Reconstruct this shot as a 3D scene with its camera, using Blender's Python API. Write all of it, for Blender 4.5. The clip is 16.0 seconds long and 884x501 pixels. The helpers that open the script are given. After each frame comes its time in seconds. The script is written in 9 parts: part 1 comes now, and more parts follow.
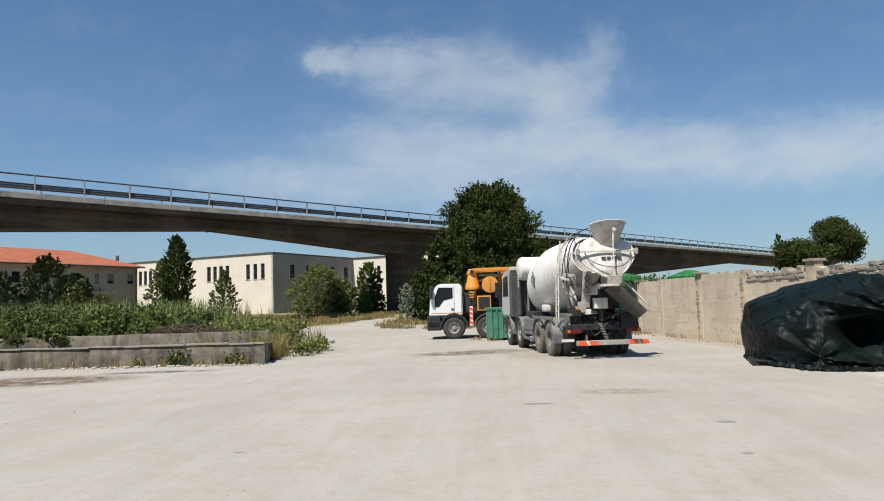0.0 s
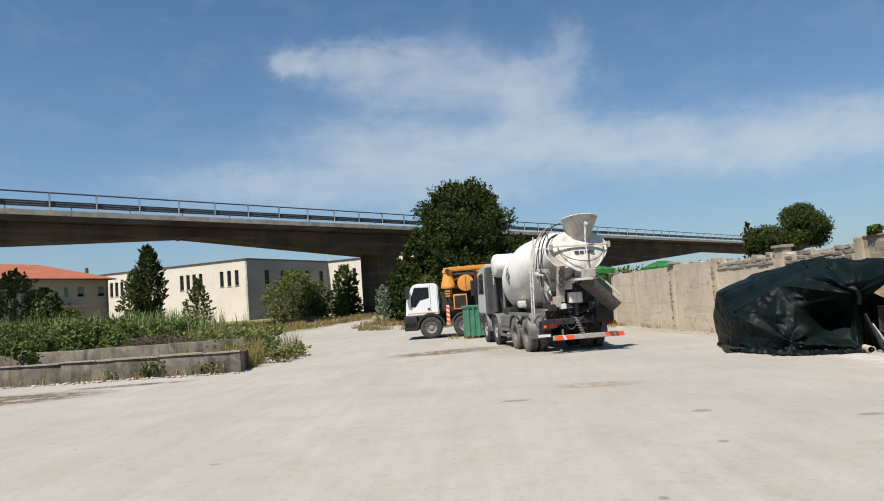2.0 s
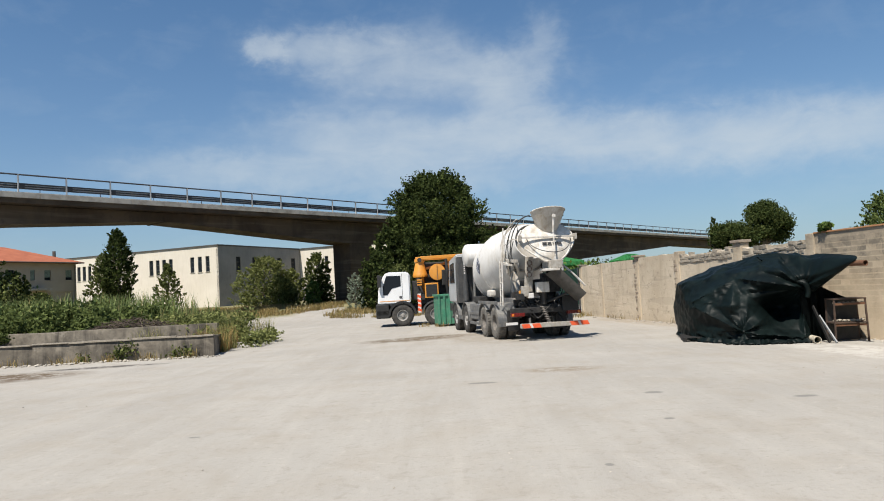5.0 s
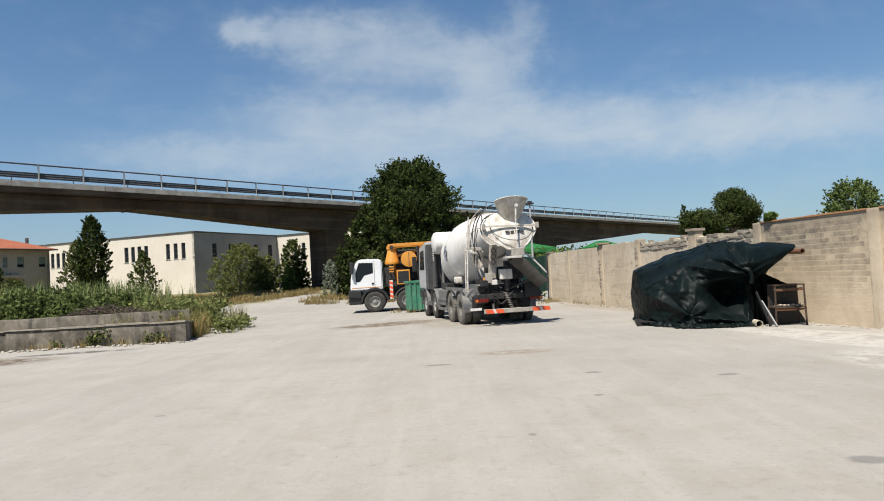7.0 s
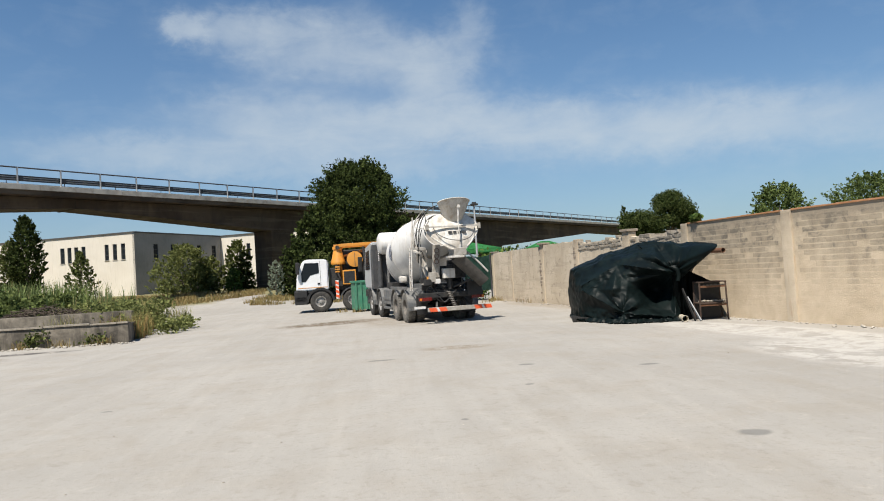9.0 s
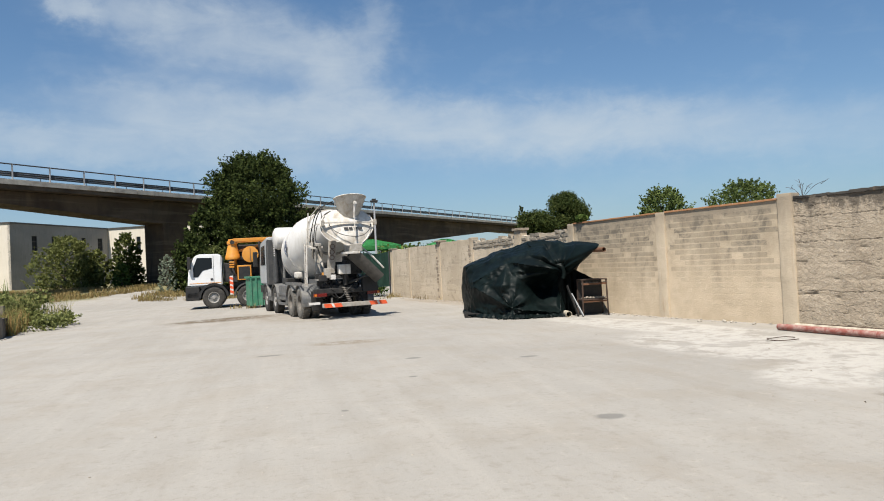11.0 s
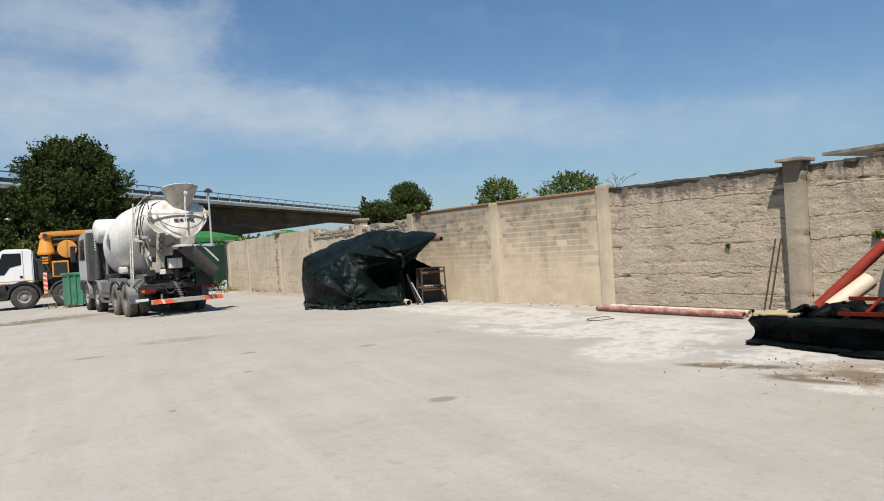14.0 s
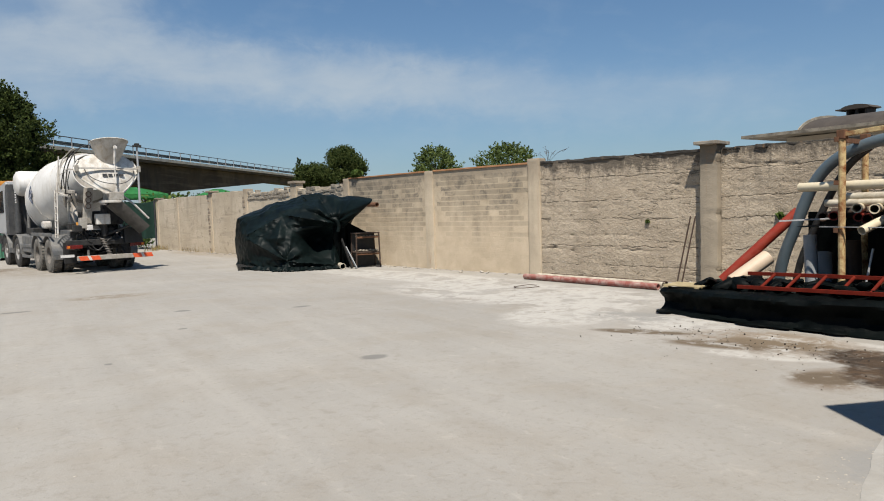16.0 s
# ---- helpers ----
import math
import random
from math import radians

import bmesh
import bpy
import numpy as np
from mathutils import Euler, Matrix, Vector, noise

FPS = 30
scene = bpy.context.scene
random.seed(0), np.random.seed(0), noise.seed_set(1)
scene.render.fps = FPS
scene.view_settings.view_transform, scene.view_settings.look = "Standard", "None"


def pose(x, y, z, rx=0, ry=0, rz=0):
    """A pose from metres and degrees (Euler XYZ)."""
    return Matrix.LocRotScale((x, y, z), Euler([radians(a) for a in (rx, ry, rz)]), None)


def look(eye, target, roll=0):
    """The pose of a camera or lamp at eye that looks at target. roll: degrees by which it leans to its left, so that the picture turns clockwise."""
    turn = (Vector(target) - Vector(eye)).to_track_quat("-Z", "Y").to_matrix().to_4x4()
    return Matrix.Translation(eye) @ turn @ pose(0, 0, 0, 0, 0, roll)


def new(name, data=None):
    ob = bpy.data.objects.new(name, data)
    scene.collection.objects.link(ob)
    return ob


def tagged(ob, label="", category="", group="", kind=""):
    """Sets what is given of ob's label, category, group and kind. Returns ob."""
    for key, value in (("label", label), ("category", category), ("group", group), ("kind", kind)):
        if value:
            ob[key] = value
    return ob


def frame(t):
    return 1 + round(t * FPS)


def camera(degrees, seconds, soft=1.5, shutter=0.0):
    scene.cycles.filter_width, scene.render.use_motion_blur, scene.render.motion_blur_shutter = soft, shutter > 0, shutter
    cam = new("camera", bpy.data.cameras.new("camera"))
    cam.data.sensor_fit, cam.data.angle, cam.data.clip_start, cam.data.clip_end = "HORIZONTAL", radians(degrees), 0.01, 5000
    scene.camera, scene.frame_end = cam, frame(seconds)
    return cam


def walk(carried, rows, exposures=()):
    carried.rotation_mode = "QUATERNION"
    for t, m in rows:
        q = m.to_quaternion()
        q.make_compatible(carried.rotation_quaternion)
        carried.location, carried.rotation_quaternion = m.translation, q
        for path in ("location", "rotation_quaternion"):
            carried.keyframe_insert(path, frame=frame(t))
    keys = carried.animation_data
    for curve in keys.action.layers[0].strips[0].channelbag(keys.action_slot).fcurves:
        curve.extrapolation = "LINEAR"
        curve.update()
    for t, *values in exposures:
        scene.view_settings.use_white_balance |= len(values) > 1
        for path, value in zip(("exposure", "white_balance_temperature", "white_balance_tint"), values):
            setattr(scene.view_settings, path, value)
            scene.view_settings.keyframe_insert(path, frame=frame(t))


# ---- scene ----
# ---- camera ----
cam = camera(64.8, 16.0, soft=1.0)
PATH = [
    (0, (0.38, 0.826, 1.788), (0.223, 2.814, 1.936), -1.7),
    (0.5, (0.375, 0.818, 1.781), (0.266, 2.81, 1.916), -1.8),
    (1, (0.396, 0.805, 1.789), (0.321, 2.799, 1.92), -1.9),
    (1.5, (0.407, 0.816, 1.785), (0.36, 2.812, 1.912), -2.3),
    (2, (0.432, 0.866, 1.81), (0.345, 2.859, 1.952), -4.0),
    (2.5, (0.424, 0.847, 1.807), (0.29, 2.835, 1.988), -5.3),
    (3, (0.396, 0.826, 1.796), (0.227, 2.813, 1.95), -4.2),
    (3.5, (0.427, 0.77, 1.803), (0.242, 2.756, 1.948), -4.2),
    (4, (0.42, 0.614, 1.764), (0.302, 2.606, 1.895), -3.7),
    (6.5, (0.75, -0.147, 1.742), (0.78, 1.852, 1.825), -3.3),
    (7, (0.892, -0.363, 1.748), (0.937, 1.635, 1.814), -3.2),
    (7.5, (0.963, -0.529, 1.745), (1.059, 1.468, 1.79), -1.7),
    (8, (0.931, -0.667, 1.719), (1.074, 1.327, 1.782), -2.6),
    (10.5, (1.146, -1.167, 1.694), (1.488, 0.803, 1.737), -2.2),
    (11, (1.192, -1.199, 1.669), (1.658, 0.745, 1.704), -2.9),
    (11.5, (1.206, -1.252, 1.679), (1.752, 0.671, 1.701), -4.0),
    (12, (1.234, -1.252, 1.673), (1.889, 0.637, 1.673), -3.4),
    (12.5, (1.245, -1.243, 1.684), (1.964, 0.624, 1.688), -3.9),
    (13, (1.253, -1.261, 1.687), (1.992, 0.598, 1.699), -3.6),
    (13.5, (1.267, -1.292, 1.687), (2.047, 0.55, 1.701), -3.8),
    (14, (1.275, -1.301, 1.663), (2.157, 0.493, 1.644), -3.8),
    (14.5, (1.234, -1.36, 1.667), (2.338, 0.305, 1.582), -4.4),
    (15, (1.132, -1.377, 1.674), (2.32, 0.226, 1.536), -3.4),
    (15.5, (1.093, -1.471, 1.696), (2.244, 0.16, 1.593), -3.5),
    (16, (1.087, -1.665, 1.674), (2.128, 0.039, 1.55), -1.7),
]
EXPOSURES = [(0, 0.63, 6450, 10), (4, 0.66, 6500, 10), (13, 0.66, 6500, 10), (14, 0.6, 6450, 10), (14.5, 0.49, 6550, 11), (15, 0.4, 6600, 12), (15.5, 0.42, 6550, 11), (16, 0.45, 6500, 10)]
walk(cam, [(t, look(eye, target, roll)) for t, eye, target, roll in PATH], EXPOSURES)

# ---- world, sun, exposure ----
SUN_EL, SUN_DIR = radians(60), Vector((0.51, 0.86, 0)).normalized()   # the way the light travels, on the plan

world = bpy.data.worlds.new("sky")
scene.world = world
world.use_nodes = True


def sky_nodes(nt):
    """Clear summer sky with thin torn cloud low over the horizon."""
    N, L = nt.nodes, nt.links
    N.clear()

    def node(kind):
        return N.new(kind)

    def calc(op, a, b=None, c=None, clamp=False):
        n = node("ShaderNodeMath")
        n.operation, n.use_clamp = op, clamp
        for k, v in enumerate((a, b, c)):
            if v is None:
                continue
            if isinstance(v, (int, float)):
                n.inputs[k].default_value = v
            else:
                L.new(v, n.inputs[k])
        return n.outputs[0]

    sky = node("ShaderNodeTexSky")
    sky.sky_type, sky.sun_disc = "NISHITA", False
    sky.sun_elevation, sky.sun_rotation = SUN_EL, math.atan2(-SUN_DIR.x, -SUN_DIR.y)
    sky.air_density, sky.dust_density, sky.ozone_density = 1.0, SKY_DUST, 3.0
    co = node("ShaderNodeTexCoord")
    sep = node("ShaderNodeSeparateXYZ")
    L.new(co.outputs["Generated"], sep.inputs[0])
    x, y, z = sep.outputs
    az = calc("MULTIPLY", calc("ARCTAN2", x, y), 57.2958)
    el = calc("MULTIPLY", calc("ARCSINE", z), 57.2958)
    flat = node("ShaderNodeCombineXYZ")
    L.new(az, flat.inputs[0])
    L.new(calc("MULTIPLY", el, 1.4), flat.inputs[1])

    def grain(scale, detail, rough, warp=0.0, offset=0.0, turn=0.0, wide=1.0):
        m = node("ShaderNodeMapping")
        m.inputs["Location"].default_value = (offset, offset * 0.7, 0)
        m.inputs["Rotation"].default_value = (0, 0, radians(turn))
        m.inputs["Scale"].default_value = (wide, 1, 1)
        L.new(flat.outputs[0], m.inputs[0])
        t = node("ShaderNodeTexNoise")
        t.inputs["Scale"].default_value, t.inputs["Detail"].default_value = scale, detail
        t.inputs["Roughness"].default_value, t.inputs["Distortion"].default_value = rough, warp
        L.new(m.outputs[0], t.inputs["Vector"])
        return calc("SUBTRACT", t.outputs["Fac"], 0.5)

    # the winds aloft tear the edges of every cloud
    off_az = calc("ADD", calc("MULTIPLY", grain(0.13, 4, 0.6, 0.0, 3.0), 4.5), calc("MULTIPLY", grain(0.5, 5, 0.65, 0.4, 9.0), 3.2))
    off_el = calc("ADD", calc("MULTIPLY", grain(0.13, 4, 0.6, 0.0, 31.0), 2.0), calc("MULTIPLY", grain(0.5, 5, 0.65, 0.4, 17.0), 2.2))
    az_torn, el_torn = calc("ADD", az, off_az), calc("ADD", el, off_el)
    total = None
    for a, e, sa, se, amount in CLOUDS:
        da = calc("DIVIDE", calc("SUBTRACT", az_torn, a), sa)
        de = calc("DIVIDE", calc("SUBTRACT", el_torn, e), se)
        r = calc("ADD", calc("MULTIPLY", da, da), calc("MULTIPLY", de, de))
        g = calc("MULTIPLY", calc("EXPONENT", calc("MULTIPLY", calc("POWER", r, 1.25), -0.75)), amount)
        total = g if total is None else calc("ADD", total, g)
    wisp = grain(0.35, 7, 0.6, 0.8, 5.0, -16, 0.45)
    soft = grain(0.22, 5, 0.55, 0.4, 13.0)
    total = calc("MULTIPLY", total, calc("ADD", 0.95, calc("ADD", calc("MULTIPLY", wisp, 1.3), calc("MULTIPLY", soft, 1.2))))
    veil = calc("MULTIPLY", calc("MAXIMUM", calc("ADD", calc("MULTIPLY", soft, 0.6), calc("MULTIPLY", wisp, 0.5)), 0.0), 0.30)
    mass = calc("ADD", calc("MAXIMUM", total, 0.0), veil)
    mass = calc("MULTIPLY", calc("SUBTRACT", 1.0, calc("EXPONENT", calc("MULTIPLY", mass, -1.5))), 0.86)
    mix = node("ShaderNodeMix")
    mix.data_type = "RGBA"
    L.new(mass, mix.inputs["Factor"])
    tint = node("ShaderNodeMix")
    tint.data_type, tint.blend_type = "RGBA", "MULTIPLY"
    tint.inputs["Factor"].default_value, tint.inputs["B"].default_value = 1.0, (0.61, 0.935, 1.09, 1)
    L.new(sky.outputs[0], tint.inputs["A"])
    haze = node("ShaderNodeMix")
    haze.data_type = "RGBA"
    L.new(calc("MULTIPLY", calc("EXPONENT", calc("MULTIPLY", calc("MAXIMUM", el, 0.0), -0.095)), 0.66), haze.inputs["Factor"])
    L.new(tint.outputs["Result"], haze.inputs["A"])
    haze.inputs["B"].default_value = (*HAZE_COLOUR, 1)
    L.new(haze.outputs["Result"], mix.inputs["A"])
    mix.inputs["B"].default_value = (*CLOUD_COLOUR, 1)
    bg = node("ShaderNodeBackground")
    bg.inputs["Strength"].default_value = SKY_STRENGTH
    L.new(mix.outputs["Result"], bg.inputs["Color"])
    out = node("ShaderNodeOutputWorld")
    L.new(bg.outputs[0], out.inputs["Surface"])


SKY_STRENGTH, SKY_DUST = 0.062, 0.35
CLOUD_COLOUR = (6.2, 6.9, 7.4)
HAZE_COLOUR = (4.25, 4.45, 5.2)
# azimuth (right of +y), elevation, half widths, amount
CLOUDS = [
    (-13.6, 19.5, 1.3, 0.8, 0.65), (-8.5, 19.6, 5.0, 1.3, 0.45), (-5.9, 17.7, 3.6, 1.8, 0.6), (-0.9, 18.4, 2.6, 2.6, 0.3),
    (3.9, 17.0, 4.3, 1.7, 0.5), (6.1, 14.9, 2.9, 2.8, 0.6), (4.6, 12.0, 4.6, 2.1, 0.55), (-6.8, 12.6, 6.6, 2.0, 0.62),
    (-14.7, 10.2, 8.6, 1.2, 0.5), (-0.7, 11.0, 5.1, 1.6, 0.35), (11.1, 11.6, 3.7, 1.8, 0.6), (16.3, 11.6, 2.2, 1.5, 0.4),
    (22.0, 10.2, 7.0, 1.9, 0.75), (32.0, 9.5, 7.0, 1.7, 0.5), (47.0, 7.9, 10.0, 1.7, 0.24), (9.3, 19.4, 1.5, 1.6, 0.28),
    (-3.0, 8.7, 12.0, 0.9, 0.25), (-95.0, 16.0, 25.0, 4.0, 0.6), (145.0, 18.0, 30.0, 4.0, 0.6),
]
sky_nodes(world.node_tree)

sun_data = bpy.data.lights.new("sun", "SUN")
sun_data.energy, sun_data.angle, sun_data.color = 5.0, radians(0.55), (1.0, 0.935, 0.835)
sun = new("sun", sun_data)
sun.matrix_world = look((-40, -40, 80), Vector((-40, -40, 80)) + Vector((SUN_DIR.x * math.cos(SUN_EL), SUN_DIR.y * math.cos(SUN_EL), -math.sin(SUN_EL))))

# ---- materials ----
class Nodes:
    """A short way to write a node material."""

    def __init__(self, name):
        self.mat = bpy.data.materials.new(name)
        self.mat.use_nodes = True
        self.t = self.mat.node_tree
        self.b = self.t.nodes["Principled BSDF"]

    def node(self, kind):
        return self.t.nodes.new(kind)

    def put(self, value, socket):
        if isinstance(value, bpy.types.NodeSocket):
            self.t.links.new(value, socket)
        elif isinstance(value, (tuple, list)) and len(value) == 3 and socket.type == "RGBA":
            socket.default_value = (*value, 1)
        else:
            socket.default_value = value

    def place(self, own=False, scale=(1, 1, 1), turn=(0, 0, 0), shift=(0, 0, 0)):
        src = self.node("ShaderNodeTexCoord").outputs["Object"] if own else self.node("ShaderNodeNewGeometry").outputs["Position"]
        m = self.node("ShaderNodeMapping")
        m.inputs["Scale"].default_value = scale
        m.inputs["Rotation"].default_value = [radians(a) for a in turn]
        m.inputs["Location"].default_value = shift
        self.t.links.new(src, m.inputs[0])
        return m.outputs[0]

    def noise(self, vec, scale, detail=4, rough=0.55, warp=0.0):
        n = self.node("ShaderNodeTexNoise")
        n.inputs["Scale"].default_value, n.inputs["Detail"].default_value = scale, detail
        n.inputs["Roughness"].default_value, n.inputs["Distortion"].default_value = rough, warp
        self.t.links.new(vec, n.inputs["Vector"])
        return n.outputs["Fac"]

    def cells(self, vec, scale, feature="F1"):
        n = self.node("ShaderNodeTexVoronoi")
        n.feature = feature
        n.inputs["Scale"].default_value = scale
        self.t.links.new(vec, n.inputs["Vector"])
        return n.outputs["Distance"]

    def calc(self, op, a, b=0.0, clamp=False):
        n = self.node("ShaderNodeMath")
        n.operation, n.use_clamp = op, clamp
        self.put(a, n.inputs[0]), self.put(b, n.inputs[1])
        return n.outputs[0]

    def span(self, fac, lo, hi, a=0.0, b=1.0):
        n = self.node("ShaderNodeMapRange")
        n.clamp = True
        self.put(fac, n.inputs[0])
        for k, v in enumerate((lo, hi, a, b), 1):
            self.put(v, n.inputs[k])
        return n.outputs[0]

    def mix(self, fac, a, b, how="MIX"):
        n = self.node("ShaderNodeMix")
        n.data_type, n.blend_type = "RGBA", how
        self.put(fac, n.inputs["Factor"]), self.put(a, n.inputs["A"]), self.put(b, n.inputs["B"])
        return n.outputs["Result"]

    def chance(self):
        return self.node("ShaderNodeObjectInfo").outputs["Random"]

    def blob(self, x, y, sx, sy, turn=0.0):
        """1 at a place of the plan, fading to 0 at its half widths."""
        p = self.node("ShaderNodeNewGeometry").outputs["Position"]
        v = self.node("ShaderNodeVectorMath")
        v.operation = "SUBTRACT"
        self.t.links.new(p, v.inputs[0])
        v.inputs[1].default_value = (x, y, 0)
        m = self.node("ShaderNodeMapping")
        m.vector_type = "TEXTURE"
        m.inputs["Rotation"].default_value = (0, 0, radians(turn))
        m.inputs["Scale"].default_value = (sx, sy, 50)
        self.t.links.new(v.outputs[0], m.inputs[0])
        n = self.node("ShaderNodeVectorMath")
        n.operation = "LENGTH"
        self.t.links.new(m.outputs[0], n.inputs[0])
        return self.span(n.outputs["Value"], 1.0, 0.0)

    def done(self, colour, rough=0.8, metal=0.0, bump=None, depth=0.01, power=0.6, **more):
        self.put(colour, self.b.inputs["Base Color"])
        self.put(rough, self.b.inputs["Roughness"])
        self.put(metal, self.b.inputs["Metallic"])
        for key, value in more.items():
            self.put(value, self.b.inputs[key.replace("_", " ")])
        if bump is not None:
            n = self.node("ShaderNodeBump")
            n.inputs["Strength"].default_value, n.inputs["Distance"].default_value = power, depth
            self.put(bump, n.inputs["Height"])
            self.t.links.new(n.outputs[0], self.b.inputs["Normal"])
        return self.mat


def plain(name, dark, light, scale=3.0, rough=0.7, metal=0.0, fine=40.0, depth=0.004, own=True, dust=None, dust_amount=0.5, streak=None, gloss=0.5):
    """Two tones mixed by a broad and a fine grain, with dust or run-down dirt over them."""
    m = Nodes(name)
    v = m.place(own)
    big, small = m.noise(v, scale, 5, 0.6, 0.4), m.noise(v, fine, 4, 0.6)
    both = m.calc("ADD", m.calc("MULTIPLY", big, 0.7), m.calc("MULTIPLY", small, 0.3))
    colour = m.mix(m.span(both, 0.35, 0.65), dark, light)
    if dust:
        colour = m.mix(m.calc("MULTIPLY", m.span(m.noise(v, scale * 1.7, 6, 0.65, 0.5), 0.42, 0.66), dust_amount), colour, dust)
    if streak:
        run = m.noise(m.place(own, (6, 6, 0.35)), 2.2, 4, 0.6)
        colour = m.mix(m.span(run, 0.52, 0.74, 0, 0.75), colour, streak)
    return m.done(colour, m.span(small, 0.3, 0.7, max(rough - 0.1, 0.02), min(rough + 0.1, 1)), metal, both, depth, Specular_IOR_Level=gloss)


def leafage(name, dark, light, yellow=None):
    m = Nodes(name)
    isle = m.node("ShaderNodeNewGeometry").outputs["Random Per Island"]
    colour = m.mix(isle, dark, light)
    colour = m.mix(m.span(m.noise(m.place(), 0.6, 3), 0.35, 0.7, 0, 0.6), colour, dark)
    if yellow:
        colour = m.mix(m.span(isle, 0.82, 0.95), colour, yellow)
    m.done(colour, 0.75, Specular_IOR_Level=0.12)
    # light that comes through the blade
    thin, both = m.node("ShaderNodeBsdfTranslucent"), m.node("ShaderNodeMixShader")
    m.put(colour, thin.inputs["Color"])
    both.inputs[0].default_value = 0.3
    m.t.links.new(m.b.outputs[0], both.inputs[1])
    m.t.links.new(thin.outputs[0], both.inputs[2])
    m.t.links.new(both.outputs[0], m.t.nodes["Material Output"].inputs["Surface"])
    return m.mat


def ground_material():
    m = Nodes("pale dusty limestone yard")
    v = m.place()
    broad, mid, fine = m.noise(v, 0.16, 5, 0.6, 0.6), m.noise(v, 0.9, 6, 0.62, 0.4), m.noise(v, 14, 5, 0.7)
    grit = m.noise(v, 70, 3, 0.6)
    colour = m.mix(m.span(broad, 0.36, 0.66), (0.258, 0.2435, 0.219), (0.309, 0.2925, 0.264))
    colour = m.mix(m.span(mid, 0.46, 0.72, 0, 0.55), colour, (0.2412, 0.211, 0.1699))
    speck = m.noise(v, 4.5, 6, 0.72, 0.6)
    colour = m.mix(m.span(speck, 0.55, 0.70, 0, 0.5), colour, (0.1944, 0.1714, 0.1404))
    colour = m.mix(m.span(speck, 0.42, 0.30, 0, 0.35), colour, (0.3816, 0.3564, 0.3132))
    # long tyre sweeps
    for turn, amount in ((38, 0.17), (-52, 0.22)):
        s = m.noise(m.place(False, (1.9, 0.16, 1), (0, 0, turn)), 1.1, 5, 0.62, 0.7)
        colour = m.mix(m.span(s, 0.53, 0.70, 0, amount), colour, (0.36, 0.3384, 0.3024))
        colour = m.mix(m.span(s, 0.46, 0.33, 0, amount), colour, (0.2232, 0.2016, 0.1692))
    colour = m.mix(m.span(fine, 0.54, 0.72, 0, 0.5), colour, (0.1944, 0.1728, 0.144))
    dots = m.noise(v, 26, 3, 0.6)
    colour = m.mix(m.span(dots, 0.66, 0.74, 0, 0.5), colour, (0.144, 0.1296, 0.108))
    # fresh cement by the long wall
    torn = m.span(m.noise(v, 1.3, 7, 0.68, 0.25), 0.41, 0.49)
    for x, y, sx, sy, turn in ((9.2, 8.9, 3.4, 1.7, -72), (8.3, 6.4, 1.5, 1.0, 20), (9.4, 13.2, 4.2, 1.0, -75), (8.75, 4.75, 0.7, 0.9, 20), (8.0, 2.75, 0.9, 0.4, -55), (8.9, 2.6, 0.35, 1.2, 10)):
        colour = m.mix(m.calc("MULTIPLY", m.span(m.blob(x, y, sx, sy, turn), 0.0, 0.25), m.calc("MULTIPLY", torn, m.span(speck, 0.60, 0.46, 0.35, 1))), colour, (0.385, 0.366, 0.332))
    # mud and oil
    wet = m.span(m.noise(v, 2.3, 8, 0.78, 0.4), 0.40, 0.52)
    for x, y, sx, sy, turn, tone, amount in (
            (8.6, 3.3, 0.7, 1.1, 20, (0.1872, 0.1404, 0.0936), 0.85), (5.6, 0.3, 0.7, 0.6, 20, (0.2232, 0.216, 0.2016), 0.9), (8.4, 2.6, 0.9, 0.5, -50, (0.1728, 0.1332, 0.0936), 0.6), (7.5, 1.75, 0.7, 0.5, -20, (0.144, 0.1044, 0.0684), 0.8), (7.9, 4.6, 0.75, 0.2, -55, (0.105, 0.077, 0.048), 1.0), (8.0, 3.4, 0.9, 0.3, -62, (0.115, 0.085, 0.054), 1.0), (8.5, 3.0, 0.3, 0.9, 15, (0.13, 0.096, 0.06), 0.9), (7.35, 1.9, 0.4, 0.3, -40, (0.10, 0.074, 0.047), 0.95), (8.75, 5.55, 0.5, 0.75, 25, (0.22, 0.212, 0.195), 0.9),
            (-12.3, 18.6, 3.4, 1.6, 8, (0.085, 0.058, 0.032), 1.0), (-9.6, 20.6, 2.1, 0.4, 6, (0.072, 0.0648, 0.0576), 1.0), (-0.6, 25.4, 2.6, 1.2, 20, (0.10, 0.072, 0.042), 0.95),
            (2.68, 14.4, 0.9, 0.5, 0, (0.18, 0.144, 0.1008), 0.8), (1.7, 24.2, 1.6, 3.2, 10, (0.1944, 0.1656, 0.1296), 0.6), (8.2, 28.0, 1.0, 6.0, 10, (0.2088, 0.1692, 0.1224), 0.7)):
        colour = m.mix(m.calc("MULTIPLY", m.calc("MULTIPLY", m.span(m.blob(x, y, sx, sy, turn), 0.0, 0.38), wet), amount), colour, tone)
    # one wet brown patch by the trough
    soaked = m.span(m.noise(v, 5.0, 6, 0.7, 0.4), 0.34, 0.50, 0.62, 1)
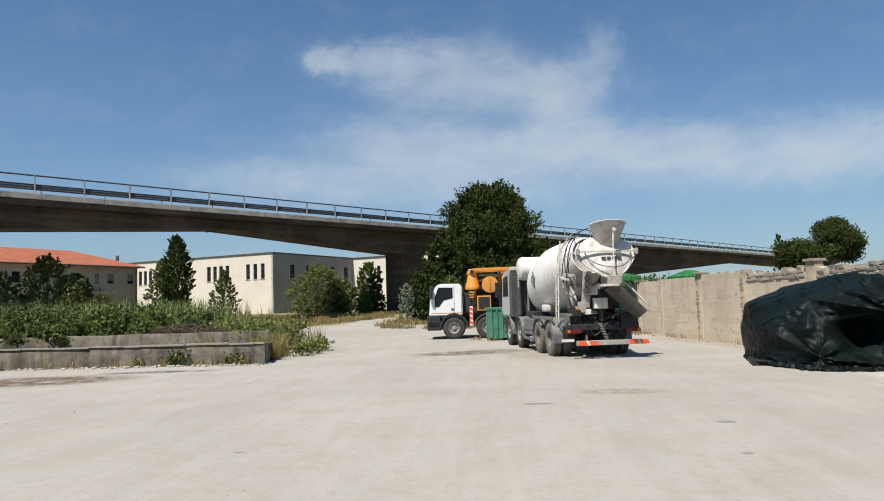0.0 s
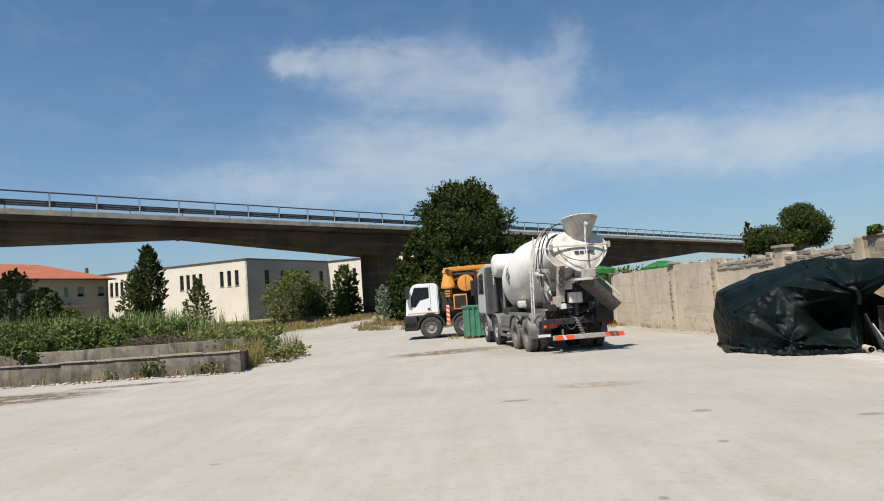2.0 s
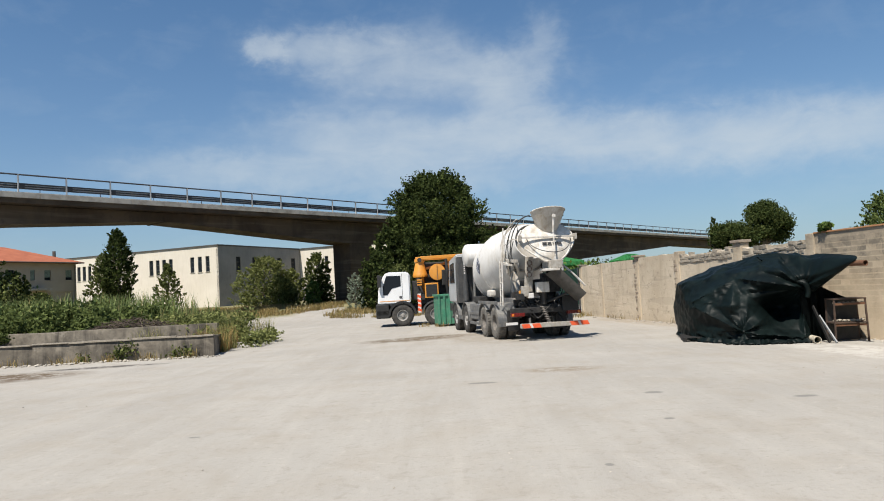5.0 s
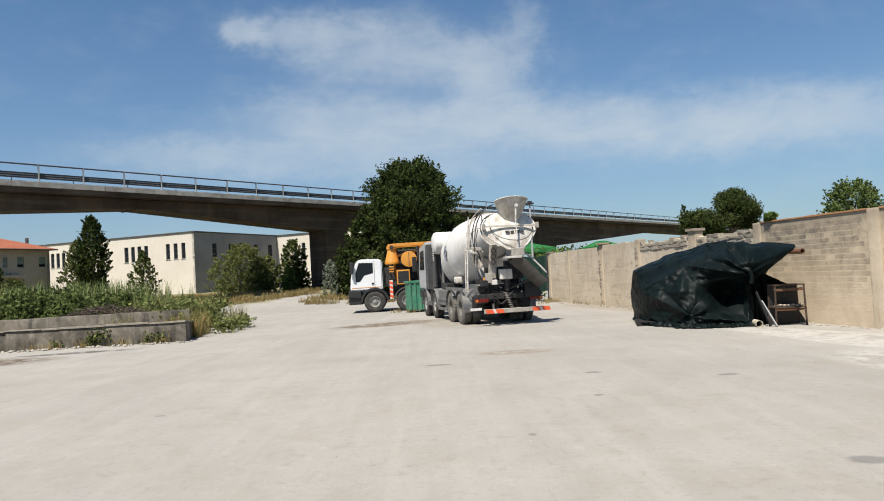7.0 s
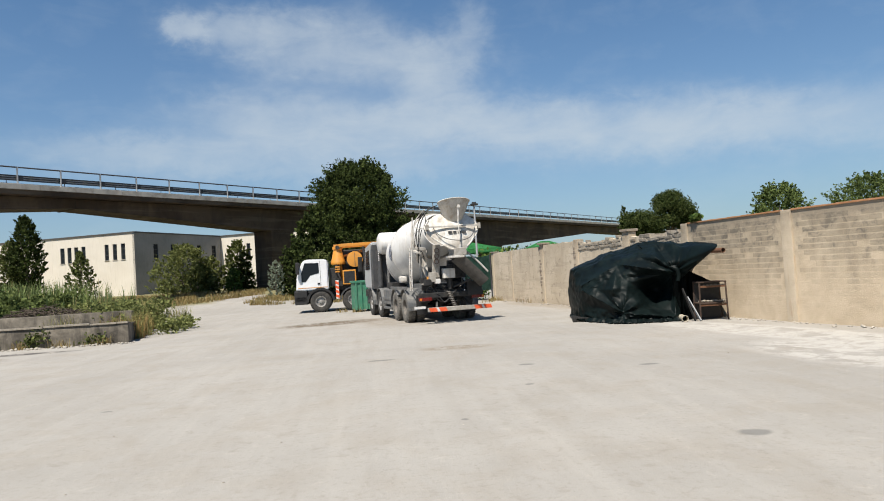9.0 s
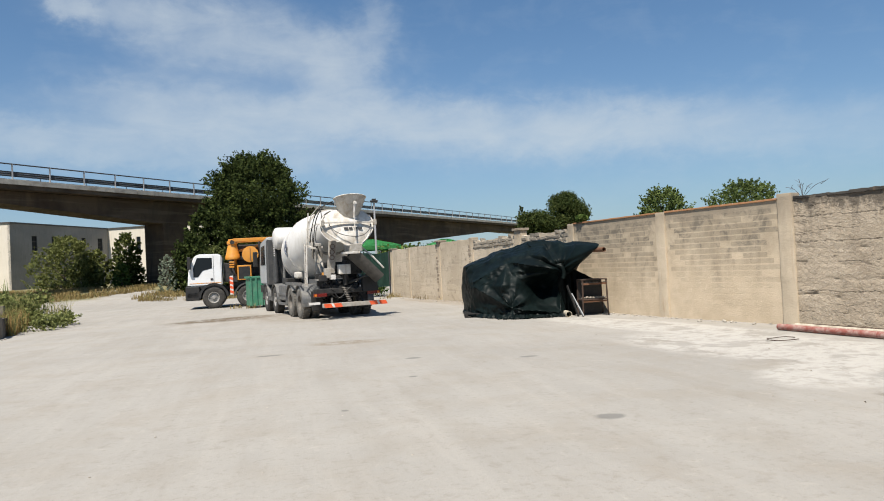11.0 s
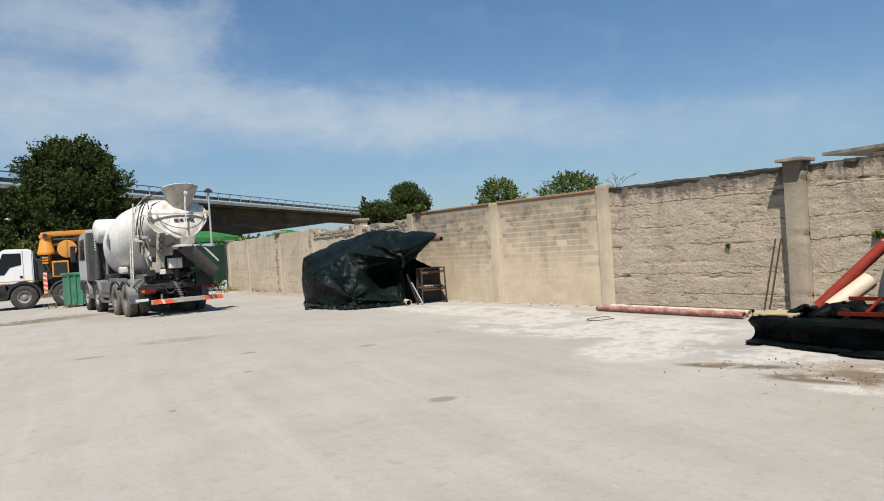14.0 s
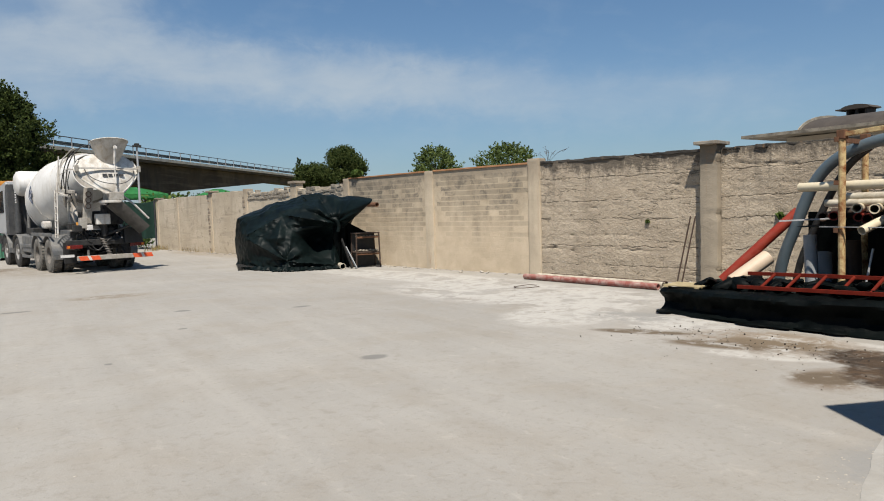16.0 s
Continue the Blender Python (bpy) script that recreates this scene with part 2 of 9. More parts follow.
    for x, y, sx, sy, turn in ((8.55, 1.9, 0.55, 0.85, 20), (8.0, 1.7, 0.75, 0.42, 15)):
        pool = m.blob(x, y, sx, sy, turn)
        rim = m.calc("ADD", pool, m.calc("MULTIPLY", m.calc("SUBTRACT", m.noise(v, 4.0, 6, 0.7), 0.5), 0.9))
        colour = m.mix(m.calc("MULTIPLY", m.calc("MULTIPLY", m.span(rim, 0.05, 0.3), m.span(pool, 0.0, 0.12)), soaked), colour, m.mix(m.span(m.noise(v, 3.0, 6, 0.7, 0.5), 0.42, 0.60), (0.028, 0.017, 0.0085), (0.066, 0.039, 0.019)))
    # small dark drips, each where it lies
    for x, y, sx, sy in ((3.5, 10.99, 0.17, 0.12), (5.31, 10.05, 0.2, 0.1), (4.48, 5.42, 0.17, 0.14), (3.1, 9.0, 0.07, 0.06), (1.0, 13.0, 0.25, 0.1), (-2.9, 9.4, 0.1, 0.05), (1.9, 7.0, 0.05, 0.06)):
        spot = m.blob(x, y, sx * 1.25, sy * 1.25)
        torn_edge = m.calc("ADD", spot, m.calc("MULTIPLY", m.calc("SUBTRACT", mid, 0.5), 1.0))
        colour = m.mix(m.calc("MULTIPLY", m.span(torn_edge, 0.12, 0.40, 0, 0.66), m.span(spot, 0.02, 0.12)), colour, (0.112, 0.109, 0.102))
    # dry verge and earth beyond the yard
    sep = m.node("ShaderNodeSeparateXYZ")
    m.t.links.new(m.node("ShaderNodeNewGeometry").outputs["Position"], sep.inputs[0])
    edge = m.calc("ADD", sep.outputs[1], m.calc("MULTIPLY", m.calc("SUBTRACT", m.noise(v, 0.25, 4), 0.5), 6))
    verge = m.span(edge, 50, 54)
    road = m.span(m.calc("ABSOLUTE", m.calc("ADD", sep.outputs[0], m.calc("ADD", m.calc("MULTIPLY", sep.outputs[1], 0.30), -6.9))), 2.6, 1.7)
    road = m.calc("MULTIPLY", road, m.span(edge, 66, 60))
    verge = m.calc("MULTIPLY", verge, m.calc("SUBTRACT", 1.0, road))
    dry = m.mix(m.span(m.noise(v, 1.6, 5, 0.6), 0.4, 0.62), (0.216, 0.18, 0.0864), (0.0936, 0.1008, 0.036))
    colour = m.mix(verge, colour, dry)
    height = m.calc("ADD", m.calc("MULTIPLY", fine, 0.6), m.calc("ADD", m.calc("MULTIPLY", grit, 0.25), mid))
    return m.done(colour, 0.93, 0, height, 0.018, 0.55)


def cement_wall(name, a, b, dirt):
    """Weathered cement render over block, washed with run-down dirt."""
    m = Nodes(name)
    v = m.place()
    big, mid, fine = m.noise(v, 0.7, 5, 0.62, 0.5), m.noise(v, 3.6, 6, 0.66, 0.4), m.noise(v, 38, 5, 0.7)
    colour = m.mix(m.span(m.calc("ADD", m.calc("MULTIPLY", big, 0.6), m.calc("MULTIPLY", mid, 0.4)), 0.36, 0.64), a, b)
    run = m.noise(m.place(False, (1.3, 1.3, 0.16)), 1.2, 6, 0.66, 0.5)
    colour = m.mix(m.span(run, 0.52, 0.74, 0, 0.4), colour, dirt)
    sep = m.node("ShaderNodeSeparateXYZ")
    m.t.links.new(m.node("ShaderNodeNewGeometry").outputs["Position"], sep.inputs[0])
    damp = m.span(m.calc("ADD", sep.outputs[2], m.calc("MULTIPLY", mid, 1.3)), 2.6, 3.2, 0, 0.55)
    colour = m.mix(damp, colour, dirt)
    rust = m.noise(m.place(False, (4.5, 4.5, 0.2), shift=(2, 5, 1)), 1.5, 4, 0.6, 0.3)
    colour = m.mix(m.calc("MULTIPLY", m.span(rust, 0.58, 0.68, 0, 0.5), m.span(mid, 0.40, 0.55)), colour, (0.30, 0.175, 0.085))
    colour = m.mix(m.span(fine, 0.56, 0.8, 0, 0.4), colour, dirt)
    return m.done(colour, 0.92, 0, m.calc("ADD", m.calc("MULTIPLY", mid, 0.7), m.calc("MULTIPLY", fine, 0.3)), 0.03, 0.7)


def rubble_wall():
    """Old poured lime concrete whose skin has weathered off: pebbles, pits and long ragged cracks along its lifts, with
    their small shadows painted in.
    """
    m = Nodes("eroded lime concrete")
    v = m.place()
    big, mid, fine = m.noise(v, 0.8, 5, 0.62, 0.5), m.noise(v, 11, 6, 0.72, 0.4), m.noise(v, 45, 4, 0.7)
    pebble = m.cells(v, 24)
    pit = m.noise(m.place(False, (0.75, 0.75, 2.4)), 4.6, 7, 0.72, 0.35)
    crack = m.noise(m.place(False, (0.35, 0.35, 2.1), shift=(3, 1, 0.4)), 1.0, 6, 0.58, 0.3)
    slant = m.noise(m.place(False, (0.9, 0.9, 0.9), shift=(7, 2, 1)), 0.9, 8, 0.68, 0.4)
    colour = m.mix(m.span(big, 0.36, 0.64), (0.335, 0.275, 0.202), (0.418, 0.350, 0.264))
    colour = m.mix(m.span(mid, 0.50, 0.68, 0, 0.30), colour, (0.1944, 0.1584, 0.1188))
    # dark flecks and pits, stretched sideways to paint the small shadows of the relief
    colour = m.mix(m.span(m.noise(m.place(False, (0.6, 0.6, 1.7)), 20, 5, 0.75), 0.55, 0.66, 0, 0.6), colour, (0.1152, 0.0936, 0.072))
    colour = m.mix(m.span(pebble, 0.24, 0.10, 0, 0.65), colour, (0.504, 0.468, 0.4104))
    colour = m.mix(m.span(pit, 0.60, 0.66, 0, 0.6), colour, (0.0936, 0.0756, 0.0576))
    where = m.noise(v, 0.9, 3)
    line = m.calc("MULTIPLY", m.span(m.calc("ABSOLUTE", m.calc("SUBTRACT", crack, 0.5)), 0.012, 0.003), m.span(where, 0.48, 0.56, 0, 0.85))
    split = m.calc("MULTIPLY", m.span(m.calc("ABSOLUTE", m.calc("SUBTRACT", slant, 0.5)), 0.006, 0.001), m.span(where, 0.52, 0.44))
    line = m.calc("MAXIMUM", line, m.calc("MULTIPLY", split, 0.25))
    sep = m.node("ShaderNodeSeparateXYZ")
    m.t.links.new(m.node("ShaderNodeNewGeometry").outputs["Position"], sep.inputs[0])
    # ragged joints between the poured lifts, their cavity shadow painted as dark lines
    drift = m.calc("ADD", m.calc("MULTIPLY", m.calc("SUBTRACT", m.noise(m.place(False, (1, 1, 0.2)), 0.8, 3), 0.5), 0.2), m.calc("MULTIPLY", m.calc("SUBTRACT", m.noise(v, 6, 5, 0.7), 0.5), 0.12))
    level = m.calc("ADD", sep.outputs[2], drift)
    for k, h in enumerate((0.30, 0.72, 1.32, 1.72, 2.24)):
        there = m.span(m.noise(m.place(False, (1, 1, 0.1), shift=(k * 3.7, k, 0)), 1.3, 5, 0.65), 0.44, 0.50)
        gap = m.span(m.calc("ABSOLUTE", m.calc("SUBTRACT", level, h)), 0.017, 0.005)
        line = m.calc("MAXIMUM", line, m.calc("MULTIPLY", gap, there))
    colour = m.mix(m.calc("MULTIPLY", line, m.span(m.noise(v, 16, 4, 0.7), 0.40, 0.56, 0.1, 0.75)), colour, (0.0432, 0.0346, 0.0266))
    damp = m.span(m.calc("ADD", sep.outputs[2], m.calc("MULTIPLY", m.calc("ADD", m.calc("ADD", mid, big), m.noise(m.place(False, (3.0, 3.0, 0.3)), 1.6, 5, 0.65)), 0.66)), 3.32, 3.52, 0, 0.82)
    colour = m.mix(damp, colour, (0.0612, 0.0504, 0.0396))
    drip = m.noise(m.place(False, (2.2, 2.2, 0.22)), 1.6, 5, 0.6, 0.4)
    colour = m.mix(m.calc("MULTIPLY", m.span(drip, 0.54, 0.66), m.span(sep.outputs[2], 1.5, 2.6, 0, 0.65)), colour, (0.1008, 0.0864, 0.0691))
    height = m.calc("SUBTRACT", m.calc("ADD", m.calc("MULTIPLY", mid, 0.7), m.calc("MULTIPLY", fine, 0.3)), m.calc("ADD", m.calc("MULTIPLY", pebble, 0.3), m.calc("ADD", m.calc("MULTIPLY", m.span(pit, 0.57, 0.68), 0.7), m.calc("MULTIPLY", line, 0.8))))
    return m.done(colour, 0.95, 0, height, 0.028, 0.8)


def lime_wall():
    """Pale lime plaster marked by its boards, stained and flaking."""
    m = Nodes("pale board-marked lime plaster")
    v = m.place()
    big, mid, fine = m.noise(v, 0.6, 5, 0.62, 0.5), m.noise(v, 3.2, 7, 0.7, 0.4), m.noise(v, 34, 5, 0.7)
    colour = m.mix(m.span(big, 0.36, 0.64), (0.40, 0.336, 0.25), (0.50, 0.43, 0.332))
    board = m.noise(m.place(False, (0.25, 0.25, 3.4)), 1.6, 3, 0.5)
    colour = m.mix(m.span(board, 0.54, 0.62, 0, 0.25), colour, (0.288, 0.2448, 0.1908))
    colour = m.mix(m.span(mid, 0.55, 0.68, 0, 0.65), colour, (0.2088, 0.1764, 0.1368))
    run = m.noise(m.place(False, (1.6, 1.6, 0.18)), 1.3, 6, 0.66, 0.5)
    sep = m.node("ShaderNodeSeparateXYZ")
    m.t.links.new(m.node("ShaderNodeNewGeometry").outputs["Position"], sep.inputs[0])
    colour = m.mix(m.calc("MULTIPLY", m.span(run, 0.50, 0.64), m.span(sep.outputs[2], 0.9, 2.5, 0.05, 0.35)), colour, (0.1584, 0.1332, 0.1044))
    chip = m.noise(v, 5.5, 6, 0.72, 0.3)
    colour = m.mix(m.span(chip, 0.63, 0.67, 0, 0.7), colour, (0.1008, 0.0828, 0.0648))
    height = m.calc("SUBTRACT", m.calc("ADD", mid, m.calc("MULTIPLY", fine, 0.3)), m.calc("ADD", m.span(chip, 0.61, 0.67), m.calc("MULTIPLY", m.span(board, 0.54, 0.60), 0.3)))
    return m.done(colour, 0.94, 0, height, 0.012, 0.6)


def kerb_wall():
    m = Nodes("streaked low concrete")
    v = m.place()
    mid, fine = m.noise(v, 2.6, 6, 0.66, 0.4), m.noise(v, 36, 4, 0.7)
    run = m.noise(m.place(False, (1.9, 1.9, 0.2)), 0.9, 7, 0.68, 0.6)
    colour = m.mix(m.span(mid, 0.36, 0.64), (0.092, 0.079, 0.062), (0.19, 0.166, 0.132))
    patch = m.noise(v, 0.8, 5, 0.62, 0.6)
    colour = m.mix(m.calc("MULTIPLY", m.span(run, 0.42, 0.62, 0, 0.85), m.span(patch, 0.34, 0.50)), colour, (0.0216, 0.0187, 0.0151))
    colour = m.mix(m.span(patch, 0.52, 0.66, 0, 0.5), colour, (0.072, 0.0619, 0.0475))
    colour = m.mix(m.span(mid, 0.61, 0.70, 0, 0.6), colour, (0.2592, 0.2304, 0.1908))
    return m.done(colour, 0.93, 0, m.calc("ADD", mid, m.calc("MULTIPLY", fine, 0.4)), 0.025, 0.7)


def block_material(name, joint=0.0):
    """Cement block under worn lime wash; joint is how much more wash still fills the joints."""
    m = Nodes(name)
    v = m.place()
    k, mid, fine = m.chance(), m.noise(v, 2.2, 5, 0.62, 0.4), m.noise(v, 42, 4, 0.7)
    sep = m.node("ShaderNodeSeparateXYZ")
    m.t.links.new(m.node("ShaderNodeNewGeometry").outputs["Position"], sep.inputs[0])
    # lime wash still covers the lower courses and runs up in tongues
    tongue = m.noise(m.place(False, (1.5, 1.5, 0.3)), 1.0, 5, 0.6, 0.5)
    level = m.calc("ADD", sep.outputs[2], m.calc("MULTIPLY", m.calc("SUBTRACT", tongue, 0.5), 2.6))
    bare = m.calc("ADD", m.span(level, 0.75, 2.0, 0.04, 1.0), m.calc("SUBTRACT", m.calc("MULTIPLY", m.calc("SUBTRACT", k, 0.5), 0.0 if joint else 0.18), joint), True)
    wash = m.mix(m.span(mid, 0.35, 0.65), (0.462, 0.372, 0.262), (0.55, 0.452, 0.328))
    grey = m.mix(m.span(mid, 0.35, 0.65), (0.262, 0.216, 0.155), (0.34, 0.284, 0.206))
    colour = m.mix(bare, wash, grey)
    blot = m.noise(v, 3.4, 6, 0.68, 0.6)
    colour = m.mix(m.calc("MULTIPLY", m.span(blot, 0.50, 0.62), m.span(level, 1.2, 2.0, 0, 0.25 if joint else 0.8)), colour, (0.125, 0.109, 0.088))
    stain = m.span(m.calc("ADD", sep.outputs[2], m.calc("MULTIPLY", m.calc("SUBTRACT", blot, 0.5), 1.1)), 2.2, 2.5, 0, 0.6)
    colour = m.mix(stain, colour, (0.17, 0.144, 0.11))
    colour = m.mix(m.span(fine, 0.55, 0.75, 0, 0.3), colour, (0.18, 0.1512, 0.1188))
    return m.done(colour, 0.93, 0, m.calc("ADD", mid, fine), 0.012, 0.6)


def glass_material(name, tint=(0.0144, 0.018, 0.0216)):
    m = Nodes(name)
    v = m.place(True)
    return m.done(tint, m.span(m.noise(v, 5, 4), 0.3, 0.7, 0.15, 0.3), 0.0, IOR=1.45, Specular_IOR_Level=0.06)


def viaduct_concrete():
    """Old shuttered concrete: brown wash, black runs from the deck joints, paler scoured strips."""
    m = Nodes("aged viaduct concrete")
    v = m.place()
    big, mid, fine = m.noise(v, 0.22, 5, 0.6, 0.6), m.noise(v, 1.3, 6, 0.66, 0.4), m.noise(v, 18, 4, 0.7)
    # base tones lowered to near black: shade under the deck put into the colour
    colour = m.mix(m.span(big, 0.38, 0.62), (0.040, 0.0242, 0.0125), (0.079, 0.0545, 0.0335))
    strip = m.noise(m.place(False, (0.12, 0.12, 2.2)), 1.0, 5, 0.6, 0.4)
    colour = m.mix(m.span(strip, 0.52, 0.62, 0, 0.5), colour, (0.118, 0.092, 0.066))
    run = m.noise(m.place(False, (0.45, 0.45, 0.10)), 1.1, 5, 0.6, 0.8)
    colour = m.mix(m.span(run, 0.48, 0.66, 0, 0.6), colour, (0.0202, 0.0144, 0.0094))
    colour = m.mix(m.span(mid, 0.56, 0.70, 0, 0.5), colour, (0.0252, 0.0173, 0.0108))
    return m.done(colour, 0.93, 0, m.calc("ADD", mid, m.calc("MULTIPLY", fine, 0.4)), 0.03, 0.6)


MAT = {
    "ground": ground_material(),
    "block": block_material("grey cement block"),
    "cement": block_material("lime washed joints", 0.55),
    "rubble": rubble_wall(),
    "lime": lime_wall(),
    "pillar": cement_wall("cast concrete pillar", (0.39, 0.322, 0.234), (0.51, 0.427, 0.318), (0.192, 0.157, 0.115)),
    "pillar_grey": cement_wall("worn grey concrete column", (0.25, 0.21, 0.156), (0.36, 0.305, 0.23), (0.095, 0.079, 0.058)),
    "coping": cement_wall("dark lichened coping", (0.0396, 0.0353, 0.0295), (0.0864, 0.0756, 0.0634), (0.0216, 0.0194, 0.0166)),
    "tile": plain("orange coping tile", (0.27, 0.125, 0.052), (0.38, 0.195, 0.095), 5, 0.85),
    "brick": plain("pale weathered brick", (0.1944, 0.1548, 0.1152), (0.3024, 0.252, 0.1944), 9, 0.9),
    "stone": plain("rough pale stone", (0.1584, 0.1368, 0.108), (0.3024, 0.2664, 0.216), 7, 0.93, depth=0.02),
    "kerb": kerb_wall(),
    "bridge": viaduct_concrete(),
    "bridge_edge": plain("light kerb concrete", (0.3888, 0.3528, 0.3024), (0.504, 0.468, 0.4104), 0.8, 0.92, own=False, dust=(0.144, 0.1188, 0.09), dust_amount=0.55),
    "galvanised": plain("galvanised steel", (0.3024, 0.306, 0.3096), (0.4176, 0.4212, 0.4248), 4, 0.6, 0.25),
    "rail_dark": plain("weathered dark steel rail", (0.036, 0.036, 0.0396), (0.072, 0.072, 0.0756), 4, 0.6, 0.4),
    "bank": plain("cream industrial render", (0.546, 0.499, 0.42), (0.61, 0.566, 0.491), 0.4, 0.9, own=False, streak=(0.475, 0.428, 0.352)),
    "house": plain("cream house render", (0.36, 0.3096, 0.2448), (0.4176, 0.3672, 0.2952), 0.5, 0.9, own=False),
    "roof": plain("red clay roof", (0.225, 0.063, 0.0287), (0.324, 0.103, 0.0495), 1.2, 0.85, own=False),
    "dark_glass": glass_material("dark window glass"),
    "frame": plain("dark metal frame", (0.036, 0.036, 0.036), (0.072, 0.072, 0.072), 6, 0.6),
    "bark": plain("grey brown bark", (0.0648, 0.0504, 0.036), (0.1224, 0.0972, 0.072), 6, 0.95, depth=0.03),
}

# ---- mesh tools ----
def part(name, bm, material, parent=None, label="", smooth=False):
    me = bpy.data.meshes.new(name)
    bm.to_mesh(me)
    bm.free()
    for m in material if isinstance(material, (list, tuple)) else [material]:
        me.materials.append(MAT[m] if isinstance(m, str) else m)
    if smooth:
        me.polygons.foreach_set("use_smooth", [True] * len(me.polygons))
        me.set_sharp_from_angle(angle=radians(38))
    ob = new(name, me)
    ob.parent = parent
    if label:
        ob["label"] = label
    return ob


def again(ob, m, parent=None, name=None):
    """One more object on the same mesh."""
    o = new(name or ob.name.split(".")[0], ob.data)
    o.parent, o.matrix_basis = parent, m
    return o


def thing(name, m, label, category, group="", kind=""):
    root = new(name)
    root.empty_display_size = 0.3
    root.matrix_basis = m
    return tagged(root, label, category, group, kind)


def box(bm, x0, x1, y0, y1, z0, z1, bevel=0.0, m=None):
    v = bmesh.ops.create_cube(bm, size=1.0, matrix=Matrix.Translation(((x0 + x1) / 2, (y0 + y1) / 2, (z0 + z1) / 2)) @ Matrix.Diagonal((abs(x1 - x0), abs(y1 - y0), abs(z1 - z0), 1)))["verts"]
    if bevel:
        edges = list({e for a in v for e in a.link_edges})
        v = [a for a in bmesh.ops.bevel(bm, geom=edges, offset=bevel, segments=2, profile=0.6, affect="EDGES")["verts"]]
    if m is not None:
        bmesh.ops.transform(bm, matrix=m, verts=v)
    return bm


def beam(bm, a, b, w, h, up=(0, 0, 1), bevel=0.0):
    """A bar of w by h between two places."""
    a, b = Vector(a), Vector(b)
    x = (b - a).normalized()
    y = Vector(up).cross(x)
    y = y.normalized() if y.length > 1e-4 else Vector((1, 0, 0)).cross(x).normalized()
    z = x.cross(y)
    m = Matrix((x, y, z)).transposed().to_4x4()
    m.translation = (a + b) / 2
    n = (b - a).length / 2
    return box(bm, -n, n, -w / 2, w / 2, -h / 2, h / 2, bevel, m)


def rod(bm, a, b, r, r2=None, sides=10, caps=True):
    a, b = Vector(a), Vector(b)
    d = b - a
    m = Matrix.Translation((a + b) / 2) @ d.to_track_quat("Z", "Y").to_matrix().to_4x4()
    bmesh.ops.create_cone(bm, cap_ends=caps, segments=sides, radius1=r, radius2=r if r2 is None else r2, depth=d.length, matrix=m)
    return bm


def lathe(bm, profile, m=None, sides=24, close=False):
    """Turns (radius, height) pairs about z."""
    rings = []
    for r, z in profile:
        if r < 1e-4:
            rings.append([bm.verts.new((0, 0, z))])
        else:
            rings.append([bm.verts.new((r * math.cos(2 * math.pi * k / sides), r * math.sin(2 * math.pi * k / sides), z)) for k in range(sides)])
    for a, b in zip(rings, rings[1:] + ([rings[0]] if close else [])):
        for k in range(sides):
            n = (k + 1) % sides
            if len(a) == 1 and len(b) == 1:
                continue
            if len(a) == 1:
                bm.faces.new((a[0], b[n], b[k]))
            elif len(b) == 1:
                bm.faces.new((a[k], a[n], b[0]))
            else:
                bm.faces.new((a[k], a[n], b[n], b[k]))
    if m is not None:
        bmesh.ops.transform(bm, matrix=m, verts=[v for r in rings for v in r])
    return bm


def hose(bm, points, r, sides=8, steps=6, hollow=0.0):
    """A round pipe along a smooth line through the places."""
    p = [Vector(q) for q in points]
    line = []
    for i in range(len(p) - 1):
        a, b, c, d = p[max(i - 1, 0)], p[i], p[i + 1], p[min(i + 2, len(p) - 1)]
        for k in range(steps):
            t = k / steps
            line.append(0.5 * (2 * b + (c - a) * t + (2 * a - 5 * b + 4 * c - d) * t * t + (3 * b - a - 3 * c + d) * t**3))
    line.append(p[-1])
    rings, side = [], None
    for i, q in enumerate(line):
        t = (line[min(i + 1, len(line) - 1)] - line[max(i - 1, 0)]).normalized()
        side = (t.orthogonal() if side is None else side - t * side.dot(t)).normalized()
        other = t.cross(side)
        rings.append([bm.verts.new(q + r * (math.cos(2 * math.pi * k / sides) * side + math.sin(2 * math.pi * k / sides) * other)) for k in range(sides)])
    for a, b in zip(rings, rings[1:]):
        for k in range(sides):
            bm.faces.new((a[k], a[(k + 1) % sides], b[(k + 1) % sides], b[k]))
    bm.faces.new(rings[0][::-1]), bm.faces.new(rings[-1])
    return bm


def pipe(bm, a, b, r, wall=0.012, sides=16):
    """An open pipe with a wall."""
    a, b = Vector(a), Vector(b)
    n = (b - a).length
    m = Matrix.Translation(a) @ (b - a).to_track_quat("Z", "Y").to_matrix().to_4x4()
    return lathe(bm, [(r, 0), (r, n), (r - wall, n), (r - wall, 0)], m, sides, True)


def slab(bm, outline, z0, z1):
    """An upright prism on a plan outline."""
    low = [bm.verts.new((x, y, z0)) for x, y in outline]
    top = [bm.verts.new((x, y, z1)) for x, y in outline]
    n = len(outline)
    bm.faces.new(low[::-1]), bm.faces.new(top)
    for k in range(n):
        bm.faces.new((low[k], low[(k + 1) % n], top[(k + 1) % n], top[k]))
    bmesh.ops.recalc_face_normals(bm, faces=bm.faces)
    return bm


def prism(bm, outline, y0, y1, m=None):
    """An outline in x and z, drawn out along y."""
    a = [bm.verts.new((x, y0, z)) for x, z in outline]
    b = [bm.verts.new((x, y1, z)) for x, z in outline]
    n = len(outline)
    faces = [bm.faces.new(a), bm.faces.new(b[::-1])]
    for k in range(n):
        faces.append(bm.faces.new((a[k], b[k], b[(k + 1) % n], a[(k + 1) % n])))
    bmesh.ops.recalc_face_normals(bm, faces=faces)
    if m is not None:
        bmesh.ops.transform(bm, matrix=m, verts=a + b)
    return bm


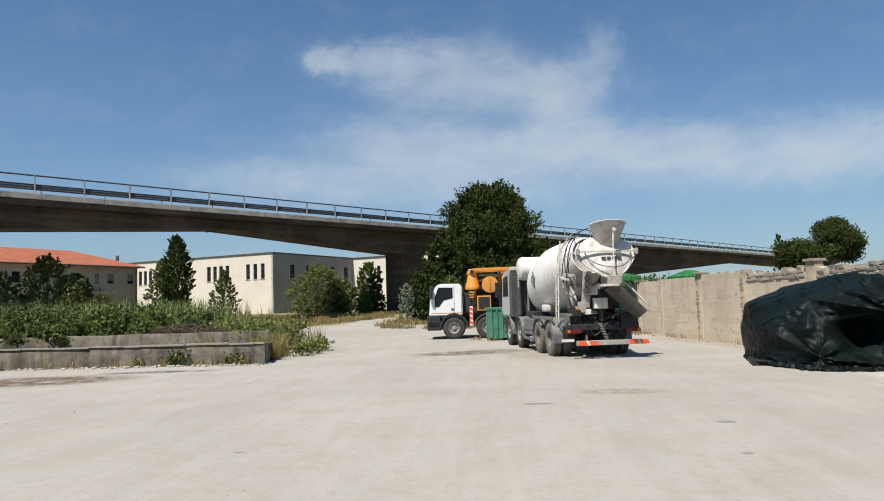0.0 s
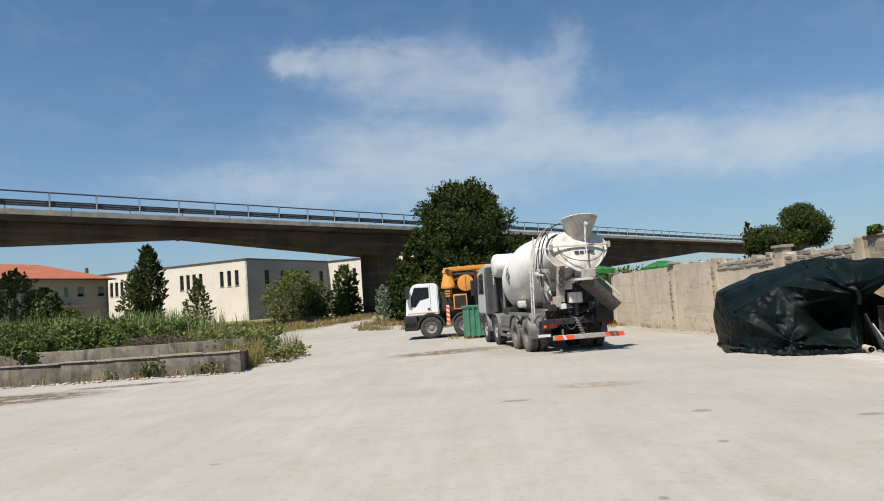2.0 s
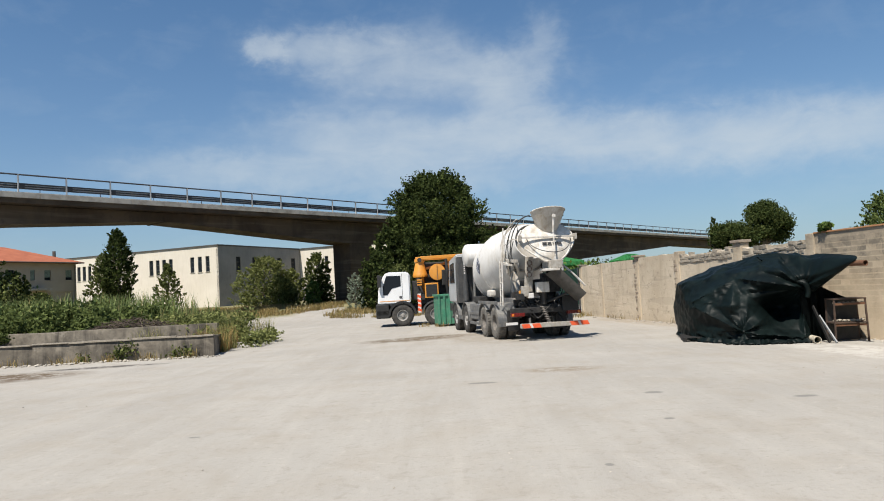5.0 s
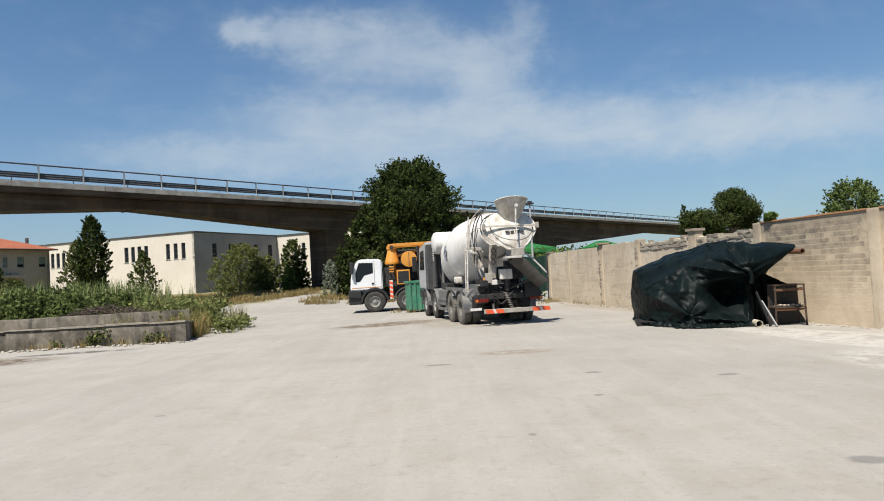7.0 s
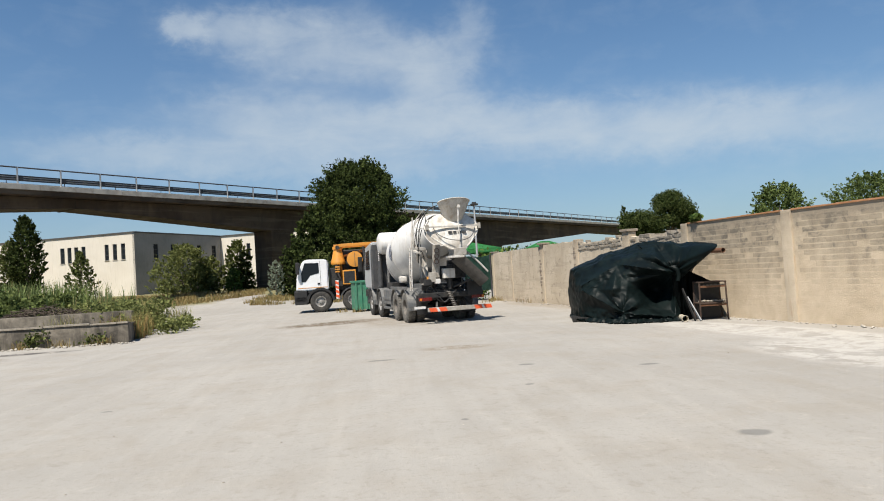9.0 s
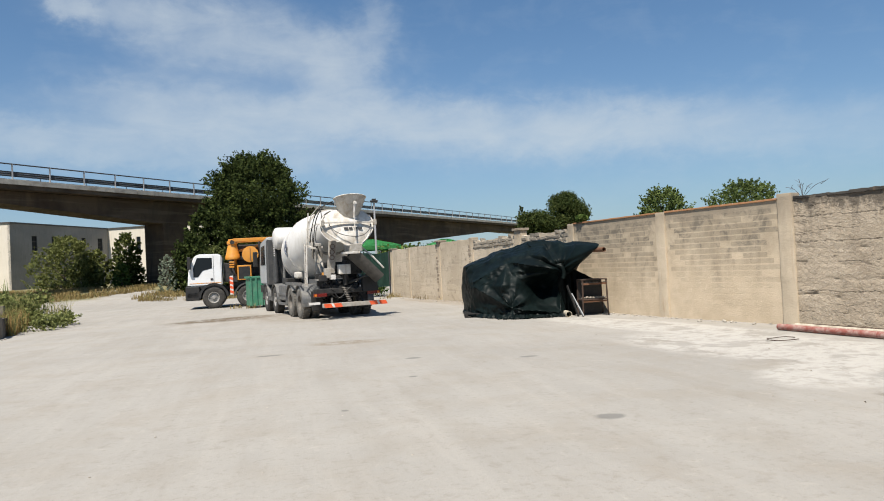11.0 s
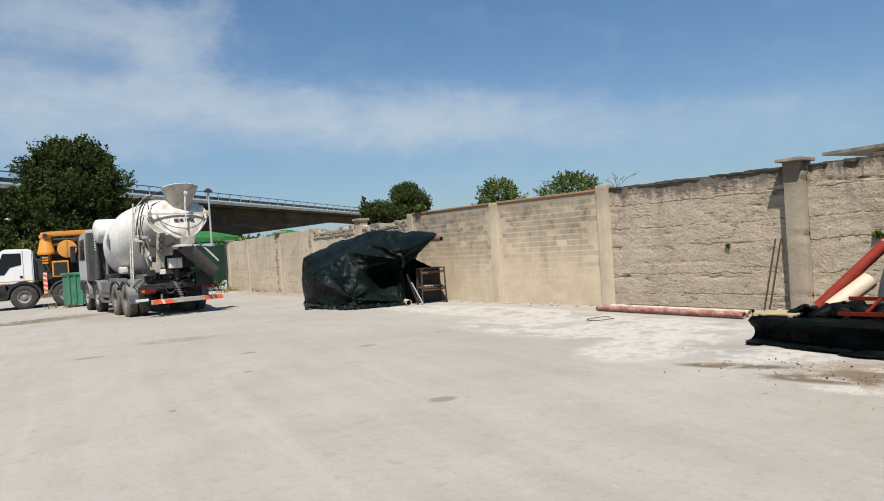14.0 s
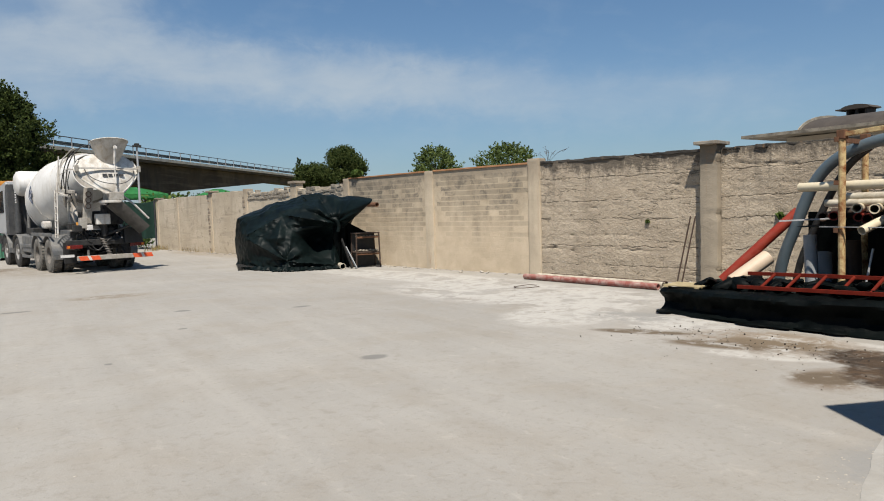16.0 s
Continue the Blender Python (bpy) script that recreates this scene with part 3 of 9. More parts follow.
def rise(x, y):
    """The height of the ground: the yard is flat, the land beyond comes up about a metre."""
    def ease(a, b, t):
        t = min(max((t - a) / (b - a), 0), 1)
        return t * t * (3 - 2 * t)
    return 0.85 * ease(42, 66, y) + 0.25 * ease(66, 95, y)


def wobble(p, scale, amount, seed=0.0):
    return noise.noise(Vector(p) * scale + Vector((seed, seed * 1.7, seed * 0.3))) * amount

# ---- ground ----
def build_ground():
    bm = bmesh.new()
    xs = [-1500, -400, -150, -80, -60] + [-50 + 4 * k for k in range(26)] + [60, 80, 150, 400, 1500]
    ys = [-1500, -300, -60, -30] + [-20 + 4 * k for k in range(32)] + [115, 130, 160, 400, 1500]
    rows = [[bm.verts.new((x, y, rise(x, y) + (wobble((x, y, 0), 0.13, 0.02) if abs(x) < 60 and -20 < y < 110 else 0))) for x in xs] for y in ys]
    for a, b in zip(rows, rows[1:]):
        for k in range(len(xs) - 1):
            bm.faces.new((a[k], a[k + 1], b[k + 1], b[k]))
    return tagged(part("ground", bm, "ground", smooth=True), "pale dusty limestone yard with stains and tyre sweeps", "ground", kind="structure")


build_ground()

# ---- the long boundary wall ----
NEAR0, BEND, FAR1 = Vector((14.45, 0.65, 0)), Vector((10.75, 14.7, 0)), Vector((7.2, 35.5, 0))
ALONG_NEAR, ALONG_FAR = (BEND - NEAR0).normalized(), (FAR1 - BEND).normalized()
NEAR_LEN, FAR_LEN = (BEND - NEAR0).length, (FAR1 - BEND).length
WALL_H = 2.64


def wall_frame(near, s, z=0.0):
    """x along the wall away from the camera, y out of the wall into the yard, z up."""
    d = ALONG_NEAR if near else ALONG_FAR
    m = Matrix((d, Vector((-d.y, d.x, 0)), Vector((0, 0, 1)))).transposed().to_4x4()
    m.translation = (BEND + d * s) + Vector((0, 0, z))
    return m


def panel(root, near, s0, s1, material, rough, top, jag=0.0, thick=0.22, seed=0.0, ridges=(), step=0.09):
    """One bay of the wall. Its face is worn: rough is how deep, ridges are heights where lifts of concrete have broken back."""
    n, k = max(int((s1 - s0) / step), 2), max(int(WALL_H / step), 2)
    bm = bmesh.new()
    face, back = [], []
    for i in range(n + 1):
        x = s0 + (s1 - s0) * i / n
        edge = top(x) + jag * noise.noise(Vector((x * 2.3, seed, 0))) + 0.5 * jag * noise.noise(Vector((x * 7.7, seed, 3)))
        col = []
        for j in range(k + 1):
            z = -0.12 + (edge + 0.12) * j / k
            y = rough * (noise.noise(Vector((x * 1.4, z * 1.9, seed))) + 0.6 * noise.noise(Vector((x * 5.1, z * 8.0, seed + 4))))
            if ridges:
                y += rough * (0.55 * noise.noise(Vector((x * 11, z * 17, seed + 6))) + 0.45 * noise.noise(Vector((x * 21, z * 27, seed + 8))))
                pit = noise.noise(Vector((x * 3.2, z * 6.5, seed + 12)))
                y -= rough * 2.6 * max(0.0, pit - 0.32)
            for h in ridges:
                at = h + 0.09 * noise.noise(Vector((x * 0.7, h, seed))) + 0.035 * noise.noise(Vector((x * 4.1, h, seed)))
                dz = (z - at) / 0.02
                if abs(dz) < 3:
                    y -= rough * 2.2 * math.exp(-dz * dz) * max(0.0, 0.12 + 1.5 * noise.noise(Vector((x * 0.9, h * 5, seed + 9))) + 0.5 * noise.noise(Vector((x * 5, h * 5, seed + 9))))
            col.append(bm.verts.new((x, y, z)))
        face.append(col)
        back.append([bm.verts.new((x, -thick, -0.12)), bm.verts.new((x, -thick, edge))])
    for i in range(n):
        for j in range(k):
            bm.faces.new((face[i][j], face[i][j + 1], face[i + 1][j + 1], face[i + 1][j]))
        bm.faces.new((back[i][0], back[i + 1][0], back[i + 1][1], back[i][1]))
        bm.faces.new((face[i][k], back[i][1], back[i + 1][1], face[i + 1][k]))
    for i in (0, n):
        bm.faces.new(face[i] + back[i][::-1])
    bmesh.ops.recalc_face_normals(bm, faces=bm.faces)
    ob = part("wall_panel", bm, material, root, smooth=True)
    ob.matrix_basis = wall_frame(near, 0)
    return ob


def pier(root, near, s, w, out, top, cap=None, material="pillar", cap_material="brick", front=None, worn=False):
    bm = bmesh.new()
    v = box(bm, s - w / 2, s + w / 2, -0.24, out, -0.1, top, 0.02)
    bmesh.ops.subdivide_edges(bm, edges=[e for e in bm.edges if e.calc_length() > 0.5], cuts=44)
    for q in bm.verts:
        if q.co.y > 0:
            q.co += Vector((wobble(q.co, 2.1, 0.007, s), wobble(q.co, 2.7, 0.010, s + 3), 0))
            # arrises knocked off here and there
            side = q.co.x - s
            bite = wobble(Vector((s, 0, q.co.z)), 8.0, 1.0, s * 7 + (11 if side > 0 else 0))
            if worn and abs(side) > w * 0.38 and bite > 0.36:
                q.co += Vector((-math.copysign(min(bite - 0.3, 0.16) * 0.22, side), -min(bite - 0.3, 0.2) * out * 0.5, 0))
    ob = part("wall_pillar", bm, material, root, smooth=True)
    ob.matrix_basis = wall_frame(near, 0)
    if cap:
        bm = bmesh.new()
        box(bm, s - w / 2 - cap[0], s + w / 2 + cap[0], -0.3, out + (cap[0] if front is None else front), top - 0.005, top + cap[1], 0.012)
        cp = part("cap_slab", bm, cap_material, root)
        cp.matrix_basis = wall_frame(near, 0)
    return ob


def build_wall():
    root = thing("wall_east", Matrix(), "long weathered cement and block boundary wall with pillars", "wall", kind="structure")
    level = lambda x: WALL_H  # noqa: E731
    lifts = (0.28, 0.62, 0.95, 1.3, 1.62, 1.98, 2.3)
    # the near run, from behind the pipe rack to the bend
    panel(root, True, -NEAR_LEN, -7.93, "rubble", 0.011, level, 0.02, seed=2.0, ridges=lifts, step=0.035)
    panel(root, True, -7.60, -3.62, "rubble", 0.011, level, 0.025, seed=5.0, ridges=lifts, step=0.032)
    panel(root, True, -3.62, 0.0, "cement", 0.0004, level, 0.0, seed=7.0)
    pier(root, True, -7.755, 0.34, 0.18, 2.73, (0.06, 0.06), front=0.16, cap_material="stone", material="pillar_grey", worn=True)
    pier(root, True, -3.5, 0.34, 0.045, 2.76, None)
    pier(root, True, 0.0, 0.30, 0.05, 2.66, None)
    # coping of the near run, worn to a ragged line
    bm = bmesh.new()
    for a, b in ((-NEAR_LEN, -7.95), (-7.56, -3.7)):
        x = a
        while x < b - 0.1:
            n = min(random.uniform(0.12, 0.5), b - x)
            box(bm, x, x + n + 0.01, -0.27, 0.015 + random.uniform(-0.03, 0.025), WALL_H - 0.03, WALL_H + random.uniform(0.012, 0.04), 0.012)
            x += n
    bmesh.ops.subdivide_edges(bm, edges=[e for e in bm.edges if e.calc_length() > 0.1], cuts=3, use_grid_fill=True)
    for q in bm.verts:
        q.co += Vector((wobble(q.co, 11, 0.014), wobble(q.co, 9, 0.022, 5), wobble(q.co, 8, 0.020, 9)))
    ob = part("coping", bm, "coping", root, "dark lichened concrete coping")
    ob.matrix_basis = wall_frame(True, 0)
    # the far run
    panel(root, False, 0.0, 3.95, "cement", 0.0004, level, 0.0, seed=8.0)
    panel(root, False, 3.95, 7.3, "lime", 0.012, lambda x: 2.46, 0.06, seed=11.0)
    panel(root, False, 7.3, 11.2, "lime", 0.008, lambda x: 2.50 - 0.02 * (x - 7.3), 0.07, seed=13.0)
    panel(root, False, 11.2, 14.6, "lime", 0.006, lambda x: 2.56, 0.03, seed=17.0)
    panel(root, False, 14.6, 18.4, "lime", 0.005, lambda x: 2.50, 0.02, seed=19.0)
    panel(root, False, 18.4, FAR_LEN, "lime", 0.005, lambda x: 2.46, 0.03, seed=23.0)
    pier(root, False, 4.05, 0.30, 0.04, 2.66)
    pier(root, False, 7.35, 0.42, 0.06, 2.66, (0.05, 0.08))
    pier(root, False, 11.2, 0.36, 0.03, 2.62)
    pier(root, False, 14.6, 0.34, 0.03, 2.60, (0.08, 0.07))
    pier(root, False, 18.4, 0.22, 0.03, 2.50)
    pier(root, False, FAR_LEN, 0.30, 0.03, 2.50, (0.05, 0.05), cap_material="stone")
    # thin tiles along the top of the block bays
    for near, a, b in ((True, -3.3, -0.15), (False, 0.15, 3.9)):
        bm = bmesh.new()
        x = a
        while x < b - 0.05:
            n = min(0.28, b - x)
            box(bm, x, x + n - 0.006, -0.25, 0.03, WALL_H - 0.004, WALL_H + 0.032 + random.uniform(0, 0.008), 0.006)
            x += n
        ob = part("coping_tile_row", bm, "tile", root, "thin orange clay coping tiles")
        ob.matrix_basis = wall_frame(near, 0)
        ob["kind"] = "stuff"
    # broken courses of stone along the ruined top
    bm = bmesh.new()
    for s0, s1, base in ((4.2, 7.1, 2.20), (7.6, 11.0, 2.26)):
        for row in range(3):
            x = s0 + random.uniform(0, 0.2)
            while x < s1:
                n, h = random.uniform(0.12, 0.36), random.uniform(0.085, 0.125)
                if random.random() < (1.0, 0.9, 0.3)[row]:
                    z = base + 0.125 * row + random.uniform(-0.015, 0.02) - 0.012 * max(x - 7.3, 0)
                    m = wall_frame(False, x + n / 2, z) @ pose(0, 0, 0, random.uniform(-2, 2), random.uniform(-3, 3), random.uniform(-2, 2))
                    box(bm, -n / 2 + 0.005, n / 2 - 0.005, -0.18, 0.022 + random.uniform(-0.012, 0.018), -h / 2, h / 2, 0.014, m)
                x += n
    for q in bm.verts:
        q.co += Vector((wobble(q.co, 9, 0.02), wobble(q.co, 9, 0.02, 5), wobble(q.co, 9, 0.016, 9)))
    ob = part("broken_stone_top", bm, "stone", root, "broken stone courses along the ruined top")
    ob["kind"] = "stuff"
    return root


WALL = build_wall()

# ---- low concrete wall with planting behind ----
def build_low_wall():
    root = thing("wall_low", Matrix(), "low streaked concrete retaining wall in two tiers", "wall", kind="structure")
    for name, a, b, h, thick, base in (("front_tier", (-30.0, 22.2), (-7.1, 22.65), 0.66, 0.35, -0.1), ("back_tier", (-19.0, 23.6), (-7.6, 24.5), 0.98, 0.3, -0.1)):
        a, b = Vector((*a, 0)), Vector((*b, 0))
        d = (b - a).normalized()
        n = int((b - a).length / 0.3)
        bm = bmesh.new()
        rings = []
        for i in range(n + 1):
            p = a + d * ((b - a).length * i / n)
            e = h + wobble((i * 0.3, 0, 0), 0.8, 0.03)
            q = Vector((-d.y, d.x, 0))
            w = wobble((i * 0.3, 7, 0), 1.1, 0.025)
            rings.append([bm.verts.new(p + Vector((0, 0, base)) + q * 0), bm.verts.new(p + q * w + Vector((0, 0, 0.3))), bm.verts.new(p + q * 0.02 + Vector((0, 0, e - 0.05))),
                          bm.verts.new(p + q * 0.05 + Vector((0, 0, e))), bm.verts.new(p + q * thick + Vector((0, 0, e))), bm.verts.new(p + q * thick + Vector((0, 0, base)))])
        for r, t in zip(rings, rings[1:]):
            for k in range(5):
                bm.faces.new((r[k], t[k], t[k + 1], r[k + 1]))
        bm.faces.new(rings[0][::-1]), bm.faces.new(rings[-1])
        bmesh.ops.recalc_face_normals(bm, faces=bm.faces)
        part(name, bm, "kerb", root, smooth=True)
    bm = bmesh.new()
    rng = random.Random(17)
    x = -17.0
    while x < -7.15:
        n = min(rng.uniform(0.3, 1.3), -7.1 - x)
        y = 22.2 + 0.45 * (x + 30) / 22.9
        h = 0.655 + wobble((x, 0, 0), 0.9, 0.025)
        lip = rng.uniform(0.008, 0.03) if x < -12 else rng.uniform(0.02, 0.035)
        slab(bm, [(x, y - 0.015), (x + n - 0.004, y - 0.005 - rng.uniform(0, 0.012)), (x + n - 0.004, y + 0.12 + rng.uniform(0, 0.2)), (x, y + 0.12 + rng.uniform(0, 0.2))], h - 0.02, h + lip)
        x += n
    part("ledge", bm, "stone", root, "pale worn concrete ledge")
    bm = bmesh.new()
    slab(bm, [(-7.45, 22.66), (-7.11, 22.66), (-7.4, 24.3), (-7.72, 24.3)], -0.1, 0.60)
    part("end_return", bm, "kerb", root)
    bm = bmesh.new()
    slab(bm, [(-40, 24.6), (-8.3, 25.0), (-11, 34), (-40, 34)], -0.1, 0.45)
    part("planted_bank", bm, "ground", root, "earth bank behind the low wall")
    return root


build_low_wall()

# ---- viaduct ----
BR0, BR_DIR = Vector((-29.1, 39.9, 0)), Vector((0.634, 0.773, 0)).normalized()
BR_Z = 9.0


def build_bridge():
    m = Matrix((BR_DIR, Vector((-BR_DIR.y, BR_DIR.x, 0)), Vector((0, 0, 1)))).transposed().to_4x4()
    m.translation = BR0
    root = thing("viaduct", m, "long aged concrete road viaduct with steel railings", "bridge", kind="structure")
    S0, S1 = -30.0, 140.0
    PIER = 34.9
    JOINT = 14.9

    def depth(s):
        """The girder's depth: deep over each pier, shallow at the joints."""
        spans = [(-26.0, 3.1), (JOINT, 0.85), (PIER - 1.5, 2.2), (PIER + 1.5, 2.2), (55.0, 1.0), (75.5, 3.8), (78.5, 3.8), (116.0, 1.3), (140.0, 1.6)]
        if s <= spans[0][0]:
            return spans[0][1]
        for (a, da), (b, db) in zip(spans, spans[1:]):
            if a <= s <= b:
                return da + (db - da) * (s - a) / (b - a)
        return spans[-1][1]

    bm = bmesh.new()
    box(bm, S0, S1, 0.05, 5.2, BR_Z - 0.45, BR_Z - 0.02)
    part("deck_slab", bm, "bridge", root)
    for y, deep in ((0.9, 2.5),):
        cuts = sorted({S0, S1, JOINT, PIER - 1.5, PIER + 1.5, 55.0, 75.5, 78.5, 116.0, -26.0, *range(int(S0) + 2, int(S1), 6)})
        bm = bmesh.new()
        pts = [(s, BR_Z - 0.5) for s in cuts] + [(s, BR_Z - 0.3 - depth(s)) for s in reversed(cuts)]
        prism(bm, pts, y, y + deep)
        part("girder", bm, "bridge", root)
    for s in (JOINT, 55.0):
        bm = bmesh.new()
        box(bm, s - 0.10, s + 0.10, 0.84, 3.46, BR_Z - 0.36 - depth(s), BR_Z - 0.6, 0.03)
        part("joint_beam", bm, "bridge", root)
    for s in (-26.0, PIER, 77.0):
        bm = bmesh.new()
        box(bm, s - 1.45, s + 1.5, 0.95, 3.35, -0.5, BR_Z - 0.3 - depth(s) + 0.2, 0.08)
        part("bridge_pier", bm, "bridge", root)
    x = S0
    bm = bmesh.new()
    while x < S1:
        n = 6.0
        box(bm, x, x + n - 0.03, -0.02, 0.55, BR_Z - 0.12 + random.uniform(-0.006, 0.006), BR_Z + 0.24, 0.02)
        x += n
    part("edge_kerb", bm, "bridge_edge", root, "pale concrete edge kerb")
    # railings: a double guard rail and a slim top rail
    bm = bmesh.new()
    box(bm, -0.04, 0.04, -0.05, 0.05, 0, 1.18, 0.008)
    box(bm, -0.07, 0.07, -0.07, 0.07, 0, 0.02)
    first = part("railing_post", bm, "galvanised", root)
    first.matrix_basis = Matrix.Translation((S0, 0.25, BR_Z + 0.23))
    k = 1
    while S0 + 2.9 * k < S1:
        again(first, Matrix.Translation((S0 + 2.9 * k, 0.25, BR_Z + 0.23)), root)
        k += 1
    for name, z, w, mt in (("top_rail", 1.16, 0.05, "rail_dark"),):
        bm = bmesh.new()
        rod(bm, (S0, 0.25, BR_Z + 0.23 + z), (S1, 0.25, BR_Z + 0.23 + z), w, sides=8)
        part(name, bm, mt, root)
    # the guard rail, seen from its back: three dark folds with pale flanks between, on spacers at the posts
    for z in (0.30, 0.45, 0.60):
        bm = bmesh.new()
        beam(bm, (S0, 0.36, BR_Z + 0.23 + z), (S1, 0.36, BR_Z + 0.23 + z), 0.05, 0.085, bevel=0.012)
        part("rail_fold", bm, "rail_dark", root)
    for z in (0.375, 0.525):
        bm = bmesh.new()
        beam(bm, (S0, 0.40, BR_Z + 0.23 + z), (S1, 0.40, BR_Z + 0.23 + z), 0.04, 0.07)
        part("rail_flank", bm, "galvanised", root)
    bm = bmesh.new()
    box(bm, 0.05, 0.40, -0.03, 0.03, -0.13, 0.10, 0.01)
    first = part("rail_spacer", bm, "rail_dark", root)
    first.matrix_basis = Matrix.Translation((S0, 0.30, BR_Z + 0.68))
    k = 1
    while S0 + 2.9 * k < S1:
        again(first, Matrix.Translation((S0 + 2.9 * k, 0.30, BR_Z + 0.68)), root)
        k += 1
    # the rail on the far side
    bm = bmesh.new()
    beam(bm, (S0, 4.9, BR_Z + 0.95), (S1, 4.9, BR_Z + 0.95), 0.06, 0.12)
    beam(bm, (S0, 4.9, BR_Z + 1.35), (S1, 4.9, BR_Z + 1.35), 0.06, 0.06)
    part("far_rail", bm, "rail_dark", root)
    first = None
    for k in range(40):
        s = S0 + 4.2 * k
        if first is None:
            bm = bmesh.new()
            box(bm, -0.02, 0.02, -0.02, 0.02, 0, 1.4)
            first = part("far_post", bm, "rail_dark", root)
            first.matrix_basis = Matrix.Translation((s, 4.9, BR_Z - 0.05))
        else:
            again(first, Matrix.Translation((s, 4.9, BR_Z - 0.05)), root)
    return root


build_bridge()

# ---- buildings beyond the yard ----
def face_frame(corner, d):
    """x along a facade, y out of it, z up."""
    d = Vector((*d, 0)).normalized()
    m = Matrix((d, Vector((d.y, -d.x, 0)), Vector((0, 0, 1)))).transposed().to_4x4()
    m.translation = Vector((*corner, 0))
    return m


def window(root, m, x0, x1, z0, z1, bars=1, shutter=0.0, sill=True):
    """A framed pane set 12 cm back in its opening."""
    bm = bmesh.new()
    f = 0.05
    for a in ((x0, x0 + f, z0, z1), (x1 - f, x1, z0, z1), (x0 + f, x1 - f, z0, z0 + f), (x0 + f, x1 - f, z1 - f, z1)):
        box(bm, a[0], a[1], -0.14, -0.08, a[2], a[3])
    for k in range(bars):
        c = z0 + (z1 - z0) * (k + 1) / (bars + 1)
        box(bm, x0 + f, x1 - f, -0.135, -0.09, c - 0.02, c + 0.02)
    w = part("window", bm, "frame", root)
    w.matrix_basis = m
    bm = bmesh.new()
    box(bm, x0 + 0.02, x1 - 0.02, -0.125, -0.115, z0 + 0.02, z1 - 0.02)
    part("pane", bm, "dark_glass", w)
    if sill:
        bm = bmesh.new()
        box(bm, x0 - 0.06, x1 + 0.06, -0.1, 0.07, z0 - 0.06, z0 - 0.004)
        part("sill", bm, "bridge_edge", w)
    if shutter:
        bm = bmesh.new()
        n = 9
        for k in range(n):
            z = z1 - (z1 - z0) * shutter * (k + 0.5) / n
            box(bm, x0 + 0.04, x1 - 0.04, -0.075, -0.05, z - (z1 - z0) * shutter * 0.42 / n, z + (z1 - z0) * shutter * 0.42 / n)
        part("shutter", bm, "shutter", w, "pale green roller shutter")
    return w


def pierced(bm, length, z0, z1, holes, thick=0.3):
    """A wall from x = 0 with openings (x0, x1, za, zb) cut through it; its face lies at y = 0."""
    xs = sorted({0.0, length, *(h[0] for h in holes), *(h[1] for h in holes)})
    zs = sorted({z0, z1, *(h[2] for h in holes), *(h[3] for h in holes)})
    for a, b in zip(xs, xs[1:]):
        for c, d in zip(zs, zs[1:]):
            open_ = any(h[0] <= (a + b) / 2 <= h[1] and h[2] <= (c + d) / 2 <= h[3] for h in holes)
            if not open_:
                box(bm, a, b, -thick, 0, c, d)
    bmesh.ops.remove_doubles(bm, verts=bm.verts, dist=1e-4)
    seen, drop = {}, set()
    for f in bm.faces:
        key = tuple(round(v, 3) for v in f.calc_center_median())
        if key in seen:
            drop |= {f, seen[key]}
        seen[key] = f
    bmesh.ops.delete(bm, geom=list(drop), context="FACES_ONLY")
    return bm


MAT["shutter"] = plain("pale green shutter", (0.144, 0.1944, 0.1584), (0.216, 0.2664, 0.2232), 4, 0.7)
MAT["dark_roof_edge"] = plain("dark metal roof edge", (0.0432, 0.0396, 0.036), (0.0792, 0.072, 0.0648), 2, 0.6, own=False)
# the side turned from the sun: its shade is put into a greyer base colour
MAT["grey_side"] = plain("stained grey render", (0.1944, 0.1886, 0.18), (0.2736, 0.265, 0.252), 0.35, 0.9, own=False, streak=(0.144, 0.1368, 0.1296))
MAT["eave"] = plain("stained eave concrete", (0.216, 0.1872, 0.144), (0.3312, 0.2952, 0.2376), 1.4, 0.92, own=False, dust=(0.0504, 0.0418, 0.0324), dust_amount=0.7)
MAT["vault"] = plain("brown corrugated cement vault", (0.036, 0.0288, 0.0238), (0.0684, 0.0562, 0.0461), 1.2, 0.9, own=False, streak=(0.0252, 0.0202, 0.0166))

LF, RT = (-0.923, 0.385), (0.385, 0.923)


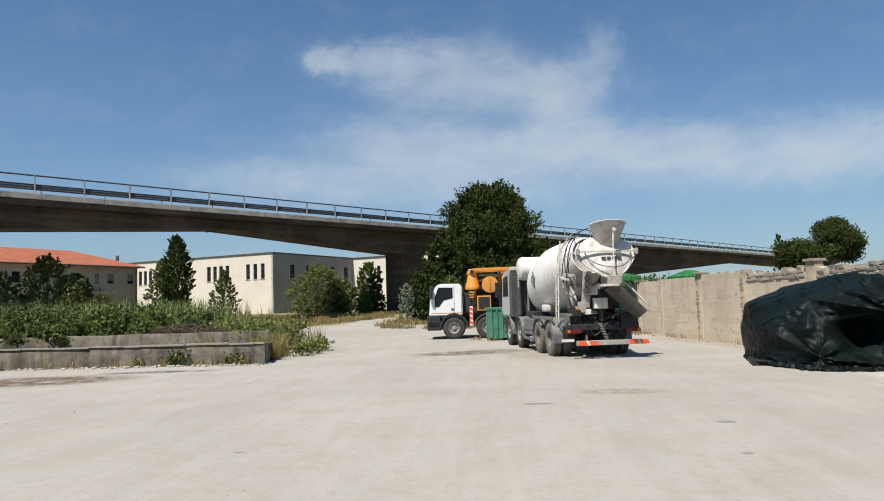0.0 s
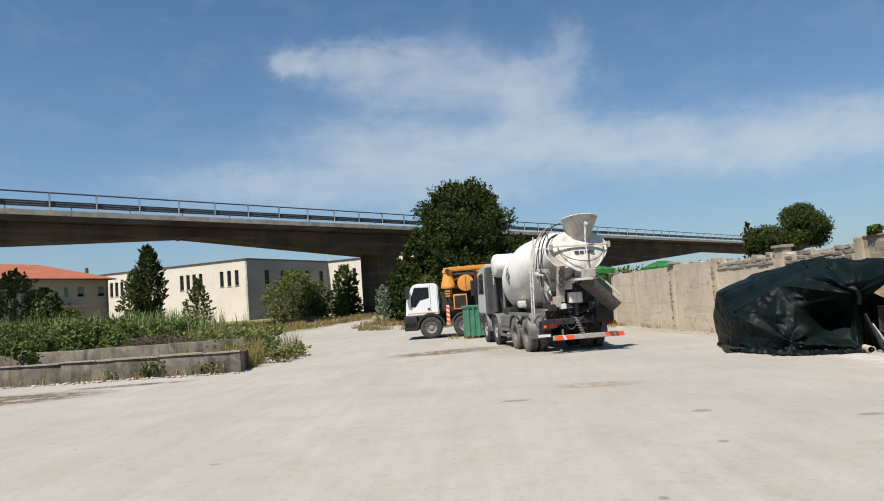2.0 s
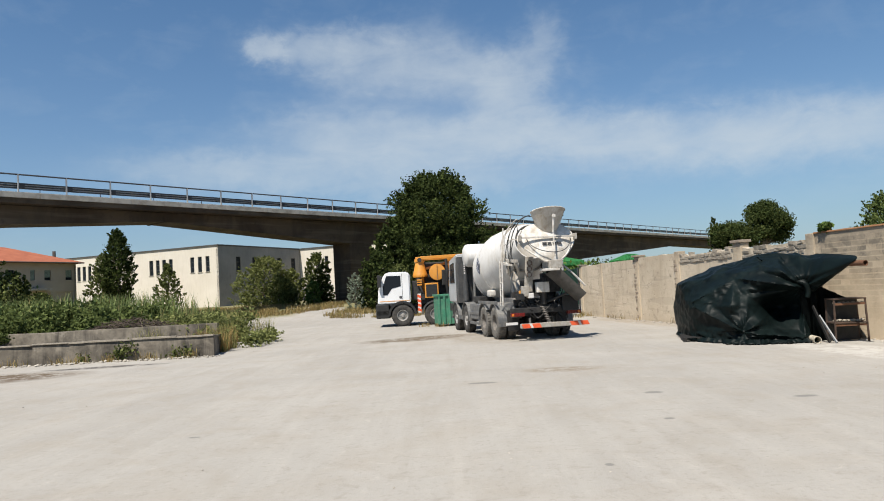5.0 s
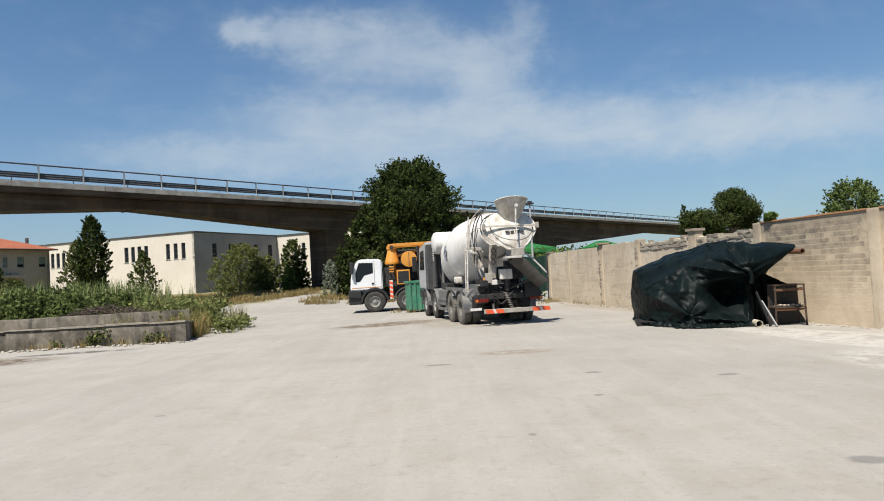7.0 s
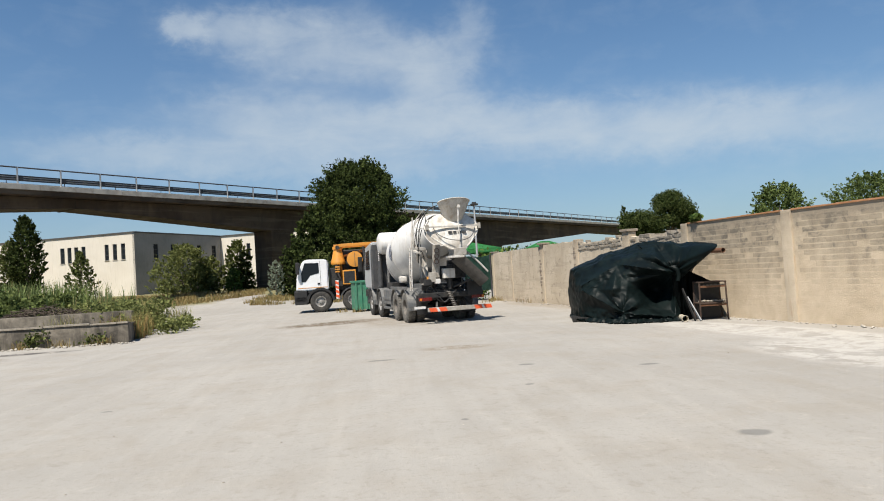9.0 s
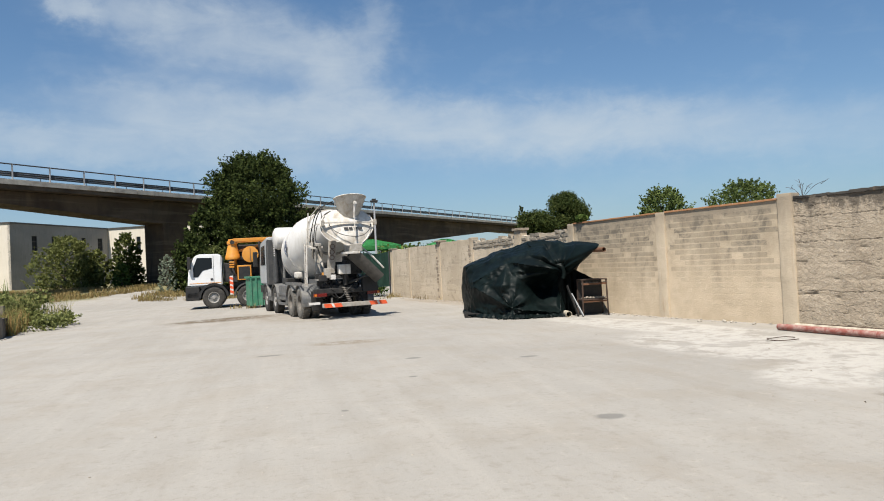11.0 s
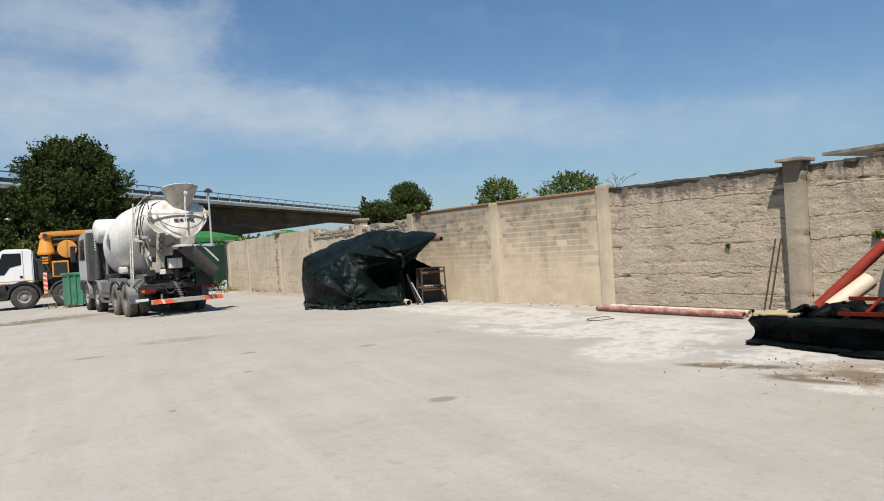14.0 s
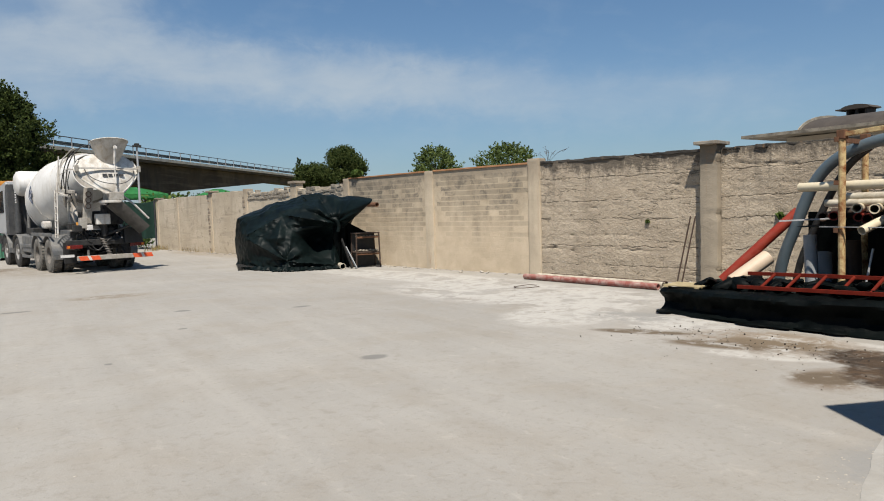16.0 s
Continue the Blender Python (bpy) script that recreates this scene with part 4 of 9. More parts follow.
def build_depot():
    root = thing("depot_building", Matrix(), "cream flat-roofed industrial building with narrow dark windows", "building")
    c = (-27.11, 84.43)
    z0, z1 = 0.4, 8.42
    ml = face_frame(c, (-LF[0], -LF[1]))
    ml = Matrix.Translation((LF[0] * 26, LF[1] * 26, 0)) @ ml
    spots = [(26 - b, 26 - a) for a, b in ((10.4, 11.05), (9.35, 9.95), (8.3, 8.9), (7.2, 7.8), (3.75, 4.35), (2.55, 3.15), (1.35, 1.95), (21.3, 21.9), (22.3, 22.9), (23.3, 23.9))]
    bm = pierced(bmesh.new(), 26, z0, z1, [(a, b, 5.35, 7.25) for a, b in spots])
    ob = part("front_wall", bm, "bank", root)
    ob.matrix_basis = ml
    for a, b in spots:
        window(root, ml, a, b, 5.35, 7.25, 2)
    mr = face_frame(c, RT)
    spots = [(3.25, 4.1, 5.2), (6.45, 7.35, 5.2), (9.95, 10.9, 5.7), (11.75, 12.6, 5.9), (14.95, 15.9, 5.5)]
    bm = pierced(bmesh.new(), 17.1, z0, z1, [(a, b, z, 7.15) for a, b, z in spots])
    ob = part("side_wall", bm, "grey_side", root, "stained side wall with its shade painted grey")
    ob.matrix_basis = mr
    for a, b, z in spots:
        window(root, mr, a, b, z, 7.15, 2)
    e = (c[0] + RT[0] * 17.1, c[1] + RT[1] * 17.1)
    mw = face_frame(e, (-LF[0], -LF[1]))
    spots = [(2.85, 3.4), (4.15, 4.75), (6.6, 7.2), (7.9, 8.5)]
    bm = pierced(bmesh.new(), 22, z0, z1, [(a, b, 5.15, 7.2) for a, b in spots])
    ob = part("wing_wall", bm, "bank", root)
    ob.matrix_basis = mw
    for a, b in spots:
        window(root, mw, a, b, 5.15, 7.2, 2)
    lf, rt, o = Vector(LF), Vector(RT), Vector(c)
    for name, pts in (("flat_roof", [o + lf * 26.1 - rt * 0.1, o - lf * 0.1 - rt * 0.1, o - lf * 0.1 + rt * 16.98, o - lf * 22 + rt * 16.98, o - lf * 22 + rt * 30, o + lf * 26.1 + rt * 30]),):
        bm = slab(bmesh.new(), [tuple(p) for p in pts], z1, z1 + 0.16)
        part(name, bm, "dark_roof_edge", root)
    for a, b, t in ((o + lf * 25.9, o + lf * 25.9 + rt * 29.5, 0.3), (o - lf * 21.9 + rt * 17.3, o - lf * 21.9 + rt * 29.5, 0.3), (o + lf * 26 + rt * 29.6, o - lf * 22 + rt * 29.6, 0.3)):
        bm = bmesh.new()
        beam(bm, (*a, (z0 + z1) / 2), (*b, (z0 + z1) / 2), t, z1 - z0)
        part("back_wall", bm, "bank", root)
    return root


build_depot()


def build_house():
    root = thing("town_house", Matrix(), "cream two-storey house with a red hipped clay roof", "house")
    c, n = (-39.35, 74.9), 22.0
    back = Vector((-RT[1], RT[0]))
    start = (c[0] - RT[0] * n, c[1] - RT[1] * n)
    m = face_frame(start, RT)
    ws = [(n - b, n - a) for a, b in ((0.5, 1.27), (2.98, 3.71), (4.75, 5.26), (6.94, 7.85), (10.2, 11.0), (13.0, 13.8))]
    doors = [(n - 2.6, n - 0.3), (n - 5.6, n - 3.0)]
    bm = pierced(bmesh.new(), n, 0.4, 6.62, [(a, b, 4.8, 5.85) for a, b in ws] + [(a, b, 1.0, 3.6) for a, b in doors])
    ob = part("front_wall", bm, "house", root)
    ob.matrix_basis = m
    for k, (a, b) in enumerate(ws):
        window(root, m, a, b, 4.8, 5.85, 1, 0.72 if k in (0, 1) else 1.0 if k == 2 else 0.0)
    for a, b in doors:
        bm = bmesh.new()
        box(bm, a, b, -0.2, -0.12, 1.0, 3.6)
        d = part("garage_door", bm, "house", root)
        d.matrix_basis = m
    o, rt = Vector(start), Vector(RT)
    bm = bmesh.new()
    slab(bm, [tuple(o + back * 0.3 + rt * 0.01), tuple(o + rt * (n - 0.3) + back * 0.3), tuple(o + rt * (n - 0.3) + back * 9), tuple(o + back * 9)], 0.4, 6.6)
    part("house_body", bm, "house", root)
    bm = bmesh.new()
    beam(bm, (*(o + rt * (n - 0.15)), 3.5), (*(o + rt * (n - 0.15) + back * 9), 3.5), 0.3, 6.2)
    part("end_wall", bm, "house", root)
    # hipped roof with eaves
    ov = 0.55
    low = [o - rt * ov - back * ov, o + rt * (n + ov) - back * ov, o + rt * (n + ov) + back * (9 + ov), o - rt * ov + back * (9 + ov)]
    r0, r1 = o + rt * 4.6 + back * 4.5, o + rt * (n - 4.8) + back * 4.5
    bm = bmesh.new()
    v = [bm.verts.new((*p, 6.68)) for p in low] + [bm.verts.new((*r0, 8.5)), bm.verts.new((*r1, 8.5))]
    u = [bm.verts.new((*p, 6.55)) for p in low]
    for f in ((0, 1, 5, 4), (1, 2, 5), (2, 3, 4, 5), (3, 0, 4)):
        bm.faces.new([v[k] for k in f])
    for k in range(4):
        bm.faces.new((v[k], u[k], u[(k + 1) % 4], v[(k + 1) % 4]))
    bm.faces.new(u)
    bmesh.ops.recalc_face_normals(bm, faces=bm.faces)
    roof = part("roof", bm, "roof", root)
    bm = bmesh.new()
    p = o + rt * (n - 1.0) + back * 2.0
    box(bm, p.x - 0.12, p.x + 0.12, p.y - 0.12, p.y + 0.12, 6.7, 8.0)
    part("chimney", bm, "dark_roof_edge", roof)
    bm = bmesh.new()
    rod(bm, (*(o - back * (ov + 0.05) - rt * ov), 6.6), (*(o + rt * (n + ov) - back * (ov + 0.05)), 6.6), 0.07, sides=8)
    part("gutter", bm, "dark_roof_edge", roof)
    bm = bmesh.new()
    box(bm, n - 9.5, n - 3.6, 0, 1.0, 3.75, 3.95)
    b = part("balcony", bm, "bridge_edge", root)
    b.matrix_basis = m
    return root


build_house()


def build_vault_shed():
    """A low hall behind the long wall: a flat eave slab, a barrel roof and squat vents on its crown."""
    root = thing("vaulted_shed", VAULT_AT, "low hall with a brown barrel-vaulted roof and squat vents", "shed")
    L = 34.0
    bm = bmesh.new()
    prism(bm, [(-0.15, 0.04), (L, 0.04), (L, 0.15), (-0.15, 0.15)], -6.0, 6.0)
    bmesh.ops.translate(bm, verts=bm.verts, vec=(0, 0, VAULT_Z))
    part("eave_slab", bm, "eave", root, "stained concrete eave slab")
    bm = bmesh.new()
    box(bm, 1.0, L, -5.0, 5.0, 0, VAULT_Z, 0)
    part("shed_wall", bm, "house", root)
    r, n = 2.7, 16
    arc = lambda x, q, k: (x, q * math.cos(math.pi * k / n), VAULT_Z + 0.14 + q * 0.34 * math.sin(math.pi * k / n))  # noqa: E731
    x = 0.1
    while x < L:
        w = 3.9
        bm = bmesh.new()
        a = [bm.verts.new(arc(x, r, k)) for k in range(n + 1)]
        b = [bm.verts.new(arc(x + w, r, k)) for k in range(n + 1)]
        for k in range(n):
            bm.faces.new((a[k], b[k], b[k + 1], a[k + 1]))
        bm.faces.new(a), bm.faces.new(b[::-1])
        bmesh.ops.recalc_face_normals(bm, faces=bm.faces)
        part("barrel_bay", bm, "vault", root, smooth=True)
        bm = bmesh.new()
        for k in range(n):
            beam(bm, arc(x, r + 0.03, k), arc(x, r + 0.03, k + 1), 0.05, 0.16)
        part("roof_rib", bm, "eave", root)
        x += w
    top = VAULT_Z + 0.14 + r * 0.34
    first = None
    for k, x in enumerate((0.9, 4.4, 7.9, 11.4, 14.9)):
        v = new("roof_vent")
        v.parent, v.matrix_basis = root, Matrix.Translation((x + 0.25, 0, top - 0.05)) @ Matrix.Diagonal((0.76, 0.76, 0.62, 1))
        bm = bmesh.new()
        for dx in (-0.5, -0.05, 0.42):
            box(bm, dx, dx + 0.12, -0.45, 0.45, 0, 0.5)
        box(bm, -0.5, 0.54, -0.45, 0.45, 0, 0.09)
        part("vent_body", bm, "vault", v)
        bm = bmesh.new()
        pts = [(0.75 * math.cos(math.pi * j / 8), 0.45 + 0.26 * math.sin(math.pi * j / 8)) for j in range(9)]
        prism(bm, pts + [(-0.62, 0.42), (0.62, 0.42)], -0.62, 0.62)
        box(bm, -1.05, -0.4, -0.5, 0.5, 0.44, 0.52)
        part("vent_hood", bm, "vault", v)
    return root


VAULT_Z = 3.80
VAULT_AT = pose(30.0, 14.6, 0, 0, 0, -88)
build_vault_shed()

# ---- trees and weeds ----
MAT["leaf_big"] = leafage("deep green broad leaves", (0.0115, 0.0205, 0.006), (0.098, 0.128, 0.034))
MAT["leaf_shrub"] = leafage("mid green shrub leaves", (0.0454, 0.0605, 0.0182), (0.202, 0.227, 0.0756))
MAT["leaf_bright"] = leafage("light green leaves", (0.0554, 0.0958, 0.0202), (0.161, 0.222, 0.0605))
MAT["leaf_olive"] = leafage("pale olive green leaves", (0.0554, 0.0806, 0.0221), (0.171, 0.217, 0.0686))
MAT["leaf_willow"] = leafage("dull olive willow leaves", (0.0857, 0.101, 0.0322), (0.252, 0.272, 0.0958))
MAT["leaf_bramble"] = leafage("dark bramble leaves", (0.0302, 0.0454, 0.012), (0.192, 0.237, 0.0756))
MAT["leaf_pine"] = leafage("pine needles", (0.027, 0.045, 0.0118), (0.099, 0.117, 0.036))
MAT["leaf_silver"] = leafage("silvery leaves", (0.161, 0.192, 0.131), (0.302, 0.333, 0.252))
MAT["reed"] = leafage("reed blades", (0.101, 0.141, 0.0454), (0.252, 0.302, 0.121), (0.343, 0.302, 0.131))
MAT["weed"] = leafage("straw and olive weeds", (0.141, 0.146, 0.0504), (0.363, 0.343, 0.136), (0.524, 0.413, 0.202))
MAT["dry"] = leafage("dry grass", (0.171, 0.126, 0.0504), (0.423, 0.323, 0.151), (0.141, 0.151, 0.0504))
MAT["straw"] = leafage("rust-coloured straw", (0.282, 0.171, 0.0605), (0.504, 0.343, 0.151))
MAT["twig"] = plain("dead brown twigs", (0.036, 0.0259, 0.0187), (0.0864, 0.0648, 0.0475), 6, 0.95)


def leaf_mesh(name, places, size, material, parent, rng, long=1.7, droop=0.25, label="", flat=0.0):
    """One mesh of folded leaves, one at each place."""
    p = np.asarray(places, float)
    n = len(p)
    d = rng.normal(size=(n, 3))
    d[:, 2] -= droop
    d /= np.linalg.norm(d, axis=1, keepdims=True)
    s = np.cross(d, rng.normal(size=(n, 3)))
    s /= np.linalg.norm(s, axis=1, keepdims=True)
    u = np.cross(d, s)
    k = (size * rng.uniform(0.6, 1.25, n))[:, None]
    half = k * long * 0.5
    v = np.stack([p - d * half, p + s * k * 0.5 + u * k * 0.12, p + d * half, p - s * k * 0.5 + u * k * 0.12], 1).reshape(-1, 3)
    i = np.arange(n)[:, None] * 4
    f = np.concatenate([i + [0, 1, 2], i + [0, 2, 3]], 1).reshape(-1, 3)
    me = bpy.data.meshes.new(name)
    me.from_pydata(v.tolist(), [], f.tolist())
    me.materials.append(MAT[material])
    ob = new(name, me)
    ob.parent = parent
    if label:
        ob["label"] = label
    return ob


def clump(rng, c, r, n, shell=0.55):
    """n places in a lumpy ball, most of them near its skin."""
    d = rng.normal(size=(n, 3))
    d /= np.linalg.norm(d, axis=1, keepdims=True)
    t = np.where(rng.random(n) < shell * 0.5, rng.uniform(0.7, 1.1, n), np.abs(rng.normal(0, 0.62, n)).clip(0, 1.3))
    return np.asarray(c) + d * t[:, None] * np.asarray(r)


def tree(name, x, y, height, width, crown_low, label, material="leaf_big", leaf=0.26, leaves=9000, seed=1, column=0.0, trunk=0.25, lean=0.0):
    """A tapered trunk with limbs and a crown of many leaf clumps."""
    rng = np.random.default_rng(seed)
    root = thing(name, Matrix.Translation((x, y, rise(x, y) - 0.05)), label, "tree" if "tree" in name or "pine" in name else "shrub")
    bm = bmesh.new()
    knots = [(lean * t * t * height + wobble((seed, t * 3, 0), 1, 0.25 * t), wobble((seed, t * 3, 7), 1, 0.25 * t), height * 0.86 * t) for t in (0, 0.25, 0.5, 0.75, 1)]
    for a, b, k in zip(knots, knots[1:], range(4)):
        rod(bm, a, b, trunk * (1 - 0.23 * k), trunk * (1 - 0.23 * (k + 1)), 8, True)
    part("trunk", bm, "bark", root, smooth=True)
    # shoots set all over the crown, each a plume of leaves that grows out and up
    per = 22
    count = max(leaves // per, 40)
    top = height - 0.035 * height - 0.06 * min(width, height - crown_low)
    k = np.arange(count)
    turn = 2.39996 * k + rng.uniform(-0.4, 0.4, count)
    low_form = "shrub" in name or "hedge" in name
    if low_form:
        h = (k + 0.5) / count
        reach = np.sqrt(np.clip(1 - h ** 1.8, 0.01, 1)) * (0.70 + 0.30 * np.minimum(h * 3, 1))
        z = crown_low + (top - crown_low) * h
    else:
        h = -0.97 + 1.95 * (k + 0.5) / count
        reach = np.sqrt(np.clip(1 - h * h, 0.015, 1))
        if column:
            reach = reach * (1 - column * np.maximum(h, -0.2))
        z = (top + crown_low) / 2 + (top - crown_low) / 2 * h
    bulge = np.array([1 + 0.42 * noise.noise(Vector((math.cos(a) * 1.3, math.sin(a) * 1.3, q * 2.0 + seed * 3.1))) + 0.30 * noise.noise(Vector((math.cos(a) * 3.2, math.sin(a) * 3.2, q * 5.0 + seed))) for a, q in zip(turn, h)])
    span = min(width, height - crown_low)
    cell = 0.15 * span
    relief = np.array([noise.noise(Vector((width / 2 * r * math.cos(a) / cell, width / 2 * r * math.sin(a) / cell, q / cell + seed * 1.9))) for r, a, q in zip(reach, turn, z)])
    depth = np.where(rng.random(count) < 0.8, 0.80 + 0.42 * np.clip(relief, -0.5, 0.42), rng.uniform(0.3, 0.7, count)) + rng.uniform(-0.04, 0.04, count)
    size = span * rng.uniform(0.06, 0.13, count) * np.where(relief > 0.15, 1.25, 0.9)
    rad = np.maximum(width / 2 * 0.90 * reach * bulge * depth, 0.02 * width)
    base = np.stack([rad * np.cos(turn), rad * np.sin(turn), z - size * 0.55], 1)
    base[:, 2] = np.maximum(base[:, 2], 0.1)
    base[:, 0] += lean * base[:, 2] * 1.2
    grow = np.stack([np.cos(turn) * reach, np.sin(turn) * reach, np.full(count, 0.75)], 1) + rng.normal(0, 0.28, (count, 3))
    grow /= np.linalg.norm(grow, axis=1, keepdims=True)
    along = rng.random((count, per)) ** 0.85
    spread = rng.normal(0, 0.30, (count, per, 3)) * (1.08 - along)[:, :, None]
    pts = [(base[:, None, :] + size[:, None, None] * (grow[:, None, :] * along[:, :, None] * 1.35 + spread)).reshape(-1, 3)]
    for q in range(0, count, max(count // 12, 1)):
        start = (lean * height * 0.2, 0, max(0.1, min(float(base[q, 2]) * 0.55, height * 0.6)))
        part("limb", rod(bmesh.new(), start, base[q].tolist(), trunk * 0.32, trunk * 0.07, 6), "bark", root)
    cz = (top + crown_low) / 2
    pts.append(np.clip(rng.normal(size=(int(leaves * 0.10), 3)), -1.5, 1.5) * (width * 0.20, width * 0.20, (height - crown_low) * 0.20) + (lean * height * 0.4, 0, cz))
    leaf_mesh("crown", np.concatenate(pts), leaf * 0.8, material, root, rng)
    return root


tree("broad_tree", -0.2, 57.5, 11.3, 8.5, 1.2, "large dense dark green broadleaf tree in front of the viaduct", leaves=72000, seed=3, leaf=0.165, trunk=0.35)
tree("elder_shrub", -4.9, 54.5, 4.6, 3.6, 0.1, "dark green bushy shrub at the foot of a tree", leaves=5200, seed=4, leaf=0.2, trunk=0.08)
tree("elder_shrub", -1.0, 54.5, 4.0, 4.0, 0.2, "dark green bushy shrub behind the parked trucks", leaves=5200, seed=14, leaf=0.2, trunk=0.08)
tree("elder_shrub", -4.2, 56.4, 6.6, 3.6, 1.0, "dark green shrub below the large tree", leaves=5200, seed=15, leaf=0.22, trunk=0.1)
tree("elder_shrub", -3.2, 54.0, 3.6, 3.0, 0.1, "olive green bushy shrub by the viaduct pier", "leaf_shrub", leaves=3600, seed=16, leaf=0.18, trunk=0.07)
tree("silver_shrub", -6.6, 53.5, 3.1, 1.7, 0.2, "thin silvery green shrub by the viaduct pier", "leaf_silver", 0.12, 1500, 5, trunk=0.05)
tree("poplar_tree", -36.7, 75.5, 7.0, 3.2, 0.4, "lower green tree beside the house", "leaf_shrub", leaves=5200, seed=36, column=0.5, leaf=0.2)
tree("poplar_tree", -34.6, 74.5, 9.5, 3.5, 0.6, "tall green tree beside the industrial building", "leaf_big", leaves=12000, seed=6, column=0.4, leaf=0.2)
tree("cone_tree", -24.1, 61.5, 4.75, 2.3, 0.2, "small conical green tree", "leaf_shrub", 0.15, 4200, 7, column=0.8, trunk=0.12)
tree("willow_shrub", -17.2, 67.0, 5.2, 6.6, 0.1, "loose olive green shrub by the road", "leaf_willow", 0.17, 8500, 8, trunk=0.1, lean=0.08)
tree("elder_shrub", -15.0, 69.6, 3.9, 2.8, 0.1, "olive green shrub by the road bend", "leaf_willow", 0.2, 2600, 18, trunk=0.08)
for k, (x, y, h, w) in enumerate(((-15.6, 67.2, 2.9, 4.0), (-12.5, 71.2, 2.6, 3.4))):
    tree("verge_shrub", x, y, h, w, 0.05, "low olive green shrub on the dry verge", "leaf_shrub", 0.17, 3600, 70 + k, trunk=0.06)
tree("slim_tree", -12.5, 70.0, 5.5, 2.8, 0.3, "slim green tree by the viaduct pier", "leaf_shrub", 0.22, 4200, 9, column=0.3, trunk=0.12)
tree("elder_shrub", -12.2, 66.0, 2.5, 2.0, 0.1, "bright green shrub by the viaduct pier", "leaf_bright", 0.18, 1500, 19, trunk=0.05)
for k, (x, y, h, w) in enumerate(((-29.6, 45.0, 6.0, 4.0), (-32.4, 44.0, 5.0, 3.6), (-34.8, 45.0, 6.0, 4.2), (-26.9, 44.0, 4.5, 3.4), (-38.0, 46.0, 5.6, 4.4), (-24.6, 43.0, 3.0, 2.6))):
    tree("hedge_tree", x, y, h, w, 0.3, "green hedge tree behind the reeds", "leaf_shrub", 0.17, 4600, 20 + k, trunk=0.14)
tree("broad_tree", 29.5, 45.5, 6.8, 4.2, 2.0, "round light green tree behind the long wall", "leaf_olive", 0.13, 13000, 31, trunk=0.16)
tree("broad_tree", 36.6, 45.5, 7.25, 5.3, 2.2, "round light green tree behind the long wall", "leaf_olive", 0.13, 16000, 32, trunk=0.18)


def build_pine():
    rng = np.random.default_rng(41)
    root = thing("stone_pine", Matrix.Translation((30.0, 66.0, rise(30, 66) + 0.3)), "umbrella-shaped dark green stone pine behind the wall", "tree")
    bm = bmesh.new()
    rod(bm, (0, 0, -0.5), (0.3, 0, 3.4), 0.34, 0.26, 9)
    tufts = []
    for x, y, z, r in ((0.9, 0, 5.9, 1.55), (0.3, 0.6, 6.3, 1.2), (1.7, -0.3, 5.3, 1.35), (2.5, 0.2, 4.8, 1.0), (-0.2, 0, 5.5, 0.95), (1.1, 0.4, 6.7, 1.0), (-2.2, 0, 4.3, 1.75), (-3.2, 0.2, 4.5, 1.3), (-2.6, 0.3, 3.4, 1.4), (-1.2, -0.2, 3.7, 1.25), (0.3, 0, 4.3, 1.3), (2.0, 0.5, 3.9, 1.2), (-3.6, 0.2, 3.7, 0.9)):
        rod(bm, (0.3, 0, 3.0), (x, y, z - 0.4), 0.13, 0.05, 6)
        tufts.append(clump(rng, (x, y, z), (r * 0.92, r * 0.92, r * 0.56), int(2300 * r * r), 0.5))
    part("trunk", bm, "bark", root)
    leaf_mesh("crown", np.concatenate(tufts), 0.11, "leaf_pine", root, rng, long=2.4, droop=-0.5)
    return root


build_pine()
tree("cypress_tree", 26.0, 66.5, 6.6, 1.2, 0.4, "slim dark cypress beside the stone pine", "leaf_big", 0.18, 1500, 42, column=0.3, trunk=0.1)


